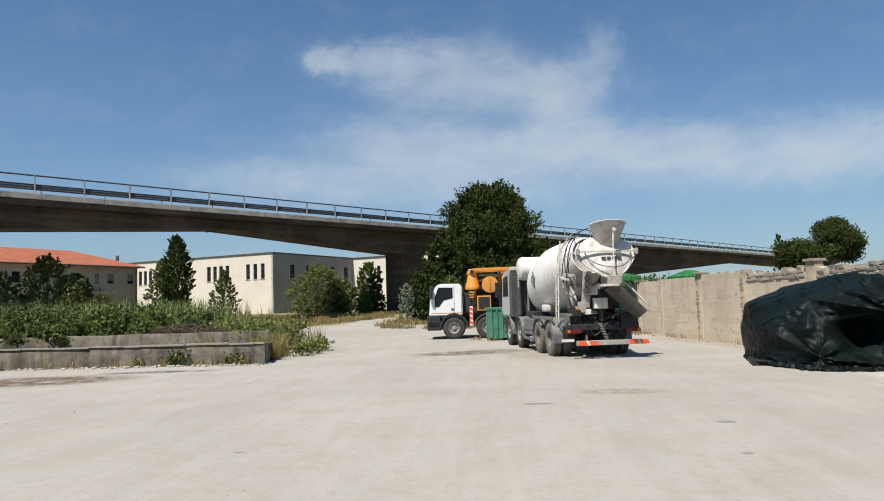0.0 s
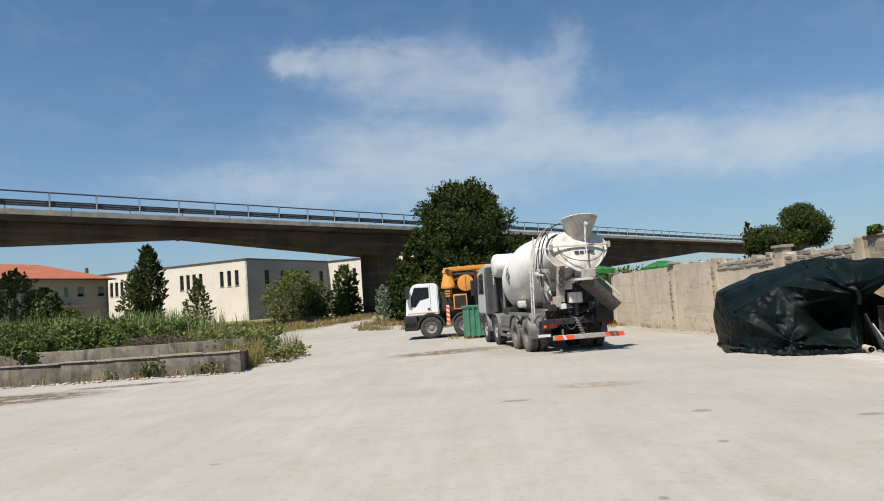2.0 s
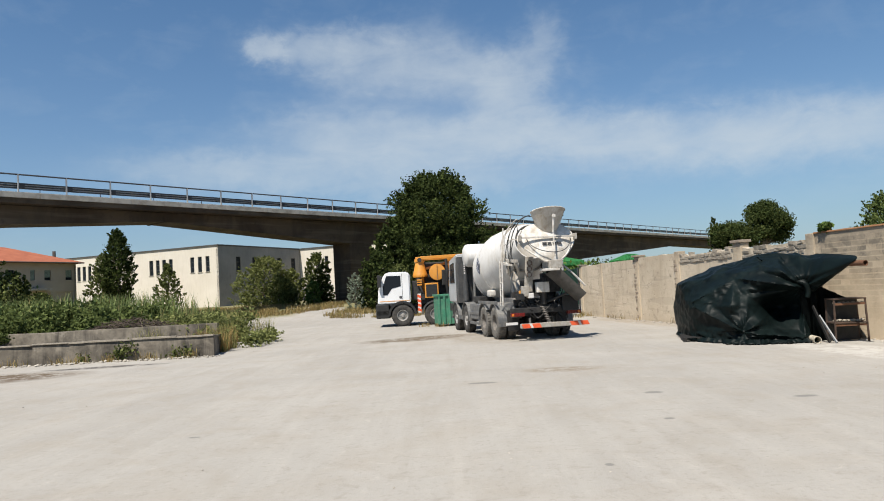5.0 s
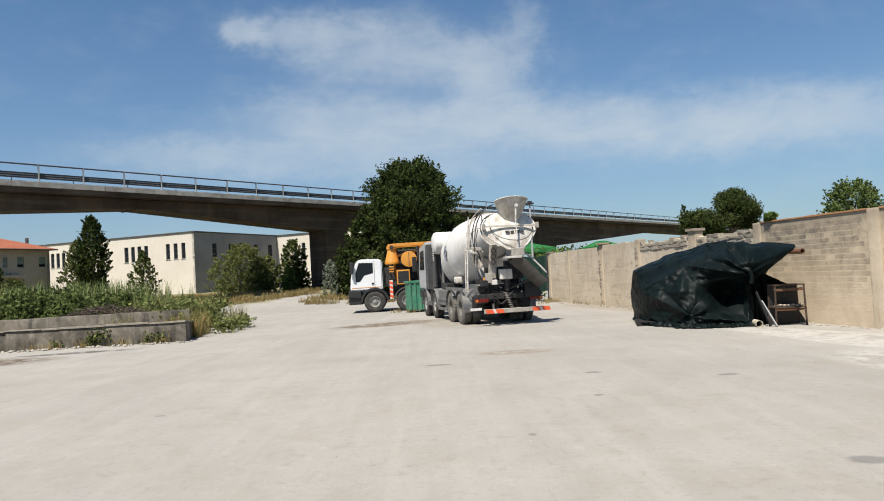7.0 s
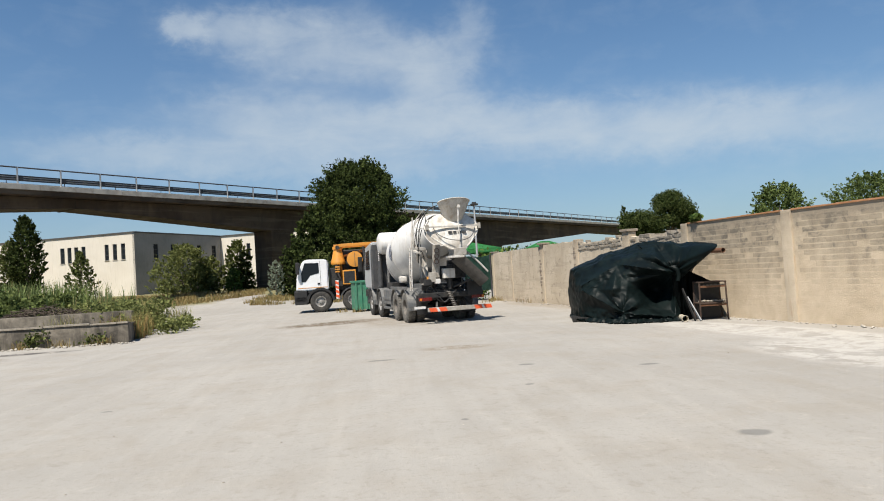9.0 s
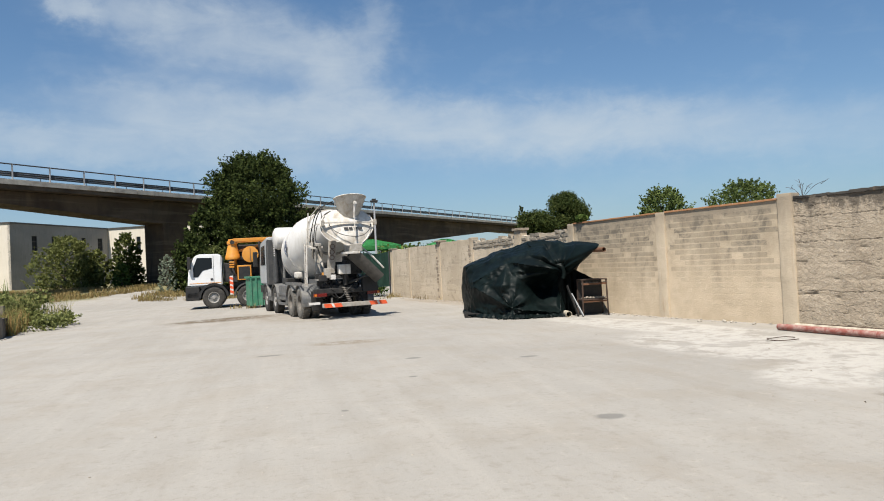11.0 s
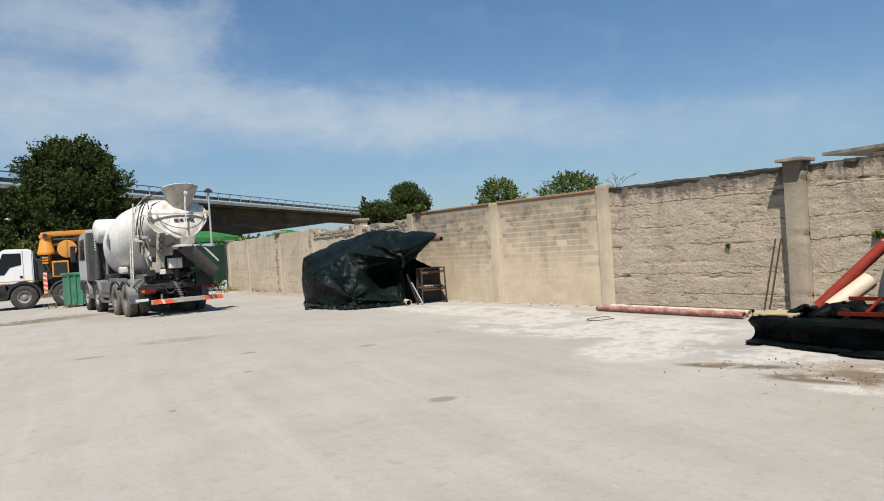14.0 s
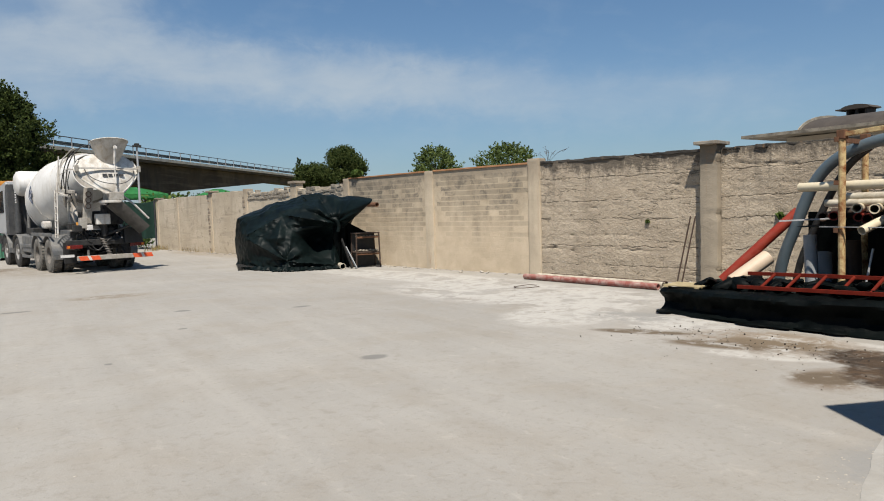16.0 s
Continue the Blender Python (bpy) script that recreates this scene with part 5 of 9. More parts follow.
def build_bank_plants():
    """Brambles and reeds over the low wall, as one growth each."""
    rng = np.random.default_rng(51)
    spots = []
    for k in range(420):
        x = rng.uniform(-27, -11.8)
        y = 25.1 + rng.uniform(0, 6) ** 1.0
        top = 2.2 if x < -13.5 else 2.2 - (x + 13.5) * 0.2
        r = rng.uniform(0.35, 0.62)
        spots.append(clump(rng, (x, y, max(top - r - rng.uniform(0, 0.9), 0.5)), (r, r, r * 0.9), 170))
    for k in range(90):
        x = rng.uniform(-26, -13.6)
        r = rng.uniform(0.22, 0.38)
        spots.append(clump(rng, (x, rng.uniform(23.3, 25.0), rng.uniform(0.85, 1.35)), (r, r * 0.8, r * 0.7), 110))
    ob = leaf_mesh("bramble_growth", np.concatenate(spots), 0.10, "leaf_bramble", None, rng)
    tagged(ob, "dense green brambles spilling over the low wall", "brambles", kind="stuff")
    # light leaves on top of the brambles
    v, f = [], []
    for k in range(5200):
        x, y = rng.uniform(-30, -11.0), rng.uniform(27.5, 36)
        if x > -13 and rng.random() < 0.6:
            continue
        h, w = rng.uniform(1.0, 1.75) * (1.0 if x < -12 else 0.72), rng.uniform(0.010, 0.024)
        b = 0.55 + rng.uniform(0, 0.35)
        a, bend = rng.uniform(0, 6.28), rng.uniform(0.08, 0.5)
        dx, dy = math.cos(a), math.sin(a)
        n = len(v)
        v += [(x - dy * w, y + dx * w, b), (x + dy * w, y - dx * w, b), (x + dx * bend * 0.3 - dy * w, y + dy * bend * 0.3 + dx * w, b + h * 0.65),
              (x + dx * bend * 0.3 + dy * w, y + dy * bend * 0.3 - dx * w, b + h * 0.65), (x + dx * bend, y + dy * bend, b + h * 0.97)]
        f += [(n, n + 1, n + 3, n + 2), (n + 2, n + 3, n + 4)]
    me = bpy.data.meshes.new("reeds")
    me.from_pydata(v, [], f)
    me.materials.append(MAT["reed"])
    tagged(new("reeds", me), "tall light green reeds behind the brambles", "reeds", kind="stuff")
    # weeds at the wall's end and along its foot, dry grass on the verge
    def tufts(name, label, spots, material, low, high, wide, sink=0.0):
        v, f = [], []
        for x, y, r, n in spots:
            for _ in range(n):
                a, d = rng.uniform(0, 6.28), r * math.sqrt(rng.random())
                px, py = x + d * math.cos(a), y + d * math.sin(a)
                z = rise(px, py) - 0.02 + sink
                h, w, bend, b = rng.uniform(low, high), rng.uniform(0.5, 1.0) * wide, rng.uniform(0.1, 0.6), rng.uniform(0, 6.28)
                dx, dy = math.cos(b), math.sin(b)
                k = len(v)
                mx, my, mz = px + dx * bend * h * 0.35, py + dy * bend * h * 0.35, z + h * 0.6
                v += [(px - dy * w, py + dx * w, z), (px + dy * w, py - dx * w, z), (mx - dy * w * 0.8, my + dx * w * 0.8, mz), (mx + dy * w * 0.8, my - dx * w * 0.8, mz), (px + dx * bend * h, py + dy * bend * h, z + h)]
                f += [(k, k + 1, k + 3, k + 2), (k + 2, k + 3, k + 4)]
        me = bpy.data.meshes.new(name)
        me.from_pydata(v, [], f)
        me.materials.append(MAT[material])
        tagged(new(name, me), label, "grass", kind="stuff")

    end = [(-8.4 + rng.uniform(-1.6, 0.9), 24.0 + rng.uniform(0, 6.5), 0.5, 230) for _ in range(22)]
    tufts("weeds", "tall green and straw weeds at the end of the low wall", end, "weed", 0.4, 1.15, 0.010)
    meadow = [(rng.uniform(-22, -10.4) - 0.12 * d, 27 + d, 0.9, 170) for d in rng.uniform(0, 17, 110)]
    tufts("tall_grass", "tall olive and straw grass behind the low wall", meadow, "weed", 0.5, 1.0, 0.014, 0.30)
    tufts("straw_clumps", "rust-coloured dry stalks at the end of the low wall", [(-7.5 + rng.uniform(-0.9, 0.5), 23.6 + rng.uniform(0, 3.5), 0.30, 130) for _ in range(9)], "straw", 0.3, 0.95, 0.008)
    verge = [(x, y, 0.9, 130) for x, y in zip(rng.uniform(-24, -9.0, 150), rng.uniform(47, 66, 150)) if y > 50.5 + max(x + 13.5, -2.0) * 1.75]
    verge += [(x, y, 0.8, 130) for x, y in zip(rng.uniform(-8.2, 3.0, 90), rng.uniform(44.5, 57, 90)) if y > 45.5 + max(-4 - x, 0) * 0.9 and x > -8.0 + (y - 47) * 0.05]
    tufts("dry_grass", "dry straw grass on the verge", verge, "dry", 0.12, 0.42, 0.022)
    foot = [(-7.4 - rng.uniform(0, 4.5) ** 1.3, 22.40, 0.22, 14) for _ in range(22)]
    tufts("wall_foot_weeds", "straggling weeds along the foot of the low wall", foot, "dry", 0.1, 0.4, 0.014)
    base = []
    for _ in range(16):
        s = FAR_LEN - rng.uniform(0, 3.2) ** 2
        p = wall_frame(False, s) @ Vector((0, 0.12, 0))
        base.append((p.x, p.y, 0.12, 7))
    tufts("wall_foot_grass", "sparse dry grass along the foot of the long wall", base + [(6.9, 34.6, 0.4, 60), (0.1, 32.6, 0.35, 90), (-0.7, 33.2, 0.3, 50), (6.5, 33.8, 0.4, 40)], "dry", 0.08, 0.32, 0.012)
    bush = [clump(rng, (-8.9 + rng.uniform(-1.5, 1.2), 24.6 + rng.uniform(0, 6.0), rng.uniform(0.25, 1.15)), (0.42, 0.42, 0.36), 110) for _ in range(64)]
    bush += [clump(rng, (-6.7 + rng.uniform(-0.4, 0.3), 25.6 + rng.uniform(0, 3.5), 0.28), (0.36, 0.36, 0.3), 90) for _ in range(12)]
    tagged(leaf_mesh("weed_bushes", np.concatenate(bush), 0.085, "leaf_willow", None, rng), "green weed bushes past the low wall", "weeds", kind="stuff")
    low = [clump(rng, (x, 22.50, z), (0.28, 0.18, 0.26), n) for x, z, n in ((-10.1, 0.25, 160), (-9.8, 0.4, 90), (-8.3, 0.2, 70), (-11.2, 0.15, 60), (-7.9, 0.22, 60))]
    tagged(leaf_mesh("wall_foot_bush", np.concatenate(low), 0.07, "leaf_shrub", None, rng), "small green bush against the low wall", "weeds", kind="stuff")
    behind = [clump(rng, (rng.uniform(4.5, 7.0), rng.uniform(36.8, 39), rng.uniform(0.2, 1.0)), (0.5, 0.5, 0.45), 90) for _ in range(26)]
    tagged(leaf_mesh("corner_brambles", np.concatenate(behind), 0.1, "leaf_bright", None, rng), "bright green brambles past the end of the long wall", "brambles", kind="stuff")
    thicket = [clump(rng, (rng.uniform(13, 36), rng.uniform(84, 94), rng.uniform(0.9, 3.6)), (1.7, 1.7, 1.1), 170) for _ in range(60)]
    tagged(leaf_mesh("far_thicket", np.concatenate(thicket), 0.26, "leaf_big", None, rng), "dark green thicket under the viaduct", "bushes", kind="stuff")
    far = [clump(rng, (rng.uniform(9, 24), rng.uniform(52, 60), rng.uniform(0.6, 2.6)), (1.2, 1.2, 0.8), 150) for _ in range(34)]
    tagged(leaf_mesh("far_bushes", np.concatenate(far), 0.2, "leaf_bright", None, rng), "bright green bushes beyond the long wall", "bushes", kind="stuff")


build_bank_plants()


def build_twig_heap():
    rng = random.Random(5)
    bm = bmesh.new()
    for _ in range(170):
        x, y = rng.uniform(-12.2, -9.6), rng.uniform(24.7, 25.9)
        z = 0.95 + rng.uniform(0, 0.35) * (1 - abs(x + 10.9) / 1.6)
        a, b = rng.uniform(0, 3.14), rng.uniform(-0.4, 0.4)
        n = rng.uniform(0.3, 0.9)
        d = Vector((math.cos(a), math.sin(a), b)) * n / 2
        rod(bm, Vector((x, y, z)) - d, Vector((x, y, z)) + d, 0.015, 0.006, 4)
    tagged(part("twig_heap", bm, "twig"), "heap of dead brown twigs on the low wall", "twigs", kind="stuff")


build_twig_heap()


def fig_sprig(near, s, z, size, n, seed, material="leaf_bright"):
    rng = np.random.default_rng(seed)
    m = wall_frame(near, s, z)
    root = thing("wall_plant", m, "green self-sown plant growing on the wall", "plant")
    bm = bmesh.new()
    pts = []
    for k in range(7):
        tip = Vector((rng.uniform(-0.5, 0.5), rng.uniform(-0.2, 0.25), rng.uniform(0.5, 1.0))) * size
        rod(bm, (0, -0.05, -0.05), tip, 0.012, 0.004, 5)
        pts.append(clump(rng, tip, (0.3 * size, 0.25 * size, 0.2 * size), n // 7))
    part("stems", bm, "bark", root)
    leaf_mesh("leaves", np.concatenate(pts), 0.09, material, root, rng)


fig_sprig(False, 3.5, 2.56, 0.30, 520, 61)
fig_sprig(True, -9.05, 1.25, 0.12, 40, 62)
fig_sprig(True, 8.13 - NEAR_LEN, 1.22, 0.045, 26, 63, "leaf_olive")


def dry_branch():
    rng = random.Random(9)
    root = thing("dead_branch", wall_frame(True, -3.9, 2.66), "bare dead branch on top of the wall", "branch")
    bm = bmesh.new()
    for a, n in ((-1.1, 0.42), (-0.5, 0.26), (-0.1, 0.34), (0.3, 0.24), (0.8, 0.3), (1.2, 0.62)):
        tip = Vector((-math.sin(a) * n, rng.uniform(-0.1, 0.1), math.cos(a) * n * 0.9 + 0.05))
        hose(bm, [(0, 0, -0.04), tip * 0.5 + Vector((0, 0, 0.05)), tip], 0.0045, 5, 4)
        for _ in range(2):
            q = tip * rng.uniform(0.6, 0.95)
            rod(bm, q, q + Vector((rng.uniform(-0.12, 0.12), 0, rng.uniform(0.02, 0.12))), 0.004, 0.002, 4)
    part("twigs", bm, "twig", root)


dry_branch()

# ---- vehicle materials ----
DUST = (0.2592, 0.234, 0.198)
MAT["drum_white"] = plain("dusty white mixer drum paint", (0.576, 0.567, 0.549), (0.657, 0.648, 0.63), 1.4, 0.5, dust=(0.468, 0.441, 0.396), dust_amount=0.45, streak=(0.486, 0.459, 0.418))
MAT["dusty_white"] = plain("cement-caked pale paint", (0.522, 0.499, 0.459), (0.63, 0.612, 0.572), 2.2, 0.7, dust=(0.297, 0.257, 0.203), dust_amount=0.85, streak=(0.342, 0.297, 0.243))
MAT["cement_caked"] = plain("steel caked with dry cement", (0.2736, 0.2556, 0.2232), (0.3888, 0.3672, 0.3312), 5, 0.9, dust=(0.216, 0.1872, 0.1512), dust_amount=0.7, depth=0.01)
MAT["scoop_caked"] = plain("pale paint caked with tan cement", (0.45, 0.414, 0.36), (0.576, 0.549, 0.504), 2.4, 0.8, dust=(0.306, 0.252, 0.189), dust_amount=0.8, streak=(0.36, 0.31, 0.243))
MAT["chute_steel"] = plain("worn grey chute steel", (0.0324, 0.0295, 0.0259), (0.0612, 0.0562, 0.049), 4, 0.7, 0.1, dust=(0.1152, 0.1044, 0.0864), dust_amount=0.35)
MAT["dark_steel"] = plain("greasy black chassis steel", (0.0086, 0.0086, 0.0094), (0.0252, 0.0245, 0.0238), 5, 0.6, 0.2, dust=(0.0936, 0.0864, 0.0756), dust_amount=0.35)
MAT["grey_paint"] = plain("dusty grey truck paint", (0.072, 0.0756, 0.0792), (0.1152, 0.1188, 0.1224), 3, 0.55, dust=(0.2232, 0.2088, 0.1836), dust_amount=0.65)
MAT["cab_white"] = plain("white cab paint", (0.63, 0.639, 0.648), (0.693, 0.702, 0.711), 1.5, 0.3, dust=(0.54, 0.513, 0.468), dust_amount=0.25)
MAT["cab_dark"] = plain("dark grey cab paint", (0.0324, 0.0346, 0.0382), (0.054, 0.0562, 0.0598), 3, 0.45, dust=(0.1224, 0.1152, 0.1044), dust_amount=0.45)
MAT["cab_grey"] = plain("pale grey cab paint", (0.324, 0.3384, 0.3528), (0.396, 0.4104, 0.4176), 2, 0.4, dust=(0.3744, 0.3528, 0.3168), dust_amount=0.35)
MAT["orange"] = plain("orange pump paint", (0.501, 0.194, 0.019), (0.622, 0.268, 0.0346), 2, 0.42, dust=(0.346, 0.207, 0.0864), dust_amount=0.35)
MAT["tyre"] = plain("dusty tyre rubber", (0.018, 0.0173, 0.0158), (0.036, 0.0338, 0.0317), 6, 0.9, dust=(0.108, 0.0972, 0.0828), dust_amount=0.4)
MAT["tyre_dusty"] = plain("cement-dusty tyre rubber", (0.072, 0.0677, 0.0598), (0.1224, 0.1138, 0.1008), 5, 0.93, dust=(0.2232, 0.2052, 0.1764), dust_amount=0.7)
MAT["rim"] = plain("dusty steel rim", (0.216, 0.2088, 0.2016), (0.3312, 0.324, 0.3096), 7, 0.55, 0.3, dust=DUST, dust_amount=0.5)
MAT["rim_dark"] = plain("brown dusty rim", (0.072, 0.0648, 0.0576), (0.144, 0.1296, 0.1152), 7, 0.7, 0.2, dust=DUST, dust_amount=0.4)
MAT["red_lens"] = plain("red lamp lens", (0.0936, 0.0058, 0.0043), (0.144, 0.0101, 0.0072), 9, 0.25)
MAT["orange_lens"] = plain("orange lamp lens", (0.468, 0.1224, 0.0144), (0.54, 0.1728, 0.0216), 9, 0.25)
MAT["chevron_red"] = plain("orange-red reflective board", (0.605, 0.0734, 0.0216), (0.708, 0.121, 0.0432), 9, 0.4)
MAT["chevron_white"] = plain("white reflective board", (0.536, 0.518, 0.492), (0.622, 0.605, 0.579), 9, 0.4)
MAT["black_plastic"] = plain("black plastic", (0.0058, 0.0058, 0.0058), (0.013, 0.013, 0.013), 6, 0.6, dust=(0.0396, 0.036, 0.0331), dust_amount=0.3)
MAT["green_paint"] = plain("chalky green paint", (0.0259, 0.147, 0.0864), (0.0518, 0.216, 0.134), 2.5, 0.6, dust=(0.19, 0.242, 0.181), dust_amount=0.3)
MAT["logo_blue"] = plain("faded blue mark", (0.072, 0.0864, 0.1296), (0.1152, 0.1296, 0.18), 9, 0.6)
MAT["logo_dark"] = plain("dark painted mark", (0.036, 0.036, 0.0396), (0.072, 0.072, 0.072), 9, 0.6)
MAT["rust_mark"] = plain("brown painted mark", (0.072, 0.0396, 0.0288), (0.108, 0.0612, 0.0468), 9, 0.7)
MAT["chrome"] = plain("dull chrome", (0.324, 0.324, 0.324), (0.432, 0.432, 0.432), 6, 0.25, 0.9)


def wheel_parts(root, x, y, out, r=0.53, width=0.30, tyre="tyre", rim="rim", dish=0.05):
    """A truck wheel: treaded tyre, dished rim, hub with nuts. out is +1 for the left side of the vehicle."""
    w = new("wheel")
    w.parent = root
    w.matrix_basis = Matrix.Translation((x, y, r)) @ pose(0, 0, 0, -90 if out > 0 else 90, 0, 0)
    bm = bmesh.new()
    h = width / 2
    lathe(bm, [(r * 0.50, -h * 0.86), (r * 0.56, -h * 0.95), (r * 0.86, -h), (r * 0.965, -h * 0.86), (r, -h * 0.66), (r, h * 0.66), (r * 0.965, h * 0.86), (r * 0.86, h), (r * 0.56, h * 0.95), (r * 0.50, h * 0.86)], None, 36)
    for k in range(36):
        a = 2 * math.pi * k / 36
        for z in (-h * 0.5, h * 0.5):
            m = pose(0, 0, 0, 0, 0, math.degrees(a) + (5 if z > 0 else 0)) @ Matrix.Translation((r + 0.004, 0, z))
            box(bm, -0.012, 0.012, -0.028, 0.028, -h * 0.36, h * 0.36, 0, m)
    part("tyre", bm, tyre, w, smooth=True)
    bm = bmesh.new()
    lathe(bm, [(r * 0.515, h * 0.9), (r * 0.49, h * 0.92), (r * 0.45, h * 0.9 - dish), (r * 0.37, h * 0.5 - dish), (r * 0.30, h * 0.55 - dish), (r * 0.20, h * 0.6 - dish), (0, h * 0.6 - dish)], None, 28)
    lathe(bm, [(r * 0.51, -h * 0.86), (r * 0.45, -h * 0.6), (0, -h * 0.6)], None, 20)
    part("rim", bm, rim, w, smooth=True)
    bm = bmesh.new()
    lathe(bm, [(r * 0.19, h * 0.6 - dish), (r * 0.18, h * 0.95 - dish), (r * 0.14, h * 1.1 - dish), (0, h * 1.12 - dish)], None, 16)
    for k in range(10):
        a = 2 * math.pi * k / 10
        rod(bm, (r * 0.29 * math.cos(a), r * 0.29 * math.sin(a), h * 0.52 - dish), (r * 0.29 * math.cos(a), r * 0.29 * math.sin(a), h * 0.75 - dish), 0.017, sides=6)
    part("hub", bm, rim, w)
    return w


def arch(bm, cx, r, y0, y1, a0, a1, thick=0.02, z=0.53, steps=12):
    """A curved mudguard over a wheel, between two angles."""
    rows = []
    for k in range(steps + 1):
        a = radians(a0 + (a1 - a0) * k / steps)
        c, s = math.cos(a), math.sin(a)
        rows.append([bm.verts.new((cx + q * c, y, z + q * s)) for q, y in ((r, y0), (r, y1), (r + thick, y1), (r + thick, y0))])
    for a, b in zip(rows, rows[1:]):
        for k in range(4):
            bm.faces.new((a[k], a[(k + 1) % 4], b[(k + 1) % 4], b[k]))
    bm.faces.new(rows[0][::-1]), bm.faces.new(rows[-1])
    bmesh.ops.recalc_face_normals(bm, faces=bm.faces)
    return bm


def build_mixer():
    root = thing("mixer_truck", pose(3.12, 23.4, 0, 0, 0, 90 + MIX_TURN), "dusty white and grey four-axle concrete mixer truck", "truck")
    P = lambda name, bm, mt, label="", smooth=False: part(name, bm, mt, root, label, smooth)  # noqa: E731
    AX = (0.0, 1.42, 4.25, 6.1)
    # frame
    for s in (-1, 1):
        bm = bmesh.new()
        box(bm, -1.5, 7.1, s * 0.38 - 0.05, s * 0.38 + 0.05, 0.82, 1.12, 0.01)
        P("frame_rail", bm, "dark_steel")
    for x in (-1.45, -0.6, 0.7, 2.2, 3.2, 5.2):
        bm = bmesh.new()
        box(bm, x - 0.06, x + 0.06, -0.34, 0.34, 0.86, 1.08)
        P("cross_member", bm, "dark_steel")
    for x in AX:
        bm = bmesh.new()
        rod(bm, (x, -1.0, 0.53), (x, 1.0, 0.53), 0.09, sides=10)
        bmesh.ops.create_icosphere(bm, subdivisions=2, radius=0.26, matrix=Matrix.Translation((x, 0, 0.55)))
        P("axle", bm, "dark_steel", smooth=True)
        for s in (-1, 1):
            bm = bmesh.new()
            for k in range(4):
                box(bm, x - 0.62 + 0.09 * k, x + 0.62 - 0.09 * k, s * 0.52 - 0.045, s * 0.52 + 0.045, 0.66 + 0.03 * k, 0.685 + 0.03 * k)
            P("leaf_spring", bm, "dark_steel")
    for k, x in enumerate(AX):
        for s in (-1, 1):
            if k < 2:
                wheel_parts(root, x, s * 1.08, s, 0.535, 0.28, "tyre_dusty", "rim_dark", 0.13)
                wheel_parts(root, x, s * 0.74, s, 0.535, 0.28, "tyre_dusty", "rim_dark", 0.13)
            else:
                wheel_parts(root, x, s * 1.07, s, 0.535, 0.31, "tyre", "rim", 0.02)
    # mudguards
    for s in (-1, 1):
        for x, a0, a1 in ((0.0, 40, 190), (1.42, -10, 140)):
            P("mudguard", arch(bmesh.new(), x, 0.62, s * 0.58, s * 1.25, a0, a1), "grey_paint")
        for x in AX[2:]:
            P("mudguard", arch(bmesh.new(), x, 0.62, s * 0.86, s * 1.25, -5, 185), "grey_paint")
        bm = bmesh.new()
        box(bm, -0.55, 2.0, s * 1.22, s * 1.25, 1.13, 1.24, 0.01)
        P("side_panel", bm, "grey_paint", "dusty grey side panel")
        bm = bmesh.new()
        box(bm, 2.15, 3.55, s * 0.66, s * 1.2, 0.55, 1.12, 0.04)
        P("side_tank", bm, "grey_paint" if s > 0 else "dark_steel")
        bm = bmesh.new()
        for z in (0.42, 0.78):
            box(bm, 2.1, 3.6, s * 1.17, s * 1.22, z - 0.05, z + 0.05, 0.01)
        P("side_guard", bm, "grey_paint")
    bm = bmesh.new()
    box(bm, -0.95, 4.9, -0.52, 0.52, 1.12, 1.30, 0.02)
    P("sub_frame", bm, "grey_paint")
    bm = bmesh.new()
    box(bm, 2.3, 3.2, 0.62, 1.12, 1.16, 1.38, 0.03)
    P("tool_box", bm, "dark_steel")
    # cab, seen from behind
    bm = bmesh.new()
    prism(bm, [(5.45, 1.12), (7.35, 1.12), (7.55, 1.5), (7.45, 2.1), (7.12, 2.95), (5.75, 3.12), (5.45, 3.05)], -1.2, 1.2)
    bmesh.ops.bevel(bm, geom=bm.edges[:], offset=0.06, segments=2, affect="EDGES")
    cab = P("cab", bm, "cab_grey", "pale grey cab", True)
    for s in (-1, 1):
        bm = bmesh.new()
        prism(bm, [(6.15, 1.95), (7.22, 1.95), (6.98, 2.72), (6.15, 2.78)], s * 1.195, s * 1.212)
        part("side_window", bm, "dark_glass", cab)
        bm = bmesh.new()
        box(bm, 7.25, 7.4, s * 1.32, s * 1.5, 1.9, 2.55, 0.03)
        rod(bm, (7.3, s * 1.18, 2.5), (7.3, s * 1.4, 2.5), 0.02, sides=6)
        part("mirror", bm, "black_plastic", cab)
        bm = bmesh.new()
        box(bm, 6.1, 7.3, s * 1.2, s * 1.225, 0.78, 1.1, 0.01)
        box(bm, 6.5, 6.9, s * 1.1, s * 1.24, 0.5, 0.56)
        part("step", bm, "dark_steel", cab)
    bm = bmesh.new()
    prism(bm, [(5.33, 1.13), (5.86, 1.13), (5.80, 2.55), (5.62, 2.94), (5.33, 2.98)], -1.215, 1.215)
    part("rear_panel", bm, "cab_dark", cab, "dark grey rear panel")
    bm = bmesh.new()
    box(bm, 5.315, 5.335, -0.6, 0.6, 2.1, 2.6)
    part("rear_window", bm, "dark_glass", cab)
    bm = bmesh.new()
    rod(bm, (5.2, 0.95, 1.1), (5.2, 0.95, 3.05), 0.085, sides=12)
    rod(bm, (5.2, 0.95, 1.2), (5.2, 0.95, 1.9), 0.12, sides=12)
    P("exhaust_pipe", bm, "cab_dark", smooth=True)
    # water tank across the frame, behind the cab
    bm = bmesh.new()
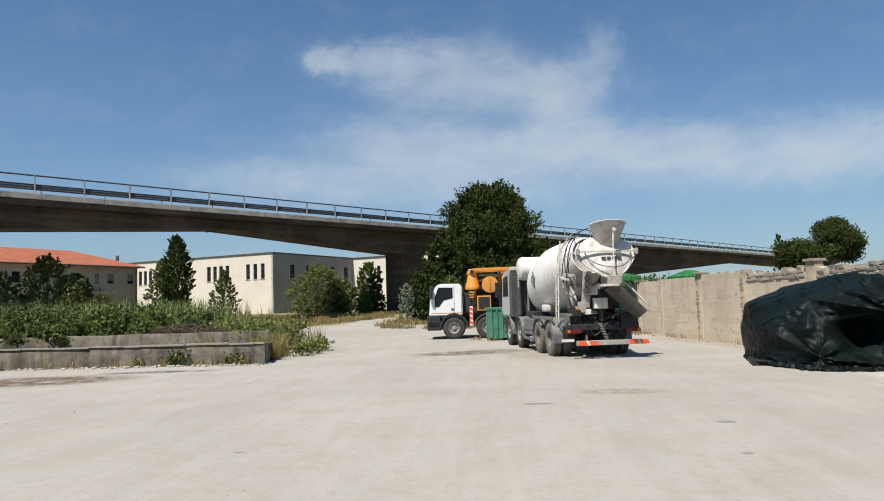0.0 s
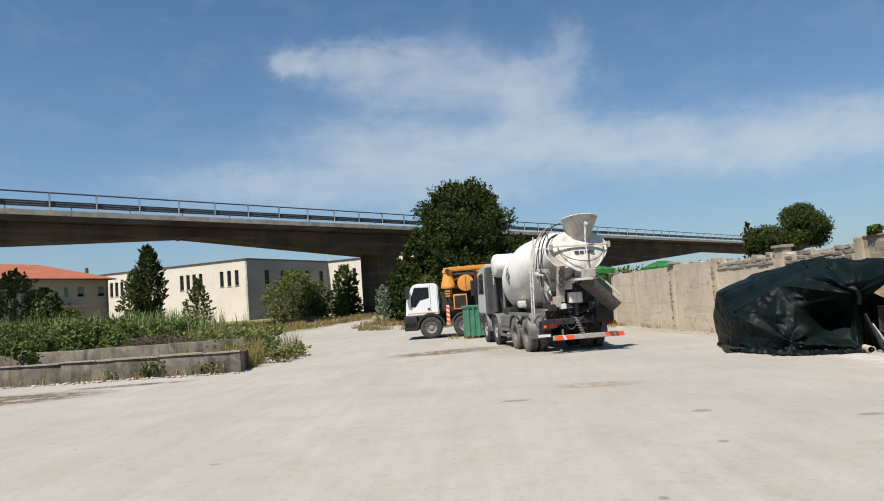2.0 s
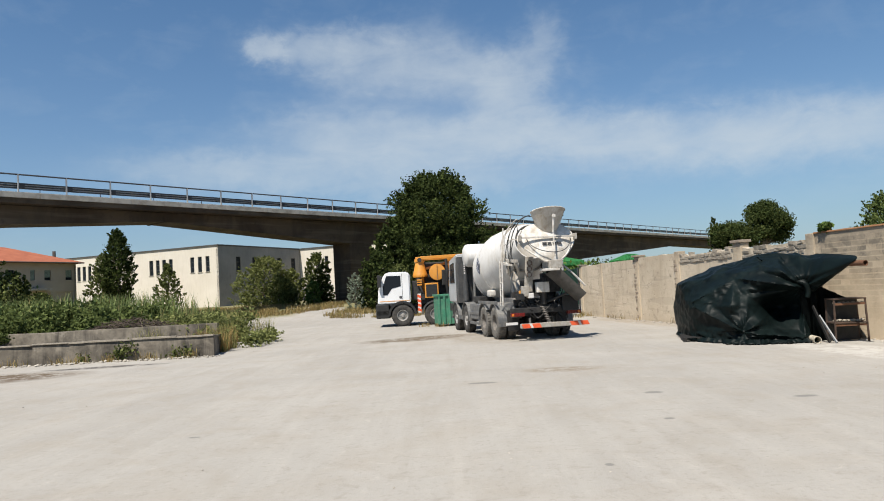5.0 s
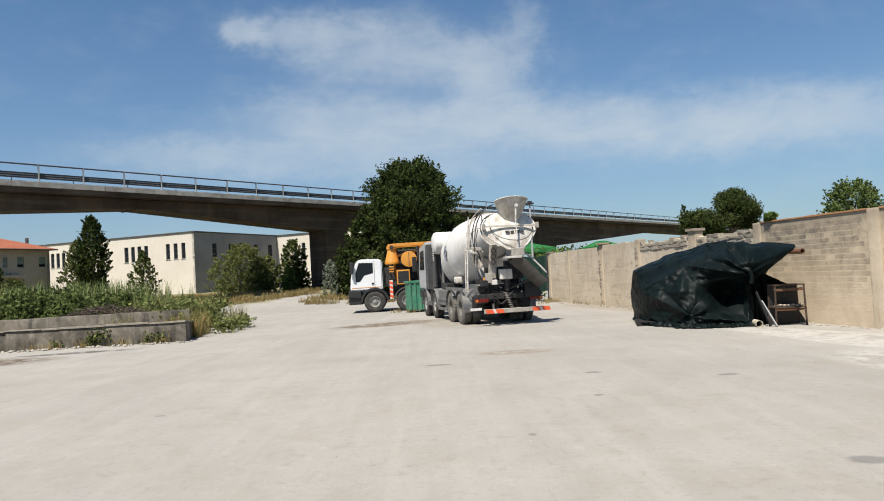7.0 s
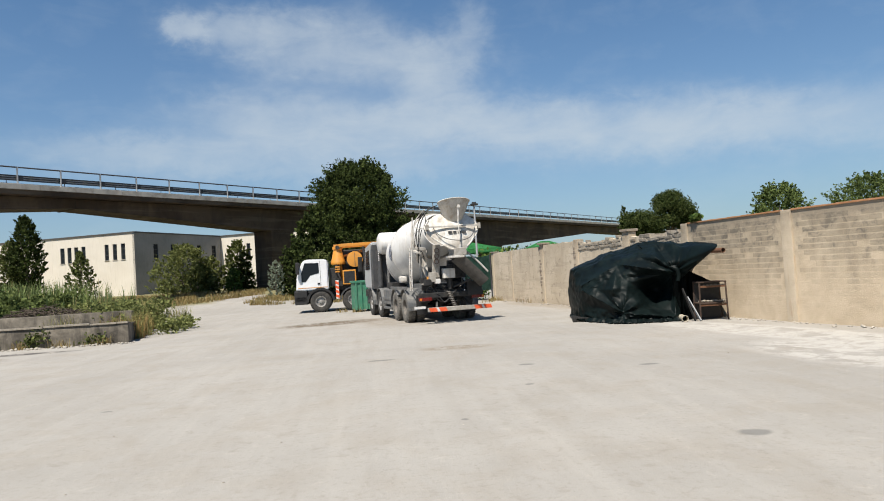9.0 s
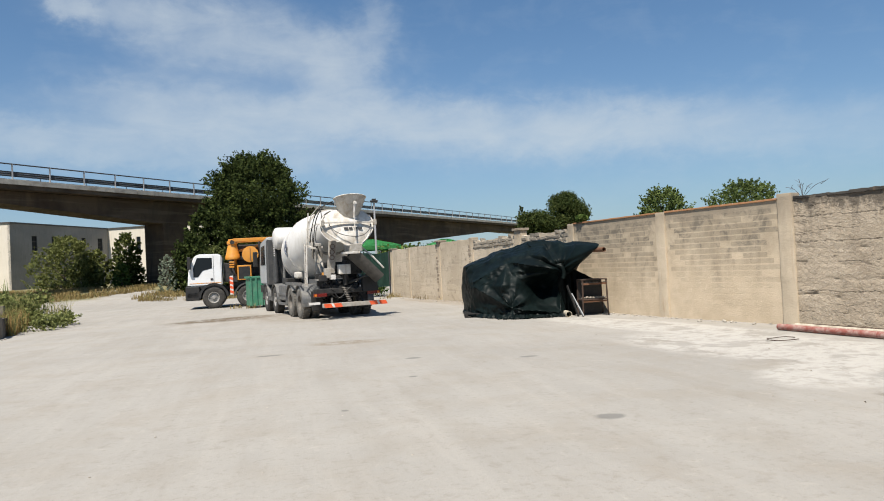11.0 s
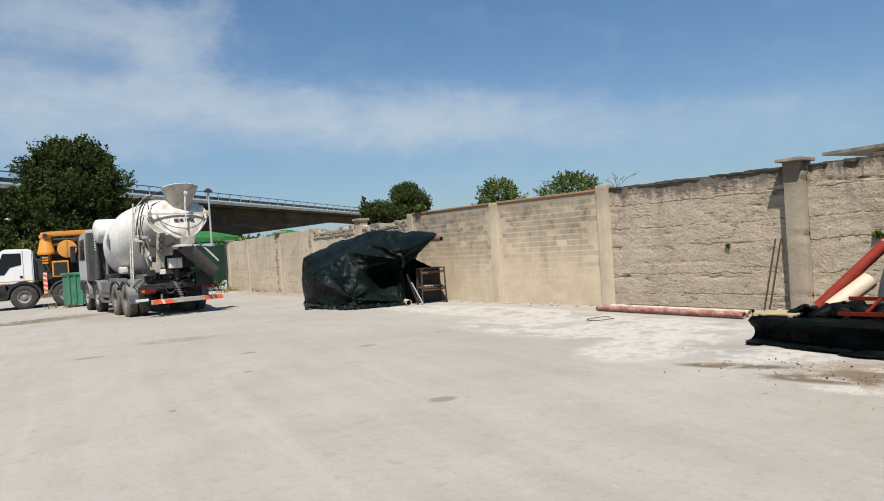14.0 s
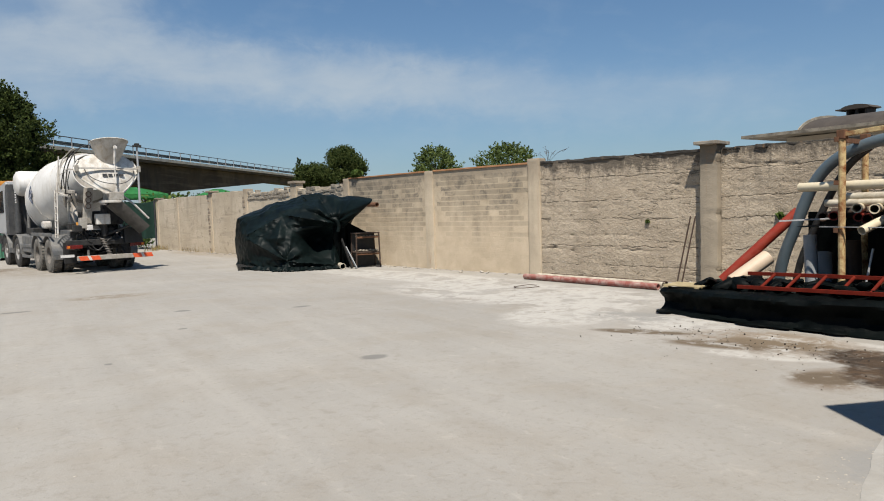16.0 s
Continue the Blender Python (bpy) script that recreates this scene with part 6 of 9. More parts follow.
    lathe(bm, [(0, -1.08), (0.30, -1.07), (0.42, -1.0), (0.45, -0.9), (0.45, 0.9), (0.42, 1.0), (0.30, 1.07), (0, 1.08)], Matrix.Translation((4.75, 0, 2.98)) @ pose(0, 0, 0, 90, 0, 0), 28)
    tank = P("water_tank", bm, "drum_white", smooth=True)
    bm = bmesh.new()
    rod(bm, (4.75, -0.7, 1.25), (4.75, -0.7, 2.6), 0.05, sides=8)
    part("tank_strut", bm, "grey_paint", tank)
    bm = bmesh.new()
    rod(bm, (4.75, 0.7, 1.25), (4.75, 0.7, 2.6), 0.05, sides=8)
    part("tank_strut", bm, "grey_paint", tank)
    bm = bmesh.new()
    for k in range(5):
        box(bm, 4.71, 4.79, 1.06, 1.09, 2.28 + 0.09 * k, 2.33 + 0.09 * k)
    part("gauge", bm, "chevron_white", tank)
    # drum
    tilt = DRUM_TILT
    D = Matrix.Translation(DRUM_AT) @ pose(0, 0, 0, 0, tilt - 90, 0)
    bm = bmesh.new()
    lathe(bm, [(0, -0.1), (0.35, -0.08), (0.62, 0.02), (0.92, 0.35), (1.10, 0.78), (1.18, 1.25), (1.19, 1.9), (1.17, 2.2), (1.08, 2.75), (0.90, 3.55), (0.70, 4.35), (0.58, 4.75), (0.55, 4.75), (0.55, 3.9)], D, 48)
    drum = P("drum", bm, "drum_white", "dusty white mixing drum", True)
    bm = bmesh.new()
    for r, h in ((1.185, 1.24), (1.175, 2.2), (0.915, 3.5)):
        lathe(bm, [(r, h - 0.012), (r + 0.008, h - 0.006), (r + 0.008, h + 0.006), (r, h + 0.012)], D, 48)
    part("drum_seam", bm, "dusty_white", drum)
    bm = bmesh.new()
    lathe(bm, [(0.76, 3.94), (0.83, 3.95), (0.83, 4.06), (0.74, 4.08)], D, 40, True)
    part("roller_ring", bm, "cement_caked", drum, "worn steel roller ring", True)
    bm = bmesh.new()
    lathe(bm, [(0.56, 4.62), (0.40, 4.60), (0.2, 4.52), (0, 4.5)], D, 32)
    part("drum_mouth", bm, "cement_caked", drum, "cement-caked drum mouth", True)
    # a faded diamond on each flank
    for s in (-1, 1):
        bm = bmesh.new()
        for size, w in ((0.30, 0.035), (0.14, 0.05)):
            q = [Vector((0, size)), Vector((size * 0.8, 0)), Vector((0, -size)), Vector((-size * 0.8, 0))]
            for a, b in zip(q, q[1:] + q[:1]):
                n = 4
                for k in range(n):
                    ends = []
                    for t in (k / n, (k + 1) / n):
                        p = a.lerp(b, t)
                        ang = (90 if s > 0 else 270) + p.y * 48
                        rr = 1.192
                        ends.append(D @ Vector((rr * math.cos(radians(ang)) * 1.0, rr * math.sin(radians(ang)), 2.05 - p.x)))
                    beam(bm, ends[0], ends[1], w, 0.012, up=(0, s, 0.05))
        part("flank_mark", bm, "logo_blue", drum)
    # access hatch low on the flank
    bm = bmesh.new()
    box(bm, 1.35, 1.75, 0.74, 0.98, 1.36, 1.60, 0.06)
    part("hatch", bm, "dusty_white", drum)
    # rear stand that carries the drum
    for s in (-1, 1):
        bm = bmesh.new()
        beam(bm, (-0.55, s * 0.62, 1.1), (-0.30, s * 0.62, 2.25), 0.12, 0.24, (1, 0, 0), 0.015)
        beam(bm, (-1.25, s * 0.60, 1.1), (-0.55, s * 0.62, 2.3), 0.10, 0.14, (1, 0, 0), 0.01)
        beam(bm, (-0.95, s * 0.62, 2.35), (0.1, s * 0.62, 2.18), 0.14, 0.16, (0, 0, 1), 0.01)
        P("drum_stand", bm, "cement_caked")
        bm = bmesh.new()
        rod(bm, (-0.42, s * 0.58, 2.38), (-0.12, s * 0.58, 2.33), 0.16, sides=16)
        P("support_roller", bm, "dark_steel", smooth=True)
    bm = bmesh.new()
    rod(bm, (4.5, 0, 1.75), (4.05, 0, 1.85), 0.34, 0.42, 20)
    box(bm, 4.2, 4.85, -0.4, 0.4, 1.28, 1.75, 0.04)
    P("gearbox", bm, "dark_steel", smooth=True)
    # feed hopper: a teardrop scoop, open at the top, drawn to a point below
    hop = new("feed_hopper")
    hop.parent = root
    MID = -0.15
    n = 18
    bm = bmesh.new()
    rings = []
    for t in (0.0, 0.12, 0.3, 0.5, 0.7, 0.85, 1.0):
        w, d = 0.04 + 0.49 * t ** 0.62, 0.05 + 0.42 * t ** 0.8
        x, z = -1.93 - 0.10 * t, 3.08 + 0.82 * t
        ring = []
        for k in range(n + 1):
            q = radians(-98 + 196 * k / n) + math.pi
            ring.append((x + d * math.cos(q) + 0.05, MID + 0.02 + w * math.sin(q), z - 0.10 * t * math.cos(q)))
        rings.append(ring)
    outer = [[bm.verts.new(c) for c in r] for r in rings]
    inner = [[bm.verts.new((c[0] + 0.025, MID + (c[1] - MID) * 0.955, c[2] + 0.004)) for c in r] for r in rings]
    for g in (outer, inner):
        for u, v in zip(g, g[1:]):
            for k in range(n):
                bm.faces.new((u[k], u[k + 1], v[k + 1], v[k]))
    for k in range(n):
        bm.faces.new((outer[-1][k], outer[-1][k + 1], inner[-1][k + 1], inner[-1][k]))
    for k in (0, n):
        for j in range(len(outer) - 1):
            bm.faces.new((outer[j][k], outer[j + 1][k], inner[j + 1][k], inner[j][k]))
    bmesh.ops.recalc_face_normals(bm, faces=bm.faces)
    part("scoop", bm, "scoop_caked", hop, "pale feed scoop caked with tan cement", True)
    bm = bmesh.new()
    hose(bm, [(c[0] - 0.005, c[1], c[2] + 0.005) for c in rings[-1][::2]], 0.018, 6, 2)
    part("rim_bar", bm, "dusty_white", hop)
    bm = bmesh.new()
    rod(bm, (-2.40, MID, 2.55), (-2.36, MID + 0.01, 3.25), 0.022, sides=8)
    rod(bm, (-2.36, MID + 0.01, 3.25), (-2.46, MID, 3.78), 0.034, sides=8)
    box(bm, -2.50, -2.42, MID - 0.05, MID + 0.05, 3.68, 3.76, 0.01)
    part("lift_ram", bm, "dusty_white", hop)
    # discharge collector: a round dished plate drawn to a throat, its foot standing further out
    col = new("discharge_collector")
    col.parent = root
    half = [(0.0, 0.50), (0.25, 0.48), (0.46, 0.40), (0.62, 0.26), (0.71, 0.08), (0.73, -0.06), (0.64, -0.26), (0.47, -0.46), (0.30, -0.62), (0.19, -0.71), (0.0, -0.71)]
    rim = half + [(-y, z) for y, z in half[-2:0:-1]]
    bm = bmesh.new()
    steps = 7
    rows = []
    for j in range(steps + 1):
        t = j / steps
        rows.append([bm.verts.new((-2.02 + 0.40 * z * t - 0.16 * (1 - t * t), MID + y * (1.4 if y > 0 else 1.0) * t, 3.10 + z * t - 0.10 * (1 - t))) for y, z in rim] if j else [bm.verts.new((-2.18, MID, 3.0))])
    m = len(rim)
    for k in range(m):
        bm.faces.new((rows[0][0], rows[1][k], rows[1][(k + 1) % m]))
    for u, v in zip(rows[1:], rows[2:]):
        for k in range(m):
            bm.faces.new((u[k], v[k], v[(k + 1) % m], u[(k + 1) % m]))
    bmesh.ops.recalc_face_normals(bm, faces=bm.faces)
    bmesh.ops.solidify(bm, geom=bm.faces[:], thickness=0.03)
    part("back_plate", bm, "dusty_white", col, "cement-splashed pale dished plate", True)
    bm = bmesh.new()
    hose(bm, [(-2.0 + 0.40 * z - 0.03, MID + y * (1.41 if y > 0 else 1.01), 3.10 + z * 1.01) for y, z in rim[3:m - 2]], 0.028, 6, 3)
    part("plate_rim", bm, "dusty_white", col)
    bm = bmesh.new()
    hose(bm, [(-2.09 + 0.40 * z - 0.14 * (1 - (abs(y) / 0.62) ** 2) - 0.02, MID + y * (1.3 if y > 0 else 1.0), 3.10 + z) for y, z in [(0.60 * math.cos(radians(180 + 15 * k)), 0.02 + 0.47 * math.sin(radians(180 + 15 * k))) for k in range(13)]], 0.013, 6, 3)
    part("dark_arc", bm, "logo_dark", col)
    for k, w in enumerate((0.12, 0.10, 0.10, 0.12)):
        bm = bmesh.new()
        y = MID + 0.26 - 0.155 * k
        box(bm, -2.262, -2.20, y - w / 2, y + w / 2, 2.89, 2.96)
        part("maker_mark", bm, "logo_dark", col)
    bm = bmesh.new()
    beam(bm, (-2.20, MID + 1.02, 3.12), (-2.20, MID - 0.76, 3.12), 0.05, 0.05, (0, 0, 1), 0.006)
    part("cross_bar", bm, "dusty_white", col)
    for y in (MID + 1.0, MID - 0.74):
        bm = bmesh.new()
        box(bm, -2.26, -2.06, y - 0.035, y + 0.035, 3.02, 3.20, 0.012)
        part("bar_bracket", bm, "cement_caked", col)
    bm = bmesh.new()
    box(bm, -2.42, -1.7, MID - 0.20, MID + 0.20, 2.16, 2.42, 0.03)
    part("throat", bm, "cement_caked", col)
    bm = bmesh.new()
    box(bm, -2.46, -1.9, MID - 0.10, MID + 0.36, 2.10, 2.17, 0.01)
    part("throat_shelf", bm, "dusty_white", col)
    # swivelling chute, folded out to the right
    ch = new("chute")
    ch.parent = root
    def trough(a, b, r, mt, name):
        a, b = Vector(a), Vector(b)
        bm = bmesh.new()
        m = Matrix.Translation(a) @ (b - a).to_track_quat("X", "Z").to_matrix().to_4x4()
        L = (b - a).length
        pts = [(r * math.cos(radians(180 + 180 * k / 12)), r * math.sin(radians(180 + 180 * k / 12))) for k in range(13)]
        pts += [((r - 0.03) * math.cos(radians(180 + 180 * k / 12)), (r - 0.03) * math.sin(radians(180 + 180 * k / 12))) for k in range(12, -1, -1)]
        x0 = [bm.verts.new((0, p[0], p[1])) for p in pts]
        x1 = [bm.verts.new((L, p[0] * 0.9, p[1] * 0.9)) for p in pts]
        n = len(pts)
        for k in range(n):
            bm.faces.new((x0[k], x1[k], x1[(k + 1) % n], x0[(k + 1) % n]))
        for g in (x0, x1):
            for k in range(12):
                bm.faces.new((g[k], g[k + 1], g[n - 2 - k], g[n - 1 - k]))
        bmesh.ops.transform(bm, matrix=m, verts=bm.verts)
        bmesh.ops.recalc_face_normals(bm, faces=bm.faces)
        return part(name, bm, mt, ch, smooth=True)
    trough((-2.05, -0.20, 2.26), (-2.14, -1.06, 1.38), 0.37, "chute_steel", "upper_trough")
    bm = bmesh.new()
    hose(bm, [(-2.0, -0.46, 2.30), (-2.06, -0.8, 1.98), (-2.1, -1.14, 1.60)], 0.03, 6, 5)
    part("grab_handle", bm, "dusty_white", ch)
    bm = bmesh.new()
    rod(bm, (-1.5, -0.1, 1.15), (-1.9, -0.75, 1.45), 0.04, sides=8)
    rod(bm, (-1.5, 0.0, 1.1), (-1.55, 0.0, 1.9), 0.09, sides=10)
    part("swivel_arm", bm, "dark_steel", ch)
    # spare chute standing on the left with a row of pale rings
    bm = bmesh.new()
    beam(bm, (-1.45, 0.46, 1.50), (-1.52, 0.38, 2.58), 0.26, 0.07, (1, 0, 0), 0.02)
    sp = P("spare_chute", bm, "cement_caked", "grey spare chute section")
    bm = bmesh.new()
    for k in range(3):
        lathe(bm, [(0.065, 0), (0.085, 0), (0.085, 0.02), (0.065, 0.02)], Matrix.Translation((-1.53 - 0.01 * k, 0.425 - 0.012 * k, 2.02 + 0.18 * k)) @ pose(0, 0, 0, 0, -85, 0), 18, True)
    part("ring_mark", bm, "rust_mark", sp)
    # ladder on the left
    bm = bmesh.new()
    for x in (-0.84, -0.58):
        rod(bm, (x, 1.12, 1.1), (x + 0.03, 1.06, 2.55), 0.022, sides=8)
    for k in range(7):
        t = 0.06 + k * 0.145
        rod(bm, (-0.84 + 0.03 * t, 1.12 - 0.06 * t, 1.1 + 1.45 * t), (-0.58 + 0.03 * t, 1.12 - 0.06 * t, 1.1 + 1.45 * t), 0.016, sides=6)
    rod(bm, (-0.81, 1.06, 2.55), (-0.86, 0.98, 3.55), 0.02, sides=8)
    rod(bm, (-0.86, 0.98, 3.0), (-1.5, 0.95, 3.06), 0.018, sides=8)
    P("access_ladder", bm, "dusty_white")
    bm = bmesh.new()
    hose(bm, [(-0.8, 1.0, 2.5), (-0.9, 0.95, 3.3), (-1.1, 0.8, 3.6), (-1.5, 0.72, 3.75)], 0.02, 6)
    hose(bm, [(-0.4, 0.98, 2.55), (-0.5, 0.92, 3.2), (-0.75, 0.9, 3.25), (-1.35, 0.92, 3.1)], 0.02, 6)
    hose(bm, [(-1.35, 0.92, 3.1), (-1.75, 0.94, 3.12), (-2.1, 0.95, 3.08)], 0.022, 6)
    P("hand_rail", bm, "dusty_white")
    bm = bmesh.new()
    hose(bm, [(-0.6, 0.85, 2.3), (-0.9, 0.95, 2.75), (-1.0, 0.82, 3.35), (-1.35, 0.7, 3.6), (-1.5, 0.7, 3.3)], 0.016, 6)
    hose(bm, [(-1.0, 0.7, 2.2), (-1.2, 0.86, 2.7), (-1.3, 0.8, 3.1)], 0.015, 6)
    P("feed_hose", bm, "dark_steel")
    bm = bmesh.new()
    hose(bm, [(-1.35, 0.98, 2.0), (-1.55, 1.0, 2.7), (-1.62, 0.9, 3.3), (-1.6, 0.62, 3.72), (-1.55, 0.3, 3.86)], 0.018, 8)
    hose(bm, [(-1.2, 0.95, 2.5), (-1.32, 0.98, 3.05), (-1.42, 0.82, 3.55), (-1.5, 0.5, 3.8)], 0.014, 8)
    P("neck_hose", bm, "dark_steel", "thin black hose round the drum neck", True)
    bm = bmesh.new()
    beam(bm, (-1.75, 0.86, 2.44), (-1.1, 0.98, 2.50), 0.10, 0.10, bevel=0.015)
    beam(bm, (-1.70, 0.86, 2.40), (-1.45, 0.72, 2.05), 0.07, 0.09, bevel=0.01)
    P("chute_bracket", bm, "cement_caked")
    for y, x, z, w, h in ((-0.30, -1.35, 1.75, 0.30, 0.30), (0.25, -1.15, 1.65, 0.35, 0.22)):
        bm = bmesh.new()
        box(bm, x - 0.12, x + 0.12, y - w, y + w, z - h, z + h, 0.03)
        P("pump_casing", bm, "dark_steel")
    bm = bmesh.new()
    beam(bm, (-1.5, 1.0, 2.35), (-0.55, 0.95, 2.45), 0.12, 0.06)
    beam(bm, (-1.2, 0.98, 2.32), (-0.9, 0.9, 2.05), 0.05, 0.05)
    P("catwalk", bm, "dusty_white")
    # rear end: bumper bar, boards, lamps and the jumble between
    bm = bmesh.new()
    box(bm, -1.80, -1.68, -1.30, 0.86, 0.40, 0.54, 0.015)
    bump = P("rear_bumper", bm, "cement_caked", "dusty steel under-run bar")
    for s, y0 in ((1, 0.24), (-1, 0.72)):
        for k, (da, db) in enumerate(((0.0, 0.25), (0.25, 0.33), (0.33, 0.58))):
            a, b = s * (y0 + da), s * (y0 + db)
            bm = bmesh.new()
            v = [bm.verts.new((-1.806, y, z)) for y, z in ((a - 0.03, 0.405), (b - 0.03, 0.405), (b + 0.03, 0.535), (a + 0.03, 0.535))]
            w = [bm.verts.new((-1.812, p.co.y, p.co.z)) for p in v]
            bm.faces.new(v), bm.faces.new(w[::-1])
            for j in range(4):
                bm.faces.new((v[j], v[(j + 1) % 4], w[(j + 1) % 4], w[j]))
            bmesh.ops.recalc_face_normals(bm, faces=bm.faces)
            part("chevron_board", bm, "chevron_white" if k == 1 else "chevron_red", bump, "orange-red and white striped board" if k == 0 else "")
    bm = bmesh.new()
    box(bm, -1.62, -1.52, -1.1, 1.1, 0.84, 1.02, 0.02)
    P("tail_beam", bm, "dark_steel")
    for s in (-1, 1):
        bm = bmesh.new()
        box(bm, -1.68, -1.60, s * 0.90 - 0.22, s * 0.90 + 0.22, 0.76, 0.87, 0.015)
        lamp = P("tail_lamp", bm, "red_lens", "red tail lamp cluster")
        bm = bmesh.new()
        box(bm, -1.686, -1.60, s * 1.06 - 0.04, s * 1.06 + 0.04, 0.775, 0.855, 0.01)
        part("indicator", bm, "orange_lens", lamp)
        bm = bmesh.new()
        beam(bm, (-1.72, s * 0.55, 0.47), (-1.3, s * 0.42, 0.9), 0.06, 0.08)
        part("bumper_arm", bm, "dark_steel", bump)
        bm = bmesh.new()
        box(bm, -0.80, -0.70, s * 0.60, s * 0.98, 0.28, 0.94, 0.02)
        P("mud_flap", bm, "black_plastic")
    rng = random.Random(2)
    for _ in range(16):
        bm = bmesh.new()
        x, y, z = rng.uniform(-1.5, -0.9), rng.uniform(-0.85, 0.85), rng.uniform(0.75, 1.45)
        a, b, c = (rng.uniform(0.05, 0.16) for _ in range(3))
        box(bm, x - a, x + a, y - b, y + b, z - c * 0.7, z + c * 0.7, 0.012)
        P("pump_block", bm, "dark_steel")
    for _ in range(14):
        p = [(rng.uniform(-1.7, -1.0), rng.uniform(-0.8, 0.8), rng.uniform(0.6, 1.6)) for _ in range(4)]
        P("hydraulic_hose", hose(bmesh.new(), sorted(p, key=lambda q: q[1]), 0.016, 6, 5), "black_plastic")
    bm = bmesh.new()
    for k in range(7):
        lathe(bm, [(0.05, 0), (0.085, 0.01), (0.085, 0.04), (0.05, 0.05)], Matrix.Translation((-1.72, 0.12 - 0.03 * k, 0.98 - 0.075 * k)) @ pose(0, 0, 0, 20, 10, 0), 14, True)
    P("coil_spring", bm, "rim_dark", smooth=True)
    for y, z, w, h, mt in ((0.46, 1.38, 0.09, 0.08, "chevron_white"), (0.06, 1.62, 0.20, 0.16, "dusty_white"), (0.62, 1.52, 0.10, 0.16, "cement_caked"), (0.78, 1.36, 0.12, 0.10, "black_plastic"), (-0.78, 1.10, 0.26, 0.24, "black_plastic")):
        bm = bmesh.new()
        box(bm, -1.72, -1.5, y - w, y + w, z - h, z + h, 0.02)
        P("rear_box", bm, mt)
    bm = bmesh.new()
    rod(bm, (-1.45, 0.72, 1.3), (-1.45, 0.72, 1.55), 0.045, sides=10)
    P("hand_pump", bm, "orange", "orange hand pump", True)
    bm = bmesh.new()
    box(bm, -1.72, -1.70, 0.93, 1.3, 0.52, 0.6)
    P("plate_holder", bm, "chevron_white")
    return root


MIX_TURN, DRUM_TILT, DRUM_AT = 11.0, 13.5, (3.95, 0, 2.0)
build_mixer()


# ---- concrete pump truck: x forward from the first axle, y to its left ----
def build_pump():
    root = thing("pump_truck", pose(-1.85, 35.85, 0, 0, 0, 180 + PUMP_TURN), "white cab truck with an orange folded concrete pump boom", "truck")
    P = lambda name, bm, mt, label="", smooth=False: part(name, bm, mt, root, label, smooth)  # noqa: E731
    for x, r in ((0, "rim"), (-1.62, "rim"), (-5.0, "rim_dark"), (-6.35, "rim_dark")):
        for s in (-1, 1):
            wheel_parts(root, x, s * 1.08, s, 0.53, 0.30, "tyre", r, 0.03)
    for s in (-1, 1):
        bm = bmesh.new()
        box(bm, -7.0, 0.9, s * 0.4 - 0.06, s * 0.4 + 0.06, 0.75, 1.05, 0.01)
        P("frame_rail", bm, "dark_steel")
    for x in (0, -1.62, -5.0, -6.35):
        bm = bmesh.new()
        rod(bm, (x, -0.95, 0.53), (x, 0.95, 0.53), 0.08)
        P("axle", bm, "dark_steel")
    # cab
    bm = bmesh.new()
    prism(bm, [(-0.42, 1.12), (-0.42, 2.55), (-0.30, 2.66), (0.66, 2.68), (0.86, 2.56), (1.14, 1.86), (1.20, 1.12)], -1.22, 1.22)
    bmesh.ops.bevel(bm, geom=bm.edges[:], offset=0.05, segments=2, affect="EDGES")
    cab = P("cab", bm, "cab_white", "white painted cab", True)
    bm = bmesh.new()
    prism(bm, [(-0.42, 1.12), (0.62, 1.12), (0.60, 1.0), (-0.42, 1.0)], -1.2, 1.2)
    part("cab_floor", bm, "black_plastic", cab)
    for s in (-1, 1):
        bm = bmesh.new()
        prism(bm, [(0.03, 1.97), (0.03, 2.48), (0.72, 2.50), (0.91, 2.0), (0.91, 1.56), (0.70, 1.56), (0.47, 1.87)], s * 1.20, s * 1.232)
        part("side_window", bm, "dark_glass", cab)
        bm = bmesh.new()
        box(bm, -0.045, -0.030, s * 1.215, s * 1.228, 1.16, 2.58)
        part("door_seam", bm, "frame", cab)
        bm = bmesh.new()
        box(bm, 0.0, 0.12, s * 1.215, s * 1.25, 1.40, 1.48, 0.01)
        part("door_handle", bm, "black_plastic", cab)
        bm = bmesh.new()
        box(bm, -0.38, 1.1, s * 1.222, s * 1.228, 1.24, 1.27)
        part("side_stripe", bm, "orange", cab)
        bm = bmesh.new()
        box(bm, 1.0, 1.16, s * 1.30, s * 1.48, 1.95, 2.55, 0.03)
        rod(bm, (1.0, s * 1.2, 2.5), (1.08, s * 1.4, 2.5), 0.02, sides=6)
        part("mirror", bm, "black_plastic", cab)
        P("wheel_arch", arch(bmesh.new(), 0, 0.60, s * 0.8, s * 1.26, 0, 178, 0.11), "black_plastic")
        P("mudguard", arch(bmesh.new(), -1.62, 0.60, s * 0.8, s * 1.25, 0, 180, 0.07), "frame", "grey mudguard")
        bm = bmesh.new()
        box(bm, 0.66, 1.3, s * 1.1, s * 1.22, 0.55, 1.1, 0.03)
        P("cab_step", bm, "black_plastic")
    bm = bmesh.new()
    prism(bm, [(0.88, 2.52), (0.895, 2.53), (1.165, 1.86), (1.155, 1.86)], -1.08, 1.08)
    part("windscreen", bm, "dark_glass", cab)
    bm = bmesh.new()
    box(bm, 0.62, 1.30, -1.22, 1.22, 0.42, 0.84, 0.05)
    P("front_bumper", bm, "black_plastic")
    bm = bmesh.new()
    box(bm, 1.05, 1.27, -1.2, 1.2, 0.82, 1.14, 0.03)
    P("grille", bm, "black_plastic")
    bm = bmesh.new()
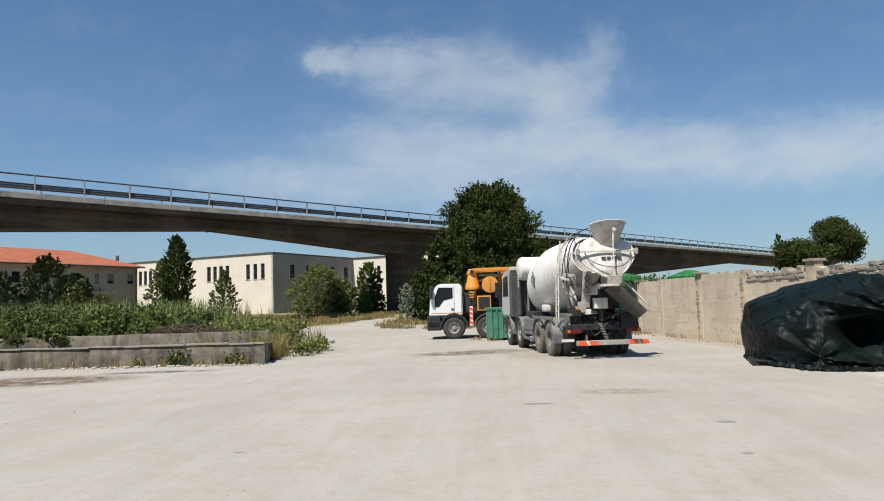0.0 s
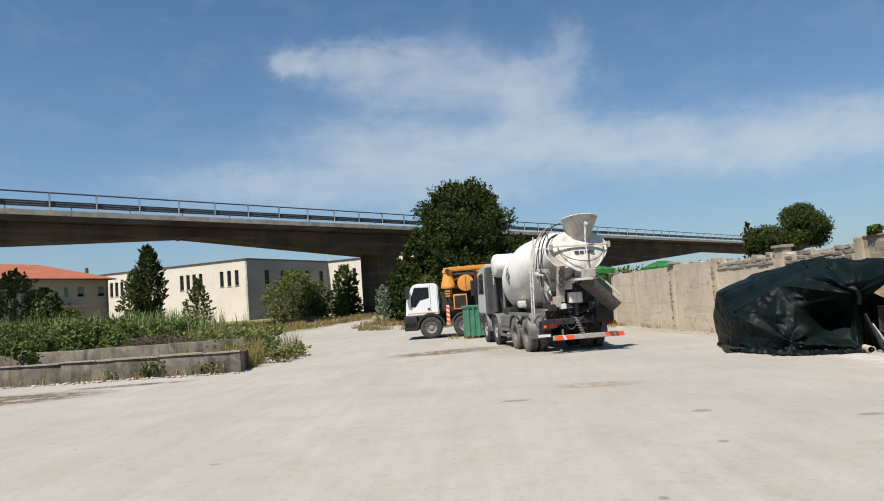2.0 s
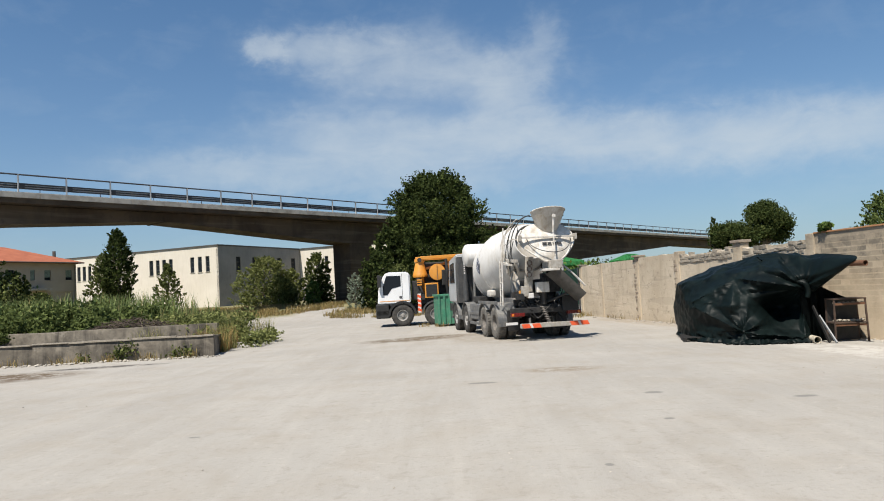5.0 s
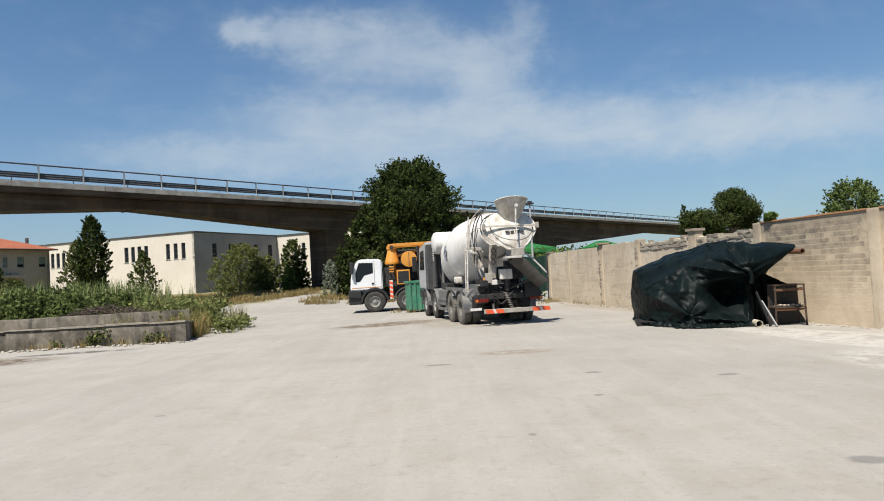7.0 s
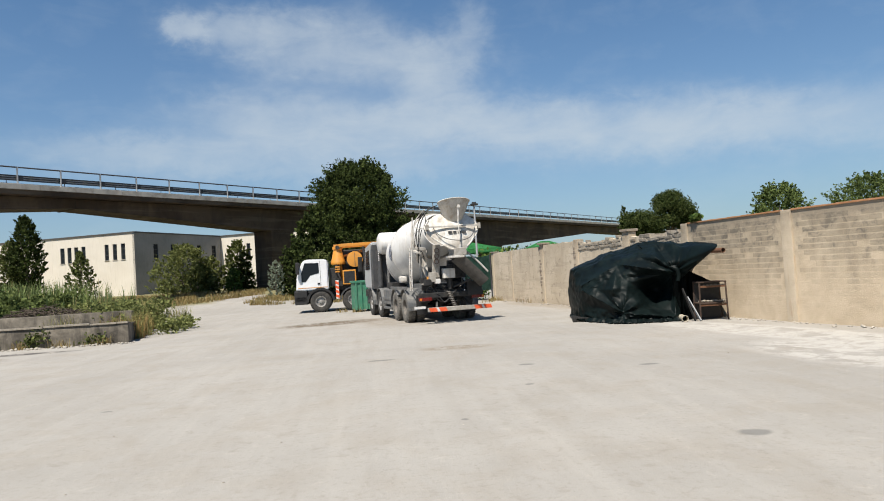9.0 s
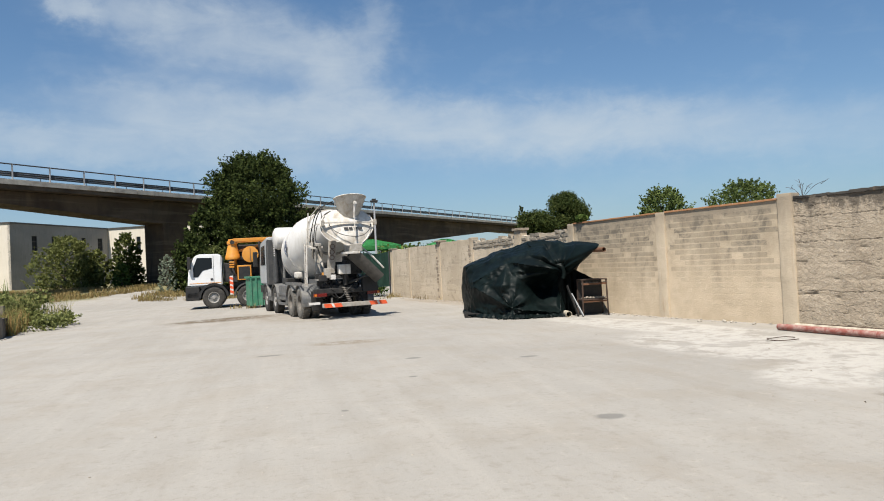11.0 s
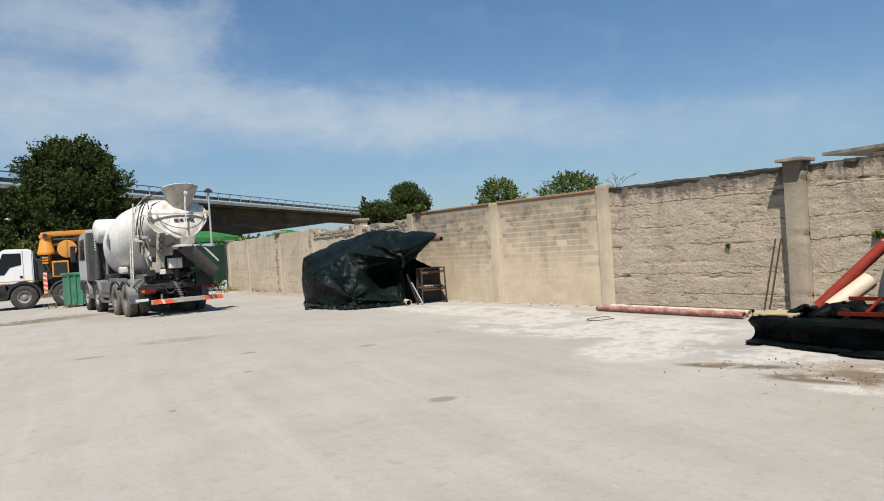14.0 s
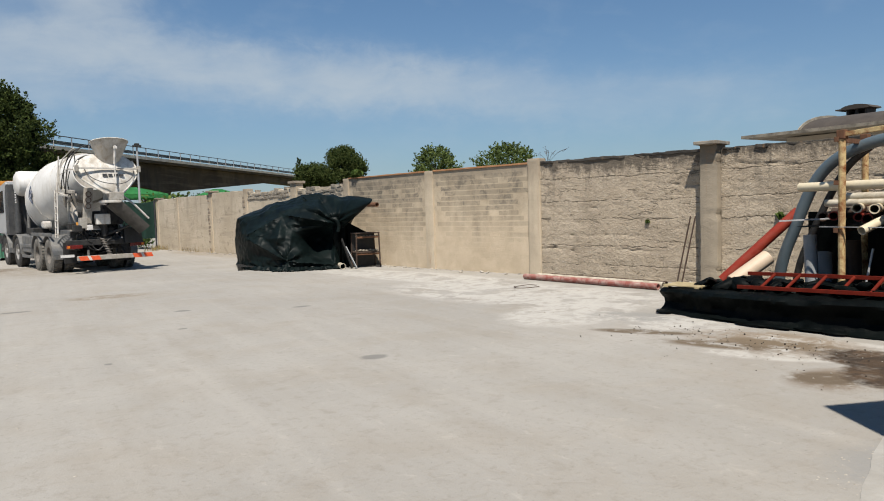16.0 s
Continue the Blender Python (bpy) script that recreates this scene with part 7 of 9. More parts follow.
    rod(bm, (0.66, 1.18, 0.46), (1.3, 1.18, 0.46), 0.03)
    P("step_rail", bm, "chrome")
    # machinery bay
    bm = bmesh.new()
    box(bm, -7.0, -0.75, -0.95, 0.95, 1.05, 1.32, 0.02)
    P("bed", bm, "dark_steel")
    bm = bmesh.new()
    box(bm, -1.05, -0.50, -0.9, 0.9, 1.25, 2.2, 0.03)
    P("engine_rack", bm, "dark_steel")
    bm = bmesh.new()
    box(bm, -1.82, -1.15, 0.92, 1.20, 1.32, 2.05, 0.02)
    rad = P("oil_cooler", bm, "orange")
    bm = bmesh.new()
    box(bm, -1.76, -1.21, 1.19, 1.206, 1.38, 1.98)
    part("cooler_mesh", bm, "black_plastic", rad)
    # slewing column
    bm = bmesh.new()
    lathe(bm, [(0.36, 2.36), (0.38, 2.44), (0.36, 2.52), (0.30, 2.72), (0.24, 3.0), (0.21, 3.1), (0.26, 3.14), (0.26, 3.28), (0, 3.3)], Matrix.Translation((-0.95, 0.55, 0)), 24)
    rod(bm, (-0.95, 0.55, 1.3), (-0.95, 0.55, 2.38), 0.2, sides=18)
    P("slewing_column", bm, "orange", "orange slewing column", True)
    bm = bmesh.new()
    rod(bm, (-0.95, 0.80, 3.22), (-0.95, 0.86, 3.22), 0.11, sides=14)
    P("slew_ring", bm, "dark_steel", smooth=True)
    # boom sections lying back over the bed
    for name, a, b, w, h in (("boom_section", (-0.75, 0.1, 3.30), (-6.4, 0.1, 3.36), 0.36, 0.20), ("boom_section", (-1.0, 0.66, 3.32), (-6.4, 0.66, 3.38), 0.26, 0.17), ("boom_section", (-2.4, -0.4, 3.2), (-6.4, -0.4, 3.25), 0.3, 0.25)):
        bm = bmesh.new()
        beam(bm, a, b, w, h, bevel=0.02)
        P(name, bm, "orange")
    bm = bmesh.new()
    beam(bm, (-1.25, 0.4, 2.78), (-2.6, 0.4, 3.1), 0.13, 0.12, bevel=0.02)
    P("boom_ram", bm, "orange")
    bm = bmesh.new()
    lathe(bm, [(0, -0.06), (0.36, -0.05), (0.40, 0.0), (0.40, 0.55), (0, 0.6)], Matrix.Translation((-1.80, 0.60, 2.58)) @ pose(0, 0, 0, -90, 0, 0), 32)
    d = P("water_drum", bm, "orange", "round orange tank end", True)
    bm = bmesh.new()
    box(bm, -1.81, -1.79, 1.20, 1.21, 2.22, 2.94)
    part("weld_seam", bm, "rim_dark", d)
    bm = bmesh.new()
    lathe(bm, [(0, 0), (0.26, 0.05), (0.38, 0.2), (0.40, 0.35), (0.40, 1.15), (0.36, 1.32), (0.2, 1.45), (0, 1.5)], Matrix.Translation((-2.72, 0.62, 1.62)), 28)
    P("side_tank", bm, "orange", smooth=True)
    bm = bmesh.new()
    box(bm, -4.6, -3.2, 0.1, 0.9, 1.3, 2.9, 0.1)
    P("pump_housing", bm, "orange", smooth=True)
    bm = bmesh.new()
    box(bm, -3.2, -1.1, -0.6, 0.35, 1.3, 3.1, 0.05)
    P("engine_cover", bm, "dark_steel")
    bm = bmesh.new()
    hose(bm, [(-2.25, 0.9, 3.2), (-2.3, 1.0, 2.6), (-2.25, 1.0, 2.0), (-2.3, 0.95, 1.4)], 0.07, 8)
    P("black_hose", bm, "black_plastic")
    bm = bmesh.new()
    hose(bm, [(-2.3, 0.9, 2.3), (-2.6, 1.0, 2.0), (-2.75, 0.95, 2.5), (-2.7, 0.9, 3.2)], 0.05, 8)
    P("black_hose", bm, "black_plastic")
    bm = bmesh.new()
    hose(bm, [(-0.85, 0.9, 2.1), (-1.0, 1.05, 1.7), (-1.15, 1.0, 1.4)], 0.05, 8)
    P("black_hose", bm, "black_plastic")
    rng = random.Random(4)
    for _ in range(14):
        bm = bmesh.new()
        x, y, z = rng.uniform(-1.9, -0.75), rng.uniform(0.3, 1.0), rng.uniform(1.35, 2.5)
        a, b, c = (rng.uniform(0.05, 0.16) for _ in range(3))
        box(bm, x - a, x + a, y - b, y + b, z - c, z + c, 0.01)
        P("valve_block", bm, "dark_steel")
    for k in range(3):
        bm = bmesh.new()
        box(bm, -1.02, -0.78, 0.96, 1.04, 1.95 + 0.12 * k, 2.02 + 0.12 * k, 0.01)
        P("valve_lever", bm, "orange")
    # striped outrigger leg between the wheels
    bm = bmesh.new()
    box(bm, -0.93, -0.77, 1.02, 1.2, 0.62, 1.55, 0.01)
    leg = P("outrigger_leg", bm, "chevron_white")
    for k in range(4):
        bm = bmesh.new()
        prism(bm, [(-0.935, 0.66 + 0.22 * k), (-0.765, 0.73 + 0.22 * k), (-0.765, 0.86 + 0.22 * k), (-0.935, 0.79 + 0.22 * k)], 1.198, 1.206)
        part("red_stripe", bm, "chevron_red", leg)
    return root


PUMP_TURN = 2.0
build_pump()


# ---- green steel skip between the trucks ----
def build_skip():
    root = thing("green_bin", pose(0.28, 33.0, 0, 0, 0, 12), "chalky green ribbed steel bin between the trucks", "bin")
    bm = bmesh.new()
    box(bm, -0.42, 0.42, -0.5, 0.5, 0.1, 1.45, 0.015)
    part("bin_body", bm, "green_paint", root)
    for x in (-0.36, -0.12, 0.12, 0.36):
        bm = bmesh.new()
        box(bm, x - 0.035, x + 0.035, -0.55, -0.49, 0.1, 1.45, 0.008)
        part("rib", bm, "green_paint", root)
    bm = bmesh.new()
    box(bm, -0.47, 0.47, -0.55, 0.55, 1.38, 1.48, 0.012)
    part("bin_rim", bm, "green_paint", root)
    bm = bmesh.new()
    for x in (-0.36, 0.36):
        box(bm, x - 0.05, x + 0.05, -0.45, 0.45, 0.0, 0.11)
    part("skid", bm, "dark_steel", root)


build_skip()

# ---- yard things ----
def sheet_material(name, dark, light, rough, sheen=0.14, ruck=0.010):
    m = Nodes(name)
    v = m.place(True)
    big, weave, crease = m.noise(v, 2.2, 5, 0.6, 0.5), m.noise(v, 160, 2, 0.5), m.noise(m.place(True, (1, 1, 0.5)), 7, 6, 0.68, 0.8)
    colour = m.mix(m.span(big, 0.35, 0.65), dark, light)
    colour = m.mix(m.span(crease, 0.60, 0.74, 0, 0.35), colour, (0.0058, 0.0101, 0.0099))
    return m.done(colour, m.span(big, 0.3, 0.7, rough - 0.06, rough + 0.08), 0, m.calc("ADD", crease, m.calc("MULTIPLY", weave, 0.15)), ruck, 0.45, Specular_IOR_Level=sheen)


MAT["tarp"] = sheet_material("dark green tarpaulin", (0.0016, 0.0036, 0.0036), (0.0036, 0.0083, 0.0081), 0.52, 0.13, 0.005)
MAT["black_sheet"] = sheet_material("black plastic sheeting", (0.0012, 0.0019, 0.0019), (0.0024, 0.0040, 0.0040), 0.5, 0.07, 0.03)
MAT["rust"] = plain("rusted steel", (0.072, 0.0324, 0.0144), (0.1584, 0.072, 0.036), 8, 0.9)
MAT["rust_dark"] = plain("dark rusted steel", (0.0324, 0.0202, 0.0144), (0.072, 0.0432, 0.0288), 8, 0.9)
MAT["rusty_cream"] = plain("cream paint flaking to rust", (0.46, 0.345, 0.165), (0.56, 0.435, 0.23), 5, 0.65, dust=(0.17, 0.045, 0.011), dust_amount=0.95, gloss=0.25)
MAT["cream_pipe"] = plain("cream painted pipe", (0.487, 0.421, 0.29), (0.58, 0.515, 0.384), 3, 0.5, dust=(0.393, 0.309, 0.206), dust_amount=0.3)
MAT["white_pipe"] = plain("dirty white pipe", (0.397, 0.36, 0.283), (0.535, 0.486, 0.393), 5, 0.6, dust=(0.238, 0.194, 0.137), dust_amount=0.75)
MAT["red_pipe"] = plain("faded red pipe", (0.19, 0.018, 0.010), (0.25, 0.034, 0.019), 4, 0.55, dust=(0.22, 0.075, 0.05), dust_amount=0.35, gloss=0.2)
MAT["red_pipe_pale"] = plain("chalky red pipe", (0.2016, 0.054, 0.0396), (0.2592, 0.0828, 0.0648), 4, 0.75, dust=(0.38, 0.29, 0.25), dust_amount=0.85)
MAT["red_oxide"] = plain("red oxide ladder paint", (0.10, 0.0085, 0.004), (0.145, 0.016, 0.0075), 5, 0.65, dust=(0.055, 0.013, 0.008), dust_amount=0.4, gloss=0.12)
MAT["blue_hose"] = plain("blue-grey plastic hose", (0.072, 0.1008, 0.1188), (0.1008, 0.1332, 0.1512), 2.5, 0.4, dust=(0.108, 0.1116, 0.1152), dust_amount=0.25)
MAT["grey_pvc"] = plain("grey plastic pipe", (0.20, 0.212, 0.222), (0.27, 0.281, 0.288), 3, 0.5, dust=(0.30, 0.29, 0.27), dust_amount=0.4, gloss=0.3)
MAT["peach_board"] = plain("pale peach plastic pipe", (0.432, 0.324, 0.225), (0.522, 0.414, 0.306), 2, 0.6, dust=(0.45, 0.378, 0.306), dust_amount=0.3)
MAT["yellow_wood"] = plain("yellow softwood slats", (0.3456, 0.2736, 0.144), (0.432, 0.3528, 0.2088), 7, 0.75)
MAT["dark_wood"] = plain("black stained pallet wood", (0.005, 0.005, 0.0043), (0.013, 0.0115, 0.0101), 7, 0.85)
# for the added sheds out of view; dark, so that little light bounces off them
MAT["plain_shed"] = plain("weathered brown brick render", (0.105, 0.085, 0.066), (0.15, 0.125, 0.10), 0.8, 0.9, own=False)
MAT["apron"] = plain("worn pale concrete", (0.2592, 0.2484, 0.2268), (0.3312, 0.3168, 0.288), 1.6, 0.93, own=False, dust=(0.216, 0.198, 0.1692), dust_amount=0.5, depth=0.012)
MAT["tent_green"] = plain("green canopy cloth", (0.0302, 0.207, 0.0518), (0.0475, 0.268, 0.0734), 1.0, 0.6, own=False)
MAT["tent_dark"] = plain("dark green net", (0.0086, 0.0396, 0.0288), (0.018, 0.0612, 0.0432), 3, 0.8, own=False)
MAT["car_white"] = plain("white car paint", (0.594, 0.603, 0.621), (0.648, 0.657, 0.675), 1, 0.18)
MAT["gravel"] = plain("loose limestone chips", (0.209, 0.188, 0.157), (0.397, 0.365, 0.313), 6, 0.95, own=False)


def ring_point(loop, u):
    """A place on a closed smooth loop; u counts its corners."""
    n, i = len(loop), int(math.floor(u))
    t = u - i
    a, b, c, d = (Vector(loop[(i + k) % n]) for k in (-1, 0, 1, 2))
    return 0.5 * (2 * b + (c - a) * t + (2 * a - 5 * b + 4 * c - d) * t * t + (3 * b - a - 3 * c + d) * t**3)


def build_tarp():
    """A heap under a tied-down sheet, drawn out on one side over a jutting pipe."""
    root = thing("tarp_heap", Matrix(), "bulky heap under a dark green creased tarpaulin by the wall", "tarpaulin")
    low = [(7.0, 19.7, 0.0), (6.98, 18.6, 0.0), (7.5, 17.25, 0.0), (8.2, 17.1, 0.0), (8.95, 17.0, 0.0), (9.22, 17.75, 0.0), (9.6, 18.2, 0.0), (9.35, 20.4, 0.0), (8.7, 22.0, 0.0), (7.5, 21.6, 0.0)]
    mid = [(6.92, 19.7, 0.85), (7.0, 18.55, 0.85), (7.62, 17.5, 0.95), (8.38, 17.5, 0.9), (9.05, 17.4, 0.85), (9.36, 17.85, 1.0), (9.75, 18.0, 1.1), (9.45, 20.4, 1.0), (8.75, 22.05, 0.9), (7.4, 21.8, 0.8)]
    top = [(6.98, 20.0, 1.50), (7.30, 19.2, 1.62), (7.95, 18.3, 1.76), (8.5, 17.4, 1.72), (9.0, 17.0, 1.58), (9.46, 15.66, 1.90), (9.72, 17.3, 2.05), (9.45, 20.2, 1.95), (8.75, 21.6, 1.75), (7.6, 21.4, 1.55)]
    crown = [(7.9, 19.9, 1.88), (8.1, 19.5, 1.98), (8.4, 19.0, 2.10), (8.75, 18.5, 2.19), (8.95, 18.2, 2.2), (9.25, 17.5, 2.06), (9.2, 18.6, 2.2), (9.0, 19.6, 2.16), (8.6, 20.6, 2.0), (8.1, 20.6, 1.95)]
    N, R = 360, 140
    bm = bmesh.new()
    rings = []
    for j in range(R + 1):
        v = j / R
        row = []
        for i in range(N):
            u = 10 * i / N
            a, b, c, d = ring_point(low, u), ring_point(mid, u), ring_point(top, u), ring_point(crown, u)
            if v < 0.36:
                t = v / 0.36
                p = a.lerp(b, t)
            elif v < 0.72:
                t = (v - 0.36) / 0.36
                p = b.lerp(c, t)
            else:
                t = (v - 0.72) / 0.28
                p = c.lerp(d, t)
            row.append(p)
        rings.append(row)
    # ease the bends between the lifts
    for _ in range(5):
        rings = [rings[0]] + [[(rings[j - 1][i] + 2 * rings[j][i] + rings[j + 1][i]) / 4 for i in range(N)] for j in range(1, R)] + [rings[R]]
    middle = Vector((8.4, 19.4, 0.9))
    # the face towards the yard: u runs along it from O, z up, and the folds stand out of it
    O, U, OUT = Vector((8.2, 17.3, 0)), Vector((0.929, -0.370, 0)), Vector((-0.370, -0.929, 0))
    # crests from (u, z) to (u, z), how far they stand out, how wide they are at either end
    folds = [
        (0.79, 1.30, -0.10, 2.12, 0.18, 0.09, 0.42), (0.79, 1.30, 0.42, 2.12, 0.07, 0.05, 0.16), (0.79, 1.30, -0.66, 1.60, 0.36, 0.12, 0.42),
        (-0.66, 1.60, -1.75, 1.04, 0.26, 0.36, 0.26), (-0.72, 1.58, -0.90, 0.68, 0.20, 0.26, 0.20), (-0.90, 0.70, -0.60, 0.31, 0.16, 0.20, 0.10),
        (-0.60, 0.30, -1.74, 0.90, 0.24, 0.09, 0.34), (-0.60, 0.30, -0.02, 0.66, 0.20, 0.10, 0.30), (0.79, 1.28, -0.30, 1.10, 0.12, 0.06, 0.24),
        (0.80, 1.25, 0.72, 0.06, 0.16, 0.06, 0.12), (0.83, 1.25, 0.93, 0.05, 0.13, 0.05, 0.10), (0.82, 1.32, 1.80, 1.80, 0.10, 0.06, 0.10),
        (-0.60, 0.28, 0.92, 0.12, 0.20, 0.12, 0.14)]
    props = (-1.9, -0.97, -0.12, 0.33, 0.79, 1.24, 1.95)
    verts = []
    for j, row in enumerate(rings):
        line = []
        v = j / R
        for i, p in enumerate(row):
            n = (p - middle)
            n.z *= 0.7
            n.normalize()
            g = 0.07 * noise.noise(p * 1.1) + 0.02 * noise.noise(p * 2.3 + Vector((5, 0, 0)))
            slant = Vector((p.x * 0.75 + p.z * 0.9, p.y * 0.9, p.z * 0.5 - p.x * 0.35))
            g += 0.035 * (1 - abs(noise.noise(slant * 1.7)) * 2.6) + 0.016 * (1 - abs(noise.noise(slant * 4.6 + Vector((3, 3, 3)))) * 2.6)
            p = p + n * g
            u, z = (p - O).dot(U), p.z
            face = min(max(n.dot(OUT) * 1.7 + 0.15, 0.0), 1.0)
            if face > 0:
                f = 0.0
                for u0, z0, u1, z1, high, w0, w1 in folds:
                    du, dz = u1 - u0, z1 - z0
                    t = min(max(((u - u0) * du + (z - z0) * dz) / (du * du + dz * dz), 0.0), 1.0)
                    w = w0 + (w1 - w0) * t
                    gap = math.hypot(u - u0 - du * t, z - z0 - dz * t) / w + 0.15 * noise.noise(Vector((u * 6, z * 6, high)))
                    if gap < 1:
                        f = max(f, high * (1 - max(gap, 0.0)) ** 1.25 * (1 - 0.45 * abs(2 * t - 1) ** 2)) if gap > 0 else max(f, high)
                # tight pleats drawn into the knot and into the tie at the foot
                for ku, kz, turns, amount in ((0.79, 1.28, 7.0, 0.055), (-0.60, 0.30, 5.0, 0.05)):
                    r, ang = math.hypot(u - ku, z - kz), math.atan2(z - kz, u - ku)
                    f += amount * (0.5 - abs(math.sin(ang * turns + 2.5 * noise.noise(Vector((ang * 1.4, r * 0.7, ku)))))) * math.exp(-r / 0.75) * min(r / 0.25, 1)
                    f -= 0.10 * math.exp(-(r / 0.13) ** 2)
                # the sheet falls in under the knot, and less so beside the shoulder
                f -= 0.72 * math.exp(-((u - 0.26) / 0.44) ** 2 - ((z - 0.80) / 0.34) ** 2)
                f -= 0.13 * math.exp(-((u + 1.25) / 0.32) ** 2 - ((z - 0.72) / 0.20) ** 2)
                f -= 0.10 * math.exp(-((u + 0.35) / 0.22) ** 2 - ((z - 0.98) / 0.25) ** 2)
                p = p + OUT * (f * face)
            # slack between the things that prop the top
            if v > 0.6 and u < 1.2:
                for a, b in zip(props, props[1:]):
                    if a <= u < b:
                        p.z -= 0.05 * (1 - abs(2 * (u - a) / (b - a) - 1) ** 1.5) * min((v - 0.6) * 4, 1)
            if v < 0.16:
                p = p + n * (0.10 * (0.5 - abs(noise.noise(Vector((p.x * 4.2, p.y * 4.2, p.z * 6)))) * 1.8)) * (1 - v / 0.16)
            if j < 4:
                p = p + n * (0.10 + 0.07 * noise.noise(Vector((i * 0.23, 0, 0)))) * (1 - j / 4)
                p.z = max(0.012, 0.03 + 0.03 * noise.noise(Vector((i * 0.5, 3, 0))) + j * 0.03)
            p.z = max(p.z, 0.01)
            line.append(bm.verts.new(p))
        verts.append(line)
    for a, b in zip(verts, verts[1:]):
        for i in range(N):
            k = (i + 1) % N
            bm.faces.new((a[i], a[k], b[k], b[i]))
    bm.faces.new(verts[-1])
    bmesh.ops.recalc_face_normals(bm, faces=bm.faces)
    sheet = part("sheet", bm, "tarp", root, smooth=True)
    sheet.data.polygons.foreach_set("use_smooth", [True] * len(sheet.data.polygons))
    bm = bmesh.new()
    hose(bm, [(8.90, 17.10, 1.44), (8.99, 17.02, 1.38), (9.04, 17.02, 1.22), (9.02, 17.04, 1.06)], 0.055, 8, 5)
    hose(bm, [(8.82, 17.14, 1.43), (8.97, 17.04, 1.46), (9.12, 17.06, 1.40)], 0.03, 8, 5)
    part("knot", bm, "tarp", root, "twisted knot of tarpaulin", True)
    bm = bmesh.new()
    for _ in range(26):
        a = random.uniform(7.2, 8.9)
        y = 17.2 - 0.22 * (a - 7.4) + random.uniform(-0.12, 0.05)
        if a < 7.5:
            y = 17.2 + (7.5 - a) * 1.2
        bmesh.ops.create_icosphere(bm, subdivisions=2, radius=1, matrix=Matrix.Translation((a, y, 0.03)) @ pose(0, 0, 0, 0, 0, random.uniform(0, 180)) @ Matrix.Diagonal((random.uniform(0.1, 0.22), random.uniform(0.05, 0.1), random.uniform(0.03, 0.075), 1)))
    for q in bm.verts:
        q.co += Vector((wobble(q.co, 9, 0.03), wobble(q.co, 9, 0.03, 4), 0))
        q.co.z = max(q.co.z, 0.004)
    hem = part("gathered_hem", bm, "tarp", root, smooth=True)
    hem["kind"] = "stuff"
    return root


build_tarp()


def lone_pipe(name, a, b, r, material, label, category="pipe", wall=0.012, group=""):
    a, b = Vector(a), Vector(b)
    bm = pipe(bmesh.new(), (0, 0, 0), b - a, r, wall)
    ob = part(name, bm, material, None, smooth=True)
    ob.location = a
    return tagged(ob, label, category, group)


lone_pipe("steel_pipe", (9.51, 15.44, 1.80), (9.25, 18.9, 1.86), 0.062, "rust", "rusty steel pipe jutting out of a tarpaulin")
lone_pipe("waste_pipe", (8.93, 16.56, 0.085), (9.02, 17.0, 0.085), 0.085, "white_pipe", "short dirty white pipe lying by the tarpaulin")


def build_bench():
    root = thing("metal_bench", pose(9.72, 16.72, 0, 0, 0, -6), "rusty steel work bench with two cluttered shelves", "bench")
    for x in (-0.34, 0.34):
        for y in (-0.22, 0.22):
            bm = bmesh.new()
            beam(bm, (x * 1.06, y, 0), (x, y, 1.0), 0.035, 0.035)
            part("leg", bm, "rust_dark", root)
    for z, name in ((1.0, "bench_top"), (0.45, "shelf")):
        bm = bmesh.new()
        box(bm, -0.36, 0.36, -0.25, 0.25, z - 0.015, z + 0.015, 0.004)
        part(name, bm, "rust_dark", root)
    bm = bmesh.new()
    beam(bm, (-0.34, -0.22, 0.88), (0.34, -0.22, 0.88), 0.02, 0.05)
    part("stretcher", bm, "rust", root)
    bm = bmesh.new()
    beam(bm, (-0.34, -0.22, 0.4), (0.34, -0.22, 0.4), 0.02, 0.05)
    part("stretcher", bm, "rust", root)
    bm = bmesh.new()
    box(bm, -0.33, 0.33, 0.2, 0.23, 0.02, 0.98)
    part("back_sheet", bm, "black_plastic", root)
    bm = bmesh.new()
    for k in range(7):
        x = -0.3 + 0.1 * k
        bmesh.ops.create_icosphere(bm, subdivisions=1, radius=0.05, matrix=Matrix.Translation((x, -0.12, 0.49 + random.uniform(0, 0.02))) @ Matrix.Diagonal((1.3, 1, 0.7, 1)))
        bmesh.ops.create_icosphere(bm, subdivisions=1, radius=0.04, matrix=Matrix.Translation((x, -0.15, 0.90 + random.uniform(0, 0.02))) @ Matrix.Diagonal((1.3, 1, 0.7, 1)))
    part("scrap", bm, "stone", root, "small scraps on the shelf")["kind"] = "stuff"


build_bench()


def build_dark_gap_sheet():
    """A dark sheet added for the deep shade behind the bench and under the jutting pipe."""
    bm = bmesh.new()
    rows = []
    for i in range(34):
        k = i / 33
        top = 1.55 - 0.55 * k
        x, y = 8.95 + 1.0 * k, 17.22 - 0.16 * k
        rows.append([bm.verts.new((x, y + (0.02 + 0.03 * (1 - j / 8)) * math.sin(i * 0.9 + 0.2 * j) + wobble((x, j * 0.2, 0), 4, 0.03), max(top * j / 8, 0.004))) for j in range(9)])
    for a, b in zip(rows, rows[1:]):
        for j in range(8):
            bm.faces.new((a[j], b[j], b[j + 1], a[j + 1]))
    bmesh.ops.solidify(bm, geom=bm.faces[:], thickness=0.006)
    tagged(part("hanging_sheet", bm, "black_sheet", None, smooth=True), "dark sheet added to fill the shaded gap behind the steel bench", "sheet")


build_dark_gap_sheet()


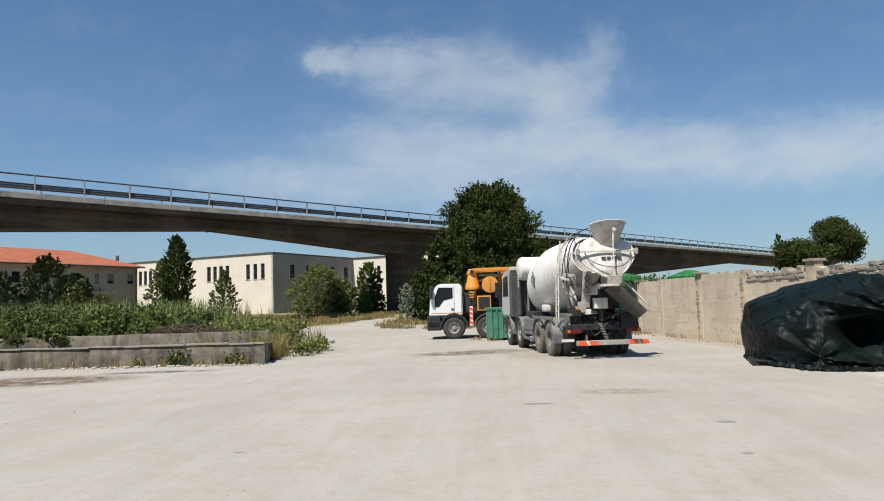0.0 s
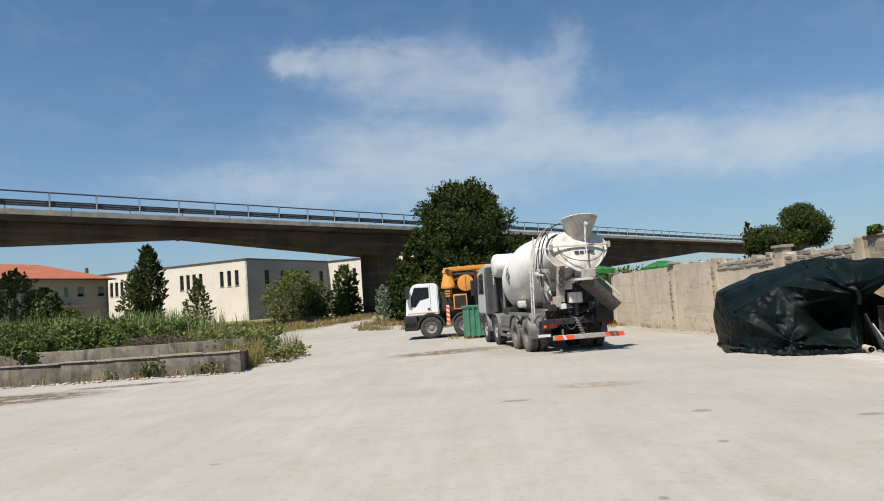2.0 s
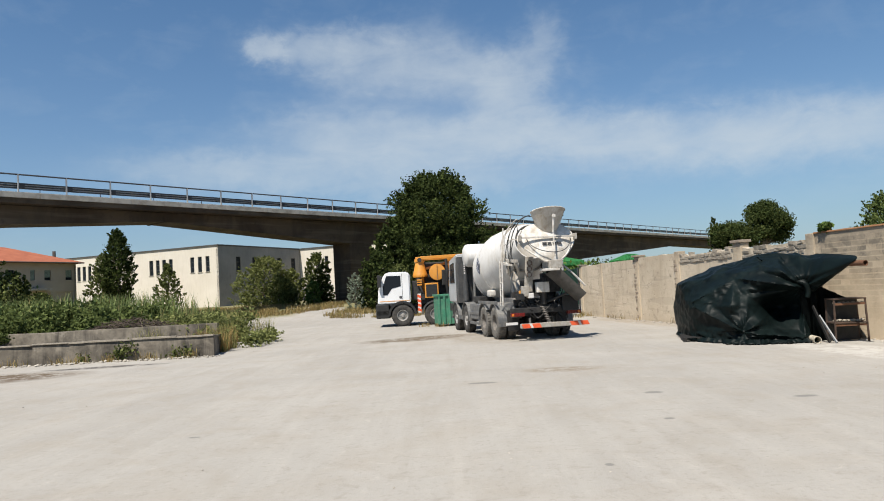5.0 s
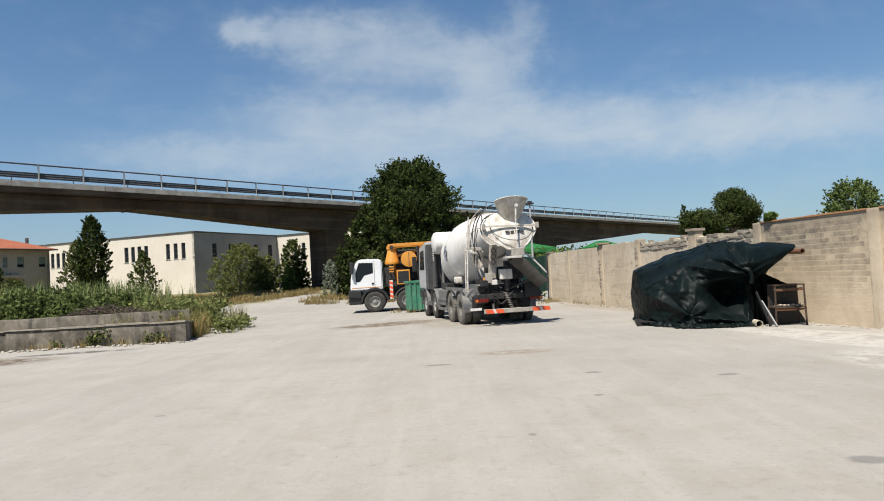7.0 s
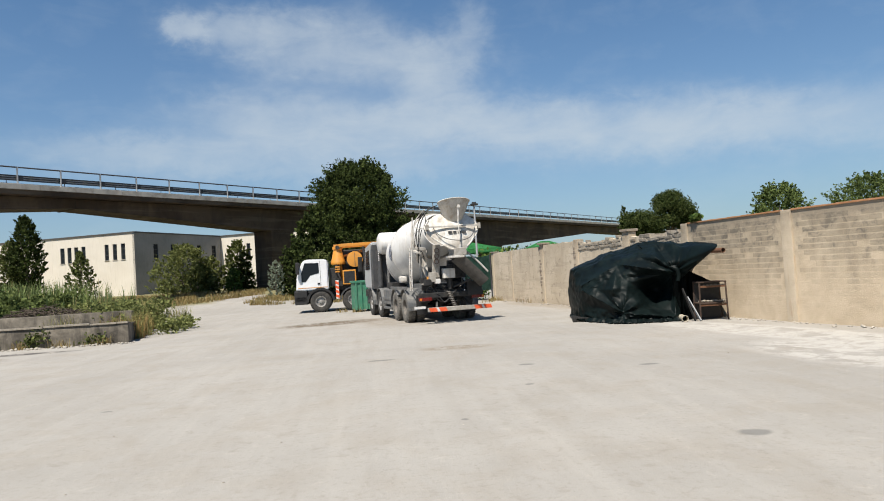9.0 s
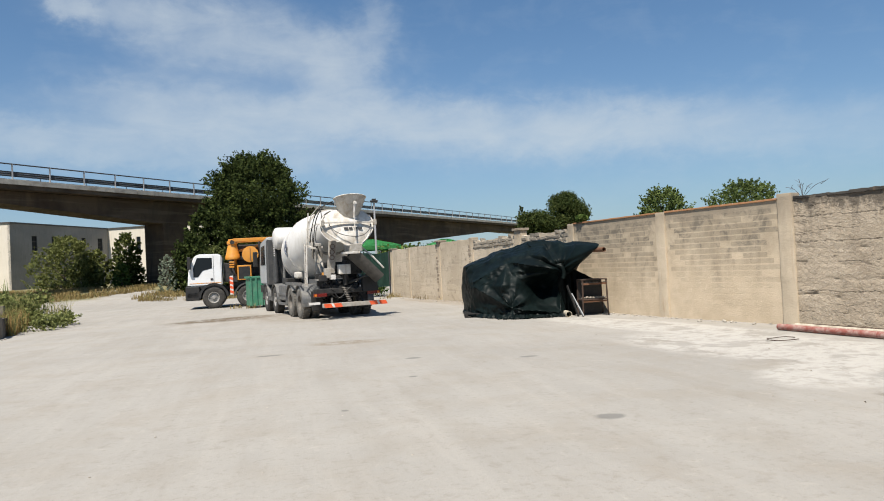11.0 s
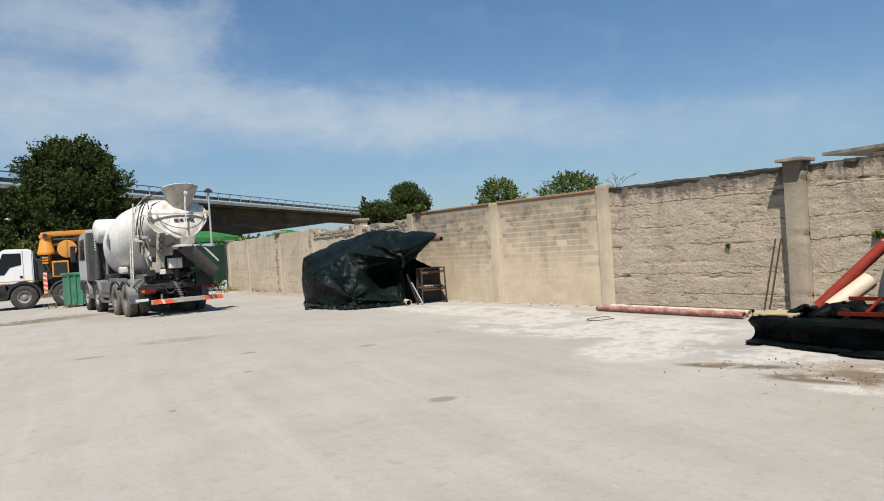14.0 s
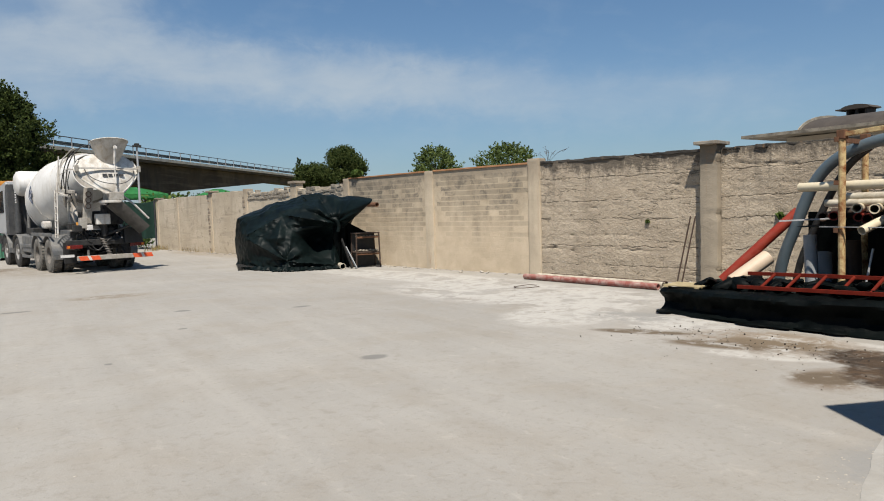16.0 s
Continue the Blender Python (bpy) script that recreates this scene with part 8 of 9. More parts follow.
def plank(a, b, w, h, material, label, name="plank", category="plank"):
    c = (Vector(a) + Vector(b)) / 2
    bm = beam(bmesh.new(), Vector(a) - c, Vector(b) - c, w, h, (1, 0, 0.2), 0.004)
    ob = part(name, bm, material)
    ob.location = c
    return tagged(ob, label, category)


plank((9.28, 16.40, 0.015), (9.16, 16.85, 0.62), 0.07, 0.03, "grey_pvc", "grey plastic board leaning on the tarpaulin")
plank((9.20, 16.55, 0.015), (9.08, 16.95, 0.85), 0.09, 0.03, "dark_wood", "dark board leaning on the tarpaulin")


def build_pallet(m, material, label, l=1.1, w=0.8, group=""):
    root = thing("wooden_pallet", m, label, "pallet", group)
    for y in (-w / 2 + 0.05, 0, w / 2 - 0.05):
        bm = bmesh.new()
        box(bm, -l / 2, l / 2, y - 0.05, y + 0.05, 0.02, 0.10, 0.004)
        part("runner", bm, material, root)
    for k in range(6):
        x = -l / 2 + 0.05 + (l - 0.1) * k / 5
        bm = bmesh.new()
        box(bm, x - 0.05, x + 0.05, -w / 2, w / 2, 0.10, 0.122, 0.003)
        part("top_slat", bm, material, root)
        if k % 2 == 0:
            bm = bmesh.new()
            box(bm, x - 0.05, x + 0.05, -w / 2, w / 2, 0.0, 0.02)
            part("bottom_slat", bm, material, root)


build_pallet(pose(7.06, 19.1, 0, 0, 0, 76), "dark_wood", "dark wooden pallet sticking out under a tarpaulin")

# ---- pipes along the foot of the wall ----
for a, b, r, mt in (((11.34, 7.35, 0.062), (10.85, 10.75, 0.062), 0.062, "red_pipe_pale"), ((11.60, 7.45, 0.062), (11.12, 10.6, 0.062), 0.062, "white_pipe"), ((11.80, 7.55, 0.058), (11.35, 10.4, 0.058), 0.058, "rust_dark")):
    lone_pipe("long_pipe", a, b, r, mt, {"red_pipe_pale": "long chalky red pipe lying along the wall", "white_pipe": "long dirty white pipe lying along the wall", "rust_dark": "dark rusty pipe lying along the wall"}[mt], group="pipes along the wall")


def wire_loop():
    bm = bmesh.new()
    hose(bm, [(9.85 + 0.30 * math.cos(a), 9.4 + 0.22 * math.sin(a), 0.012 + 0.02 * abs(math.sin(2 * a))) for a in (0.3, 1.0, 1.8, 2.6, 3.4, 4.3, 5.2)], 0.008, 5, 5)
    tagged(part("wire_loop", bm, "rust_dark"), "loose loop of rusty wire on the ground", "wire")


wire_loop()
for k, (s, t) in enumerate(((0.32, 0.02), (0.22, -0.08))):
    a, b = wall_frame(True, -7.5 + s) @ Vector((0, 0.36, 0.0)), wall_frame(True, -7.5 + t + 0.14) @ Vector((0, 0.06, 1.35))
    lone_pipe("iron_rod", a, b, 0.014, "rust_dark", "thin dark iron rod leaning in the wall corner", "rod", 0.004)

# ---- covered trough with the pipe rack behind it ----
def build_trough():
    root = thing("sheeted_trough", Matrix(), "long low trough wrapped in black plastic sheeting", "trough")
    bm = bmesh.new()
    rows = []
    n = 320
    for i in range(n + 1):
        y = 5.62 - 7.4 * i / n
        h = 0.36 + 0.02 * (5.6 - y) + 0.015 * noise.noise(Vector((y * 1.4, 0, 0)))
        f = 9.36 + (0.12 if y > 4.9 else 0.0) * ((y - 4.9) / 0.7 if y > 4.9 else 0) + 0.18 * max(0.0, 3.9 - y)
        w = lambda k: 0.04 * noise.noise(Vector((y * 1.7, k * 0.6, 0))) + 0.024 * noise.noise(Vector((y * 5.0 + k * 0.35, k * 0.5, 4))) + 0.012 * noise.noise(Vector((y * 13.0 + k * 0.5, k * 0.4, 8)))  # noqa: E731
        # a slack roll along the upper edge hangs out over the face below it
        row = [(f - 0.11 + 1.5 * w(0), 0.006), (f - 0.045 + w(1), 0.03), (f + 0.02 + w(2), 0.08), (f + 0.035 + w(3), 0.14), (f + 0.015 + w(4), 0.20), (f - 0.035 + w(5), h - 0.13), (f - 0.075 + w(6), h - 0.09), (f - 0.085 + w(7), h - 0.055), (f - 0.05 + w(8), h - 0.015),
               (f + 0.04 + w(9), h + 0.012 + w(9) * 0.5), (f + 0.18, h + w(10) * 1.2), (f + 0.36, h - 0.02 + w(11) * 1.6), (f + 0.6, h - 0.01 + w(12) * 1.6), (f + 0.9, h + w(13)), (f + 1.3, h + 0.02), (f + 1.42, h - 0.05), (f + 1.45, 0.0)]
        rows.append([bm.verts.new((x, y, z)) for x, z in row])
    for a, b in zip(rows, rows[1:]):
        for k in range(len(a) - 1):
            bm.faces.new((a[k], b[k], b[k + 1], a[k + 1]))
    bm.faces.new(rows[0]), bm.faces.new(rows[-1][::-1])
    bmesh.ops.recalc_face_normals(bm, faces=bm.faces)
    part("wrapping", bm, "black_sheet", root, smooth=True)
    bm = bmesh.new()
    for k in range(16):
        y = random.uniform(-0.5, 5.6)
        bmesh.ops.create_icosphere(bm, subdivisions=2, radius=1, matrix=Matrix.Translation((9.27 + 0.18 * max(0.0, 3.9 - y) + random.uniform(-0.05, 0.05), y, 0.025)) @ Matrix.Diagonal((random.uniform(0.04, 0.1), random.uniform(0.1, 0.25), random.uniform(0.012, 0.03), 1)))
    for q in bm.verts:
        q.co += Vector((wobble(q.co, 8, 0.03), 0, wobble(q.co, 8, 0.01)))
        q.co.z = max(q.co.z, 0.004)
    part("ruffled_hem", bm, "black_sheet", root, smooth=True)["kind"] = "stuff"
    bm = bmesh.new()
    for k in range(70):
        y, x = random.uniform(0.5, 5.1), random.uniform(9.72, 10.4)
        bmesh.ops.create_icosphere(bm, subdivisions=2, radius=1, matrix=Matrix.Translation((x, y, 0.44 + 0.02 * (5 - y))) @ pose(0, 0, 0, 0, random.uniform(-25, 25), random.uniform(0, 180)) @ Matrix.Diagonal((random.uniform(0.12, 0.3), random.uniform(0.06, 0.14), random.uniform(0.02, 0.09), 1)))
    for q in bm.verts:
        q.co += Vector((wobble(q.co, 7, 0.05), wobble(q.co, 7, 0.05, 3), wobble(q.co, 7, 0.03, 6)))
    part("crumpled_sheet", bm, "black_sheet", root, "crumpled black sheeting on top", True)["kind"] = "stuff"


build_trough()


def build_slats():
    root = thing("slat_bundle", pose(9.64, 5.28, 0.385, 0, 0, 12), "bundle of pale yellow wooden slats on black sheeting", "slats")
    for k in range(4):
        bm = bmesh.new()
        box(bm, -0.22 + 0.12 * k, -0.15 + 0.12 * k, -0.29, 0.29, 0.012, 0.032, 0.003)
        part("slat", bm, "yellow_wood", root)
    for y in (-0.24, 0.24):
        bm = bmesh.new()
        box(bm, -0.24, 0.24, y - 0.03, y + 0.03, -0.005, 0.012)
        part("cross_slat", bm, "yellow_wood", root)


build_slats()


def build_ladder():
    root = thing("red_ladder", Matrix(), "red oxide steel ladder lying along the sheeted trough", "ladder")
    for name, x, z, y0 in (("lower_rail", 9.46, 0.49, 4.32), ("upper_rail", 9.84, 0.64, 4.42)):
        bm = bmesh.new()
        beam(bm, (x, y0, z - 0.02), (x + 0.12 * (y0 + 1.5), -1.5, z + 0.09), 0.03, 0.05, bevel=0.004)
        part(name, bm, "red_oxide", root)
    for k in range(17):
        y = 4.02 - 0.33 * k
        d = 0.11 * (4.3 - y) / 5.8 - 0.02
        bm = bmesh.new()
        aside = 0.12 * (4.35 - y)
        rod(bm, (9.46 + aside, y, 0.475 + d), (9.84 + aside, y + 0.02, 0.64 + d), 0.021, sides=10)
        part("rung", bm, "red_oxide", root)


build_ladder()


def build_rack():
    root = thing("pipe_rack", Matrix(), "welded pipe rack with flaking cream paint and rust", "rack")
    for x, y in ((10.28, 3.36), (11.3, 3.6), (10.28, -0.6), (11.3, -0.5)):
        bm = bmesh.new()
        pipe(bm, (x, y, 0.0), (x, y, 2.46), 0.044, 0.006, 12)
        part("post", bm, "rusty_cream", root)
        bm = bmesh.new()
        box(bm, x - 0.052, x + 0.052, y - 0.052, y + 0.052, 2.40, 2.52, 0.01)
        part("post_cap", bm, "rust", root)
    for a, b in (((10.28, 3.36, 2.46), (10.28, -0.6, 2.70)), ((11.3, 3.6, 2.44), (11.3, -0.5, 2.46))):
        bm = bmesh.new()
        beam(bm, a, b, 0.05, 0.06, bevel=0.005)
        part("top_beam", bm, "rusty_cream", root)
    for z, y0, y1 in ((2.40, 3.4, 3.58), (1.84, 3.4, 3.58), (1.22, 3.4, 3.58), (1.84, -0.6, -0.5), (1.22, -0.6, -0.5)):
        bm = bmesh.new()
        beam(bm, (10.20, y0, z), (11.36, y1, z), 0.05, 0.06)
        part("cross_arm", bm, "rust", root)
    bm = bmesh.new()
    beam(bm, (10.22, 3.62, 1.265), (10.22, -0.8, 1.26), 0.02, 0.009)
    part("shelf_edge", bm, "galvanised", root)
    bm = bmesh.new()
    beam(bm, (10.36, 2.92, 0.55), (10.4, 1.5, 1.86), 0.04, 0.06)
    part("brace", bm, "rust", root)
    bm = bmesh.new()
    beam(bm, (10.22, 4.2, 1.34), (10.9, 3.72, 1.36), 0.03, 0.02)
    part("pin", bm, "galvanised", root)
    return root


build_rack()

PIPE_GROUP = "pipes on the rack"
ACROSS = Vector((1.7, 0.62, 0.02))     # the short pipes lie square to the wall
for a, r, mt, label in (
        ((10.55, 3.62, 1.40), 0.080, "red_pipe", "dark red pipe with a dirty open end"),
        ((10.78, 3.90, 1.38), 0.080, "rust_dark", "dark rusty pipe with an open end"),
        ((10.52, 3.30, 1.50), 0.080, "cream_pipe", "dirty cream pipe with an open end"),
        ((10.42, 3.03, 1.49), 0.080, "cream_pipe", "dirty cream pipe with an open end"),
        ((10.38, 2.81, 1.52), 0.088, "red_pipe", "dark red pipe with an open end"),
        ((10.34, 2.74, 1.36), 0.082, "cream_pipe", "dirty cream pipe with an open end"),
        ((10.30, 2.50, 1.39), 0.092, "red_pipe", "dark red pipe with an open end"),
        ((10.62, 3.22, 1.36), 0.084, "red_pipe", "dark red pipe on the rack"),
        ((10.64, 3.34, 1.38), 0.078, "red_pipe", "dark red pipe with an open end"),
        ((10.30, 2.24, 1.41), 0.082, "cream_pipe", "dirty cream pipe with an open end"),
        ((10.28, 1.96, 1.37), 0.088, "red_pipe", "dark red pipe with an open end")):
    lone_pipe("rack_pipe", a, Vector(a) + ACROSS, r * 0.8, mt, label, wall=0.014, group=PIPE_GROUP)
for a, b, r, mt, label in (
        ((10.42, 4.02, 1.80), (10.42, -1.2, 1.815), 0.062, "cream_pipe", "long cream painted pipe on the rack"),
        ((10.18, 3.06, 1.22), (10.62, 2.95, 1.38), 0.058, "cream_pipe", "short cream pipe poking out of the rack"),
        ((10.78, 3.86, 1.57), (10.98, -1.0, 1.56), 0.050, "white_pipe", "long dirty white pipe on the rack"),
        ((10.85, 3.70, 1.65), (11.0, -1.0, 1.68), 0.055, "white_pipe", "long dirty white pipe on top of the stack"),
        ((10.98, 2.9, 1.68), (11.15, -1.0, 1.72), 0.07, "white_pipe", "long dirty white pipe on top of the stack"),
        ((10.70, 2.2, 1.60), (10.9, -1.0, 1.62), 0.055, "cream_pipe", "long cream pipe on top of the stack"),
        ((11.05, 3.9, 1.42), (11.12, -1.0, 1.46), 0.08, "rust_dark", "dark rusty pipe at the back of the rack")):
    lone_pipe("rack_pipe", a, b, r, mt, label, group=PIPE_GROUP)


def bent_hose(points, r, material, label):
    c = Vector(points[0])
    bm = hose(bmesh.new(), [Vector(p) - c for p in points], r, 16, 8)
    ob = part("flexible_hose", bm, material, None, smooth=True)
    ob.location = c
    return tagged(ob, label, "hose")


bent_hose([(11.02, 4.77, 0.06), (11.0, 4.64, 0.7), (11.0, 4.44, 1.22), (11.0, 4.18, 1.81), (11.0, 3.87, 2.16), (11.0, 3.41, 2.36), (11.0, 2.83, 2.45), (11.0, 2.35, 2.49), (11.0, 0.68, 2.56), (11.0, -0.57, 2.43), (11.0, -1.61, 1.91), (11.0, -2.13, 0.87), (11.0, -2.23, 0.06)], 0.083, "blue_hose", "thick blue-grey plastic hose arching over the rack")
bent_hose([(11.14, 4.57, 0.06), (11.14, 4.45, 0.67), (11.14, 4.21, 1.24), (11.14, 3.96, 1.75), (11.12, 3.72, 2.10), (11.06, 3.40, 2.33)], 0.05, "dark_steel", "second thinner black hose behind the first")
lone_pipe("red_pipe", (10.35, 5.22, 0.42), (11.05, 4.42, 1.46), 0.078, "red_pipe", "red pipe leaning aslant beside the rack")
lone_pipe("half_pipe", (10.18, 4.92, 0.42), (10.72, 4.70, 0.78), 0.115, "peach_board", "pale peach plastic pipe leaning beside the rack", wall=0.02)
lone_pipe("grey_pipe", (10.46, 3.86, 0.40), (10.50, 3.92, 1.14), 0.085, "grey_pvc", "dirty grey pipe standing upright in the rack")
lone_pipe("grey_pipe", (10.62, 3.78, 0.0), (10.86, 3.94, 0.86), 0.12, "grey_pvc", "wide dirty grey pipe leaning in the rack")
lone_pipe("grey_pipe", (10.95, 3.55, 0.0), (11.0, 3.6, 1.05), 0.10, "rust_dark", "dark rusty pipe standing in the rack")
lone_pipe("iron_rod", (10.38, 3.12, 0.44), (10.46, 3.06, 0.98), 0.014, "galvanised", "thin bright steel rod on the trough", "rod", 0.004)


def build_back_sheet():
    bm = bmesh.new()
    rows = []
    for i in range(60):
        y = 5.05 - 6.5 * i / 59
        rows.append([bm.verts.new((12.35 + 0.06 * noise.noise(Vector((y * 2.5, z, 0))), y, z)) for z in (0.0, 0.4, 0.8, 1.2, 1.42)])
    for a, b in zip(rows, rows[1:]):
        for k in range(4):
            bm.faces.new((a[k], b[k], b[k + 1], a[k + 1]))
    bmesh.ops.solidify(bm, geom=bm.faces[:], thickness=0.01)
    tagged(part("hanging_sheet", bm, "black_sheet", None, smooth=True), "black plastic sheet hung behind the pipe rack", "sheet")
    # flat sheet added at shelf height only to keep the rack's inside dark
    bm = bmesh.new()
    rows = [[bm.verts.new((x, 4.0 - 5.4 * i / 40, 1.262 + 0.012 * noise.noise(Vector((x * 3, i * 0.4, 0))))) for x in (10.26, 10.5, 10.9, 11.3, 11.8, 12.38)] for i in range(41)]
    for a, b in zip(rows, rows[1:]):
        for k in range(5):
            bm.faces.new((a[k], b[k], b[k + 1], a[k + 1]))
    bmesh.ops.solidify(bm, geom=bm.faces[:], thickness=0.01)
    tagged(part("shelf_sheet", bm, "black_sheet", None, smooth=True), "black sheet added over the rack shelf to shade the space below", "sheet")


build_back_sheet()

rng_scrap = random.Random(12)
for k in range(9):
    x, y = rng_scrap.uniform(10.5, 11.1), rng_scrap.uniform(0.2, 3.0)
    a = rng_scrap.uniform(0.05, 0.13)
    bm = bmesh.new()
    box(bm, -a, a, -a * 0.6, a * 0.8, 0, a * 1.1, a * 0.3)
    for q in bm.verts:
        q.co += Vector((wobble(q.co, 9, 0.03, k), wobble(q.co, 9, 0.03, k + 3), 0))
    ob = part("scrap_lump", bm, rng_scrap.choice(("stone", "rust_dark", "white_pipe", "rust")))
    ob.location = (x, y, 0.40)
    tagged(ob, "grimy lump of scrap in the shade of the rack", "scrap")

# ---- unseen shed, added so that its corner throws a shadow into the yard ----
def build_shade_shed():
    c, d = Vector((5.32, -0.55, 0)), Vector((0.93, -0.36, 0)).normalized()
    q = Vector((d.y, -d.x, 0))
    # drawn out long to block more sky light from the shadow
    bm = slab(bmesh.new(), [tuple((c + a)[:2]) for a in (Vector((0, 0, 0)), d * 13.0, d * 13.0 + q * 6.0, q * 6.0)], -0.1, 4.0)
    tagged(part("wall_shed", bm, "plain_shed"), "plain unseen wall added beside the yard to cast its shadow", "wall", kind="structure")


build_shade_shed()


def build_rack_shade():
    """Added out of view past the rack, its back to the long wall; its sloping top shades that end of the wall."""
    m = wall_frame(True, -12.1)
    bm = bmesh.new()
    prism(bm, [(0.0, -0.1), (-5.0, -0.1), (-5.0, 7.0), (0.0, 5.62)], 0.3, 1.5)
    ob = part("wall_rack_shed", bm, "plain_shed")
    ob.matrix_basis = m
    tagged(ob, "plain unseen wall added past the pipe rack to shade the long wall", "wall", kind="structure")


build_rack_shade()


def build_apron():
    """A worn concrete slab at the unseen shed's foot, a finger higher than the yard."""
    bm = bmesh.new()
    n = 26
    edge = [(4.2 + 2.7 * k / n, 0.06 + 1.04 * k / n + wobble((k * 0.2, 0, 0), 1.2, 0.03)) for k in range(n + 1)]
    slab(bm, edge + [(7.4, -1.2), (5.2, -2.2), (4.0, -1.6)], -0.06, 0.010)
    tagged(part("apron", bm, "apron"), "worn pale concrete slab at the foot of the unseen shed", "slab", kind="structure")


build_apron()


# ---- lamp post, canopies and net past the wall's end ----
def build_lamp():
    root = thing("street_lamp", Matrix.Translation((7.05, 40.0, 0)), "grey steel lamp post with a small head", "lamp")
    bm = bmesh.new()
    rod(bm, (0, 0, 0), (0, 0, 5.5), 0.075, 0.05, 10)
    part("pole", bm, "galvanised", root, smooth=True)
    bm = bmesh.new()
    box(bm, -0.22, 0.22, -0.16, 0.16, 5.48, 5.58, 0.02)
    box(bm, -0.12, 0.12, -0.1, 0.1, 5.58, 5.68, 0.02)
    part("lamp_head", bm, "black_plastic", root)


build_lamp()


def build_canopy(x, y, w, d, z, peak, turn, label):
    root = thing("canopy_tent", pose(x, y, rise(x, y), 0, 0, turn), label, "tent")
    bm = bmesh.new()
    v = [bm.verts.new(p) for p in ((-w, -d, z), (w, -d, z), (w, d, z), (-w, d, z))]
    r = [bm.verts.new((-w * 0.35, 0, peak)), bm.verts.new((w * 0.35, 0, peak))]
    u = [bm.verts.new((p.co.x, p.co.y, z - 0.32)) for p in v]
    for f in ((v[0], v[1], r[1], r[0]), (v[1], v[2], r[1]), (v[2], v[3], r[0], r[1]), (v[3], v[0], r[0])):
        bm.faces.new(f)
    for k in range(4):
        bm.faces.new((v[k], u[k], u[(k + 1) % 4], v[(k + 1) % 4]))
    bmesh.ops.solidify(bm, geom=bm.faces[:], thickness=0.02)
    part("canopy", bm, "tent_green", root)
    for sx in (-1, 1):
        for sy in (-1, 1):
            bm = bmesh.new()
            rod(bm, (sx * w * 0.97, sy * d * 0.97, 0), (sx * w * 0.97, sy * d * 0.97, z - 0.02), 0.04)
            part("tent_pole", bm, "galvanised", root)


build_canopy(8.0, 56.5, 3.3, 2.5, 2.75, 3.35, -6, "bright green fabric canopy beyond the wall")
build_canopy(16.2, 60.0, 1.3, 1.3, 2.6, 3.1, 20, "small green fabric canopy beyond the wall")


def build_net():
    root = thing("net_screen", Matrix(), "dark green net screen closing the gap past the wall", "screen")
    bm = bmesh.new()
    rows = [[bm.verts.new((4.4 + 2.75 * i / 24, 36.4 + 0.06 * math.sin(i * 0.9) - 0.03 * i, z + 0.04 * math.sin(i * 0.6) * (z > 1))) for z in (0.55, 1.1, 1.7, 2.36)] for i in range(25)]
    for a, b in zip(rows, rows[1:]):
        for k in range(3):
            bm.faces.new((a[k], b[k], b[k + 1], a[k + 1]))
    bmesh.ops.solidify(bm, geom=bm.faces[:], thickness=0.012)
    part("net", bm, "tent_dark", root, smooth=True)
    for x in (4.4, 5.8, 7.1):
        bm = bmesh.new()
        rod(bm, (x, 36.4 - 0.26 * (x - 4.4), 0), (x, 36.4 - 0.26 * (x - 4.4), 2.45), 0.04)
        part("screen_post", bm, "rail_dark", root)


build_net()


# ---- parked white car by the low wall ----
def build_car():
    root = thing("white_car", pose(-17.8, 21.1, 0, 0, 0, 3), "small white hatchback parked along the low wall", "car")
    prof = [(-1.95, 0.42), (-1.98, 0.85), (-1.80, 1.05), (-1.45, 1.42), (-0.2, 1.50), (0.45, 1.40), (1.12, 1.0), (1.85, 0.86), (2.05, 0.66), (2.06, 0.36), (1.75, 0.24), (-1.75, 0.24)]
    bm = bmesh.new()
    prism(bm, prof, -0.84, 0.84)
    bmesh.ops.bevel(bm, geom=bm.edges[:], offset=0.09, segments=3, affect="EDGES")
    body = part("body", bm, "car_white", root, smooth=True)
    for s in (-1, 1):
        bm = bmesh.new()
        prism(bm, [(-1.40, 1.02), (-1.20, 1.36), (-0.2, 1.42), (0.38, 1.33), (0.92, 1.02)], s * 0.835, s * 0.846)
        part("side_window", bm, "dark_glass", body)
        bm = bmesh.new()
        box(bm, 1.75, 2.03, s * 0.55, s * 0.80, 0.66, 0.80, 0.03)
        part("headlight", bm, "chrome", body)
    bm = bmesh.new()
    prism(bm, [(0.52, 1.375), (0.53, 1.39), (1.10, 1.03), (1.08, 1.02)], -0.7, 0.7)
    part("windscreen", bm, "dark_glass", body)
    bm = bmesh.new()
    box(bm, 1.7, 2.09, -0.8, 0.8, 0.22, 0.44, 0.05)
    part("front_bumper", bm, "black_plastic", root)
    for x in (-1.25, 1.28):
        for s in (-1, 1):
            wheel_parts(root, x, s * 0.76, s, 0.30, 0.19, "tyre", "rim", 0.02)


build_car()

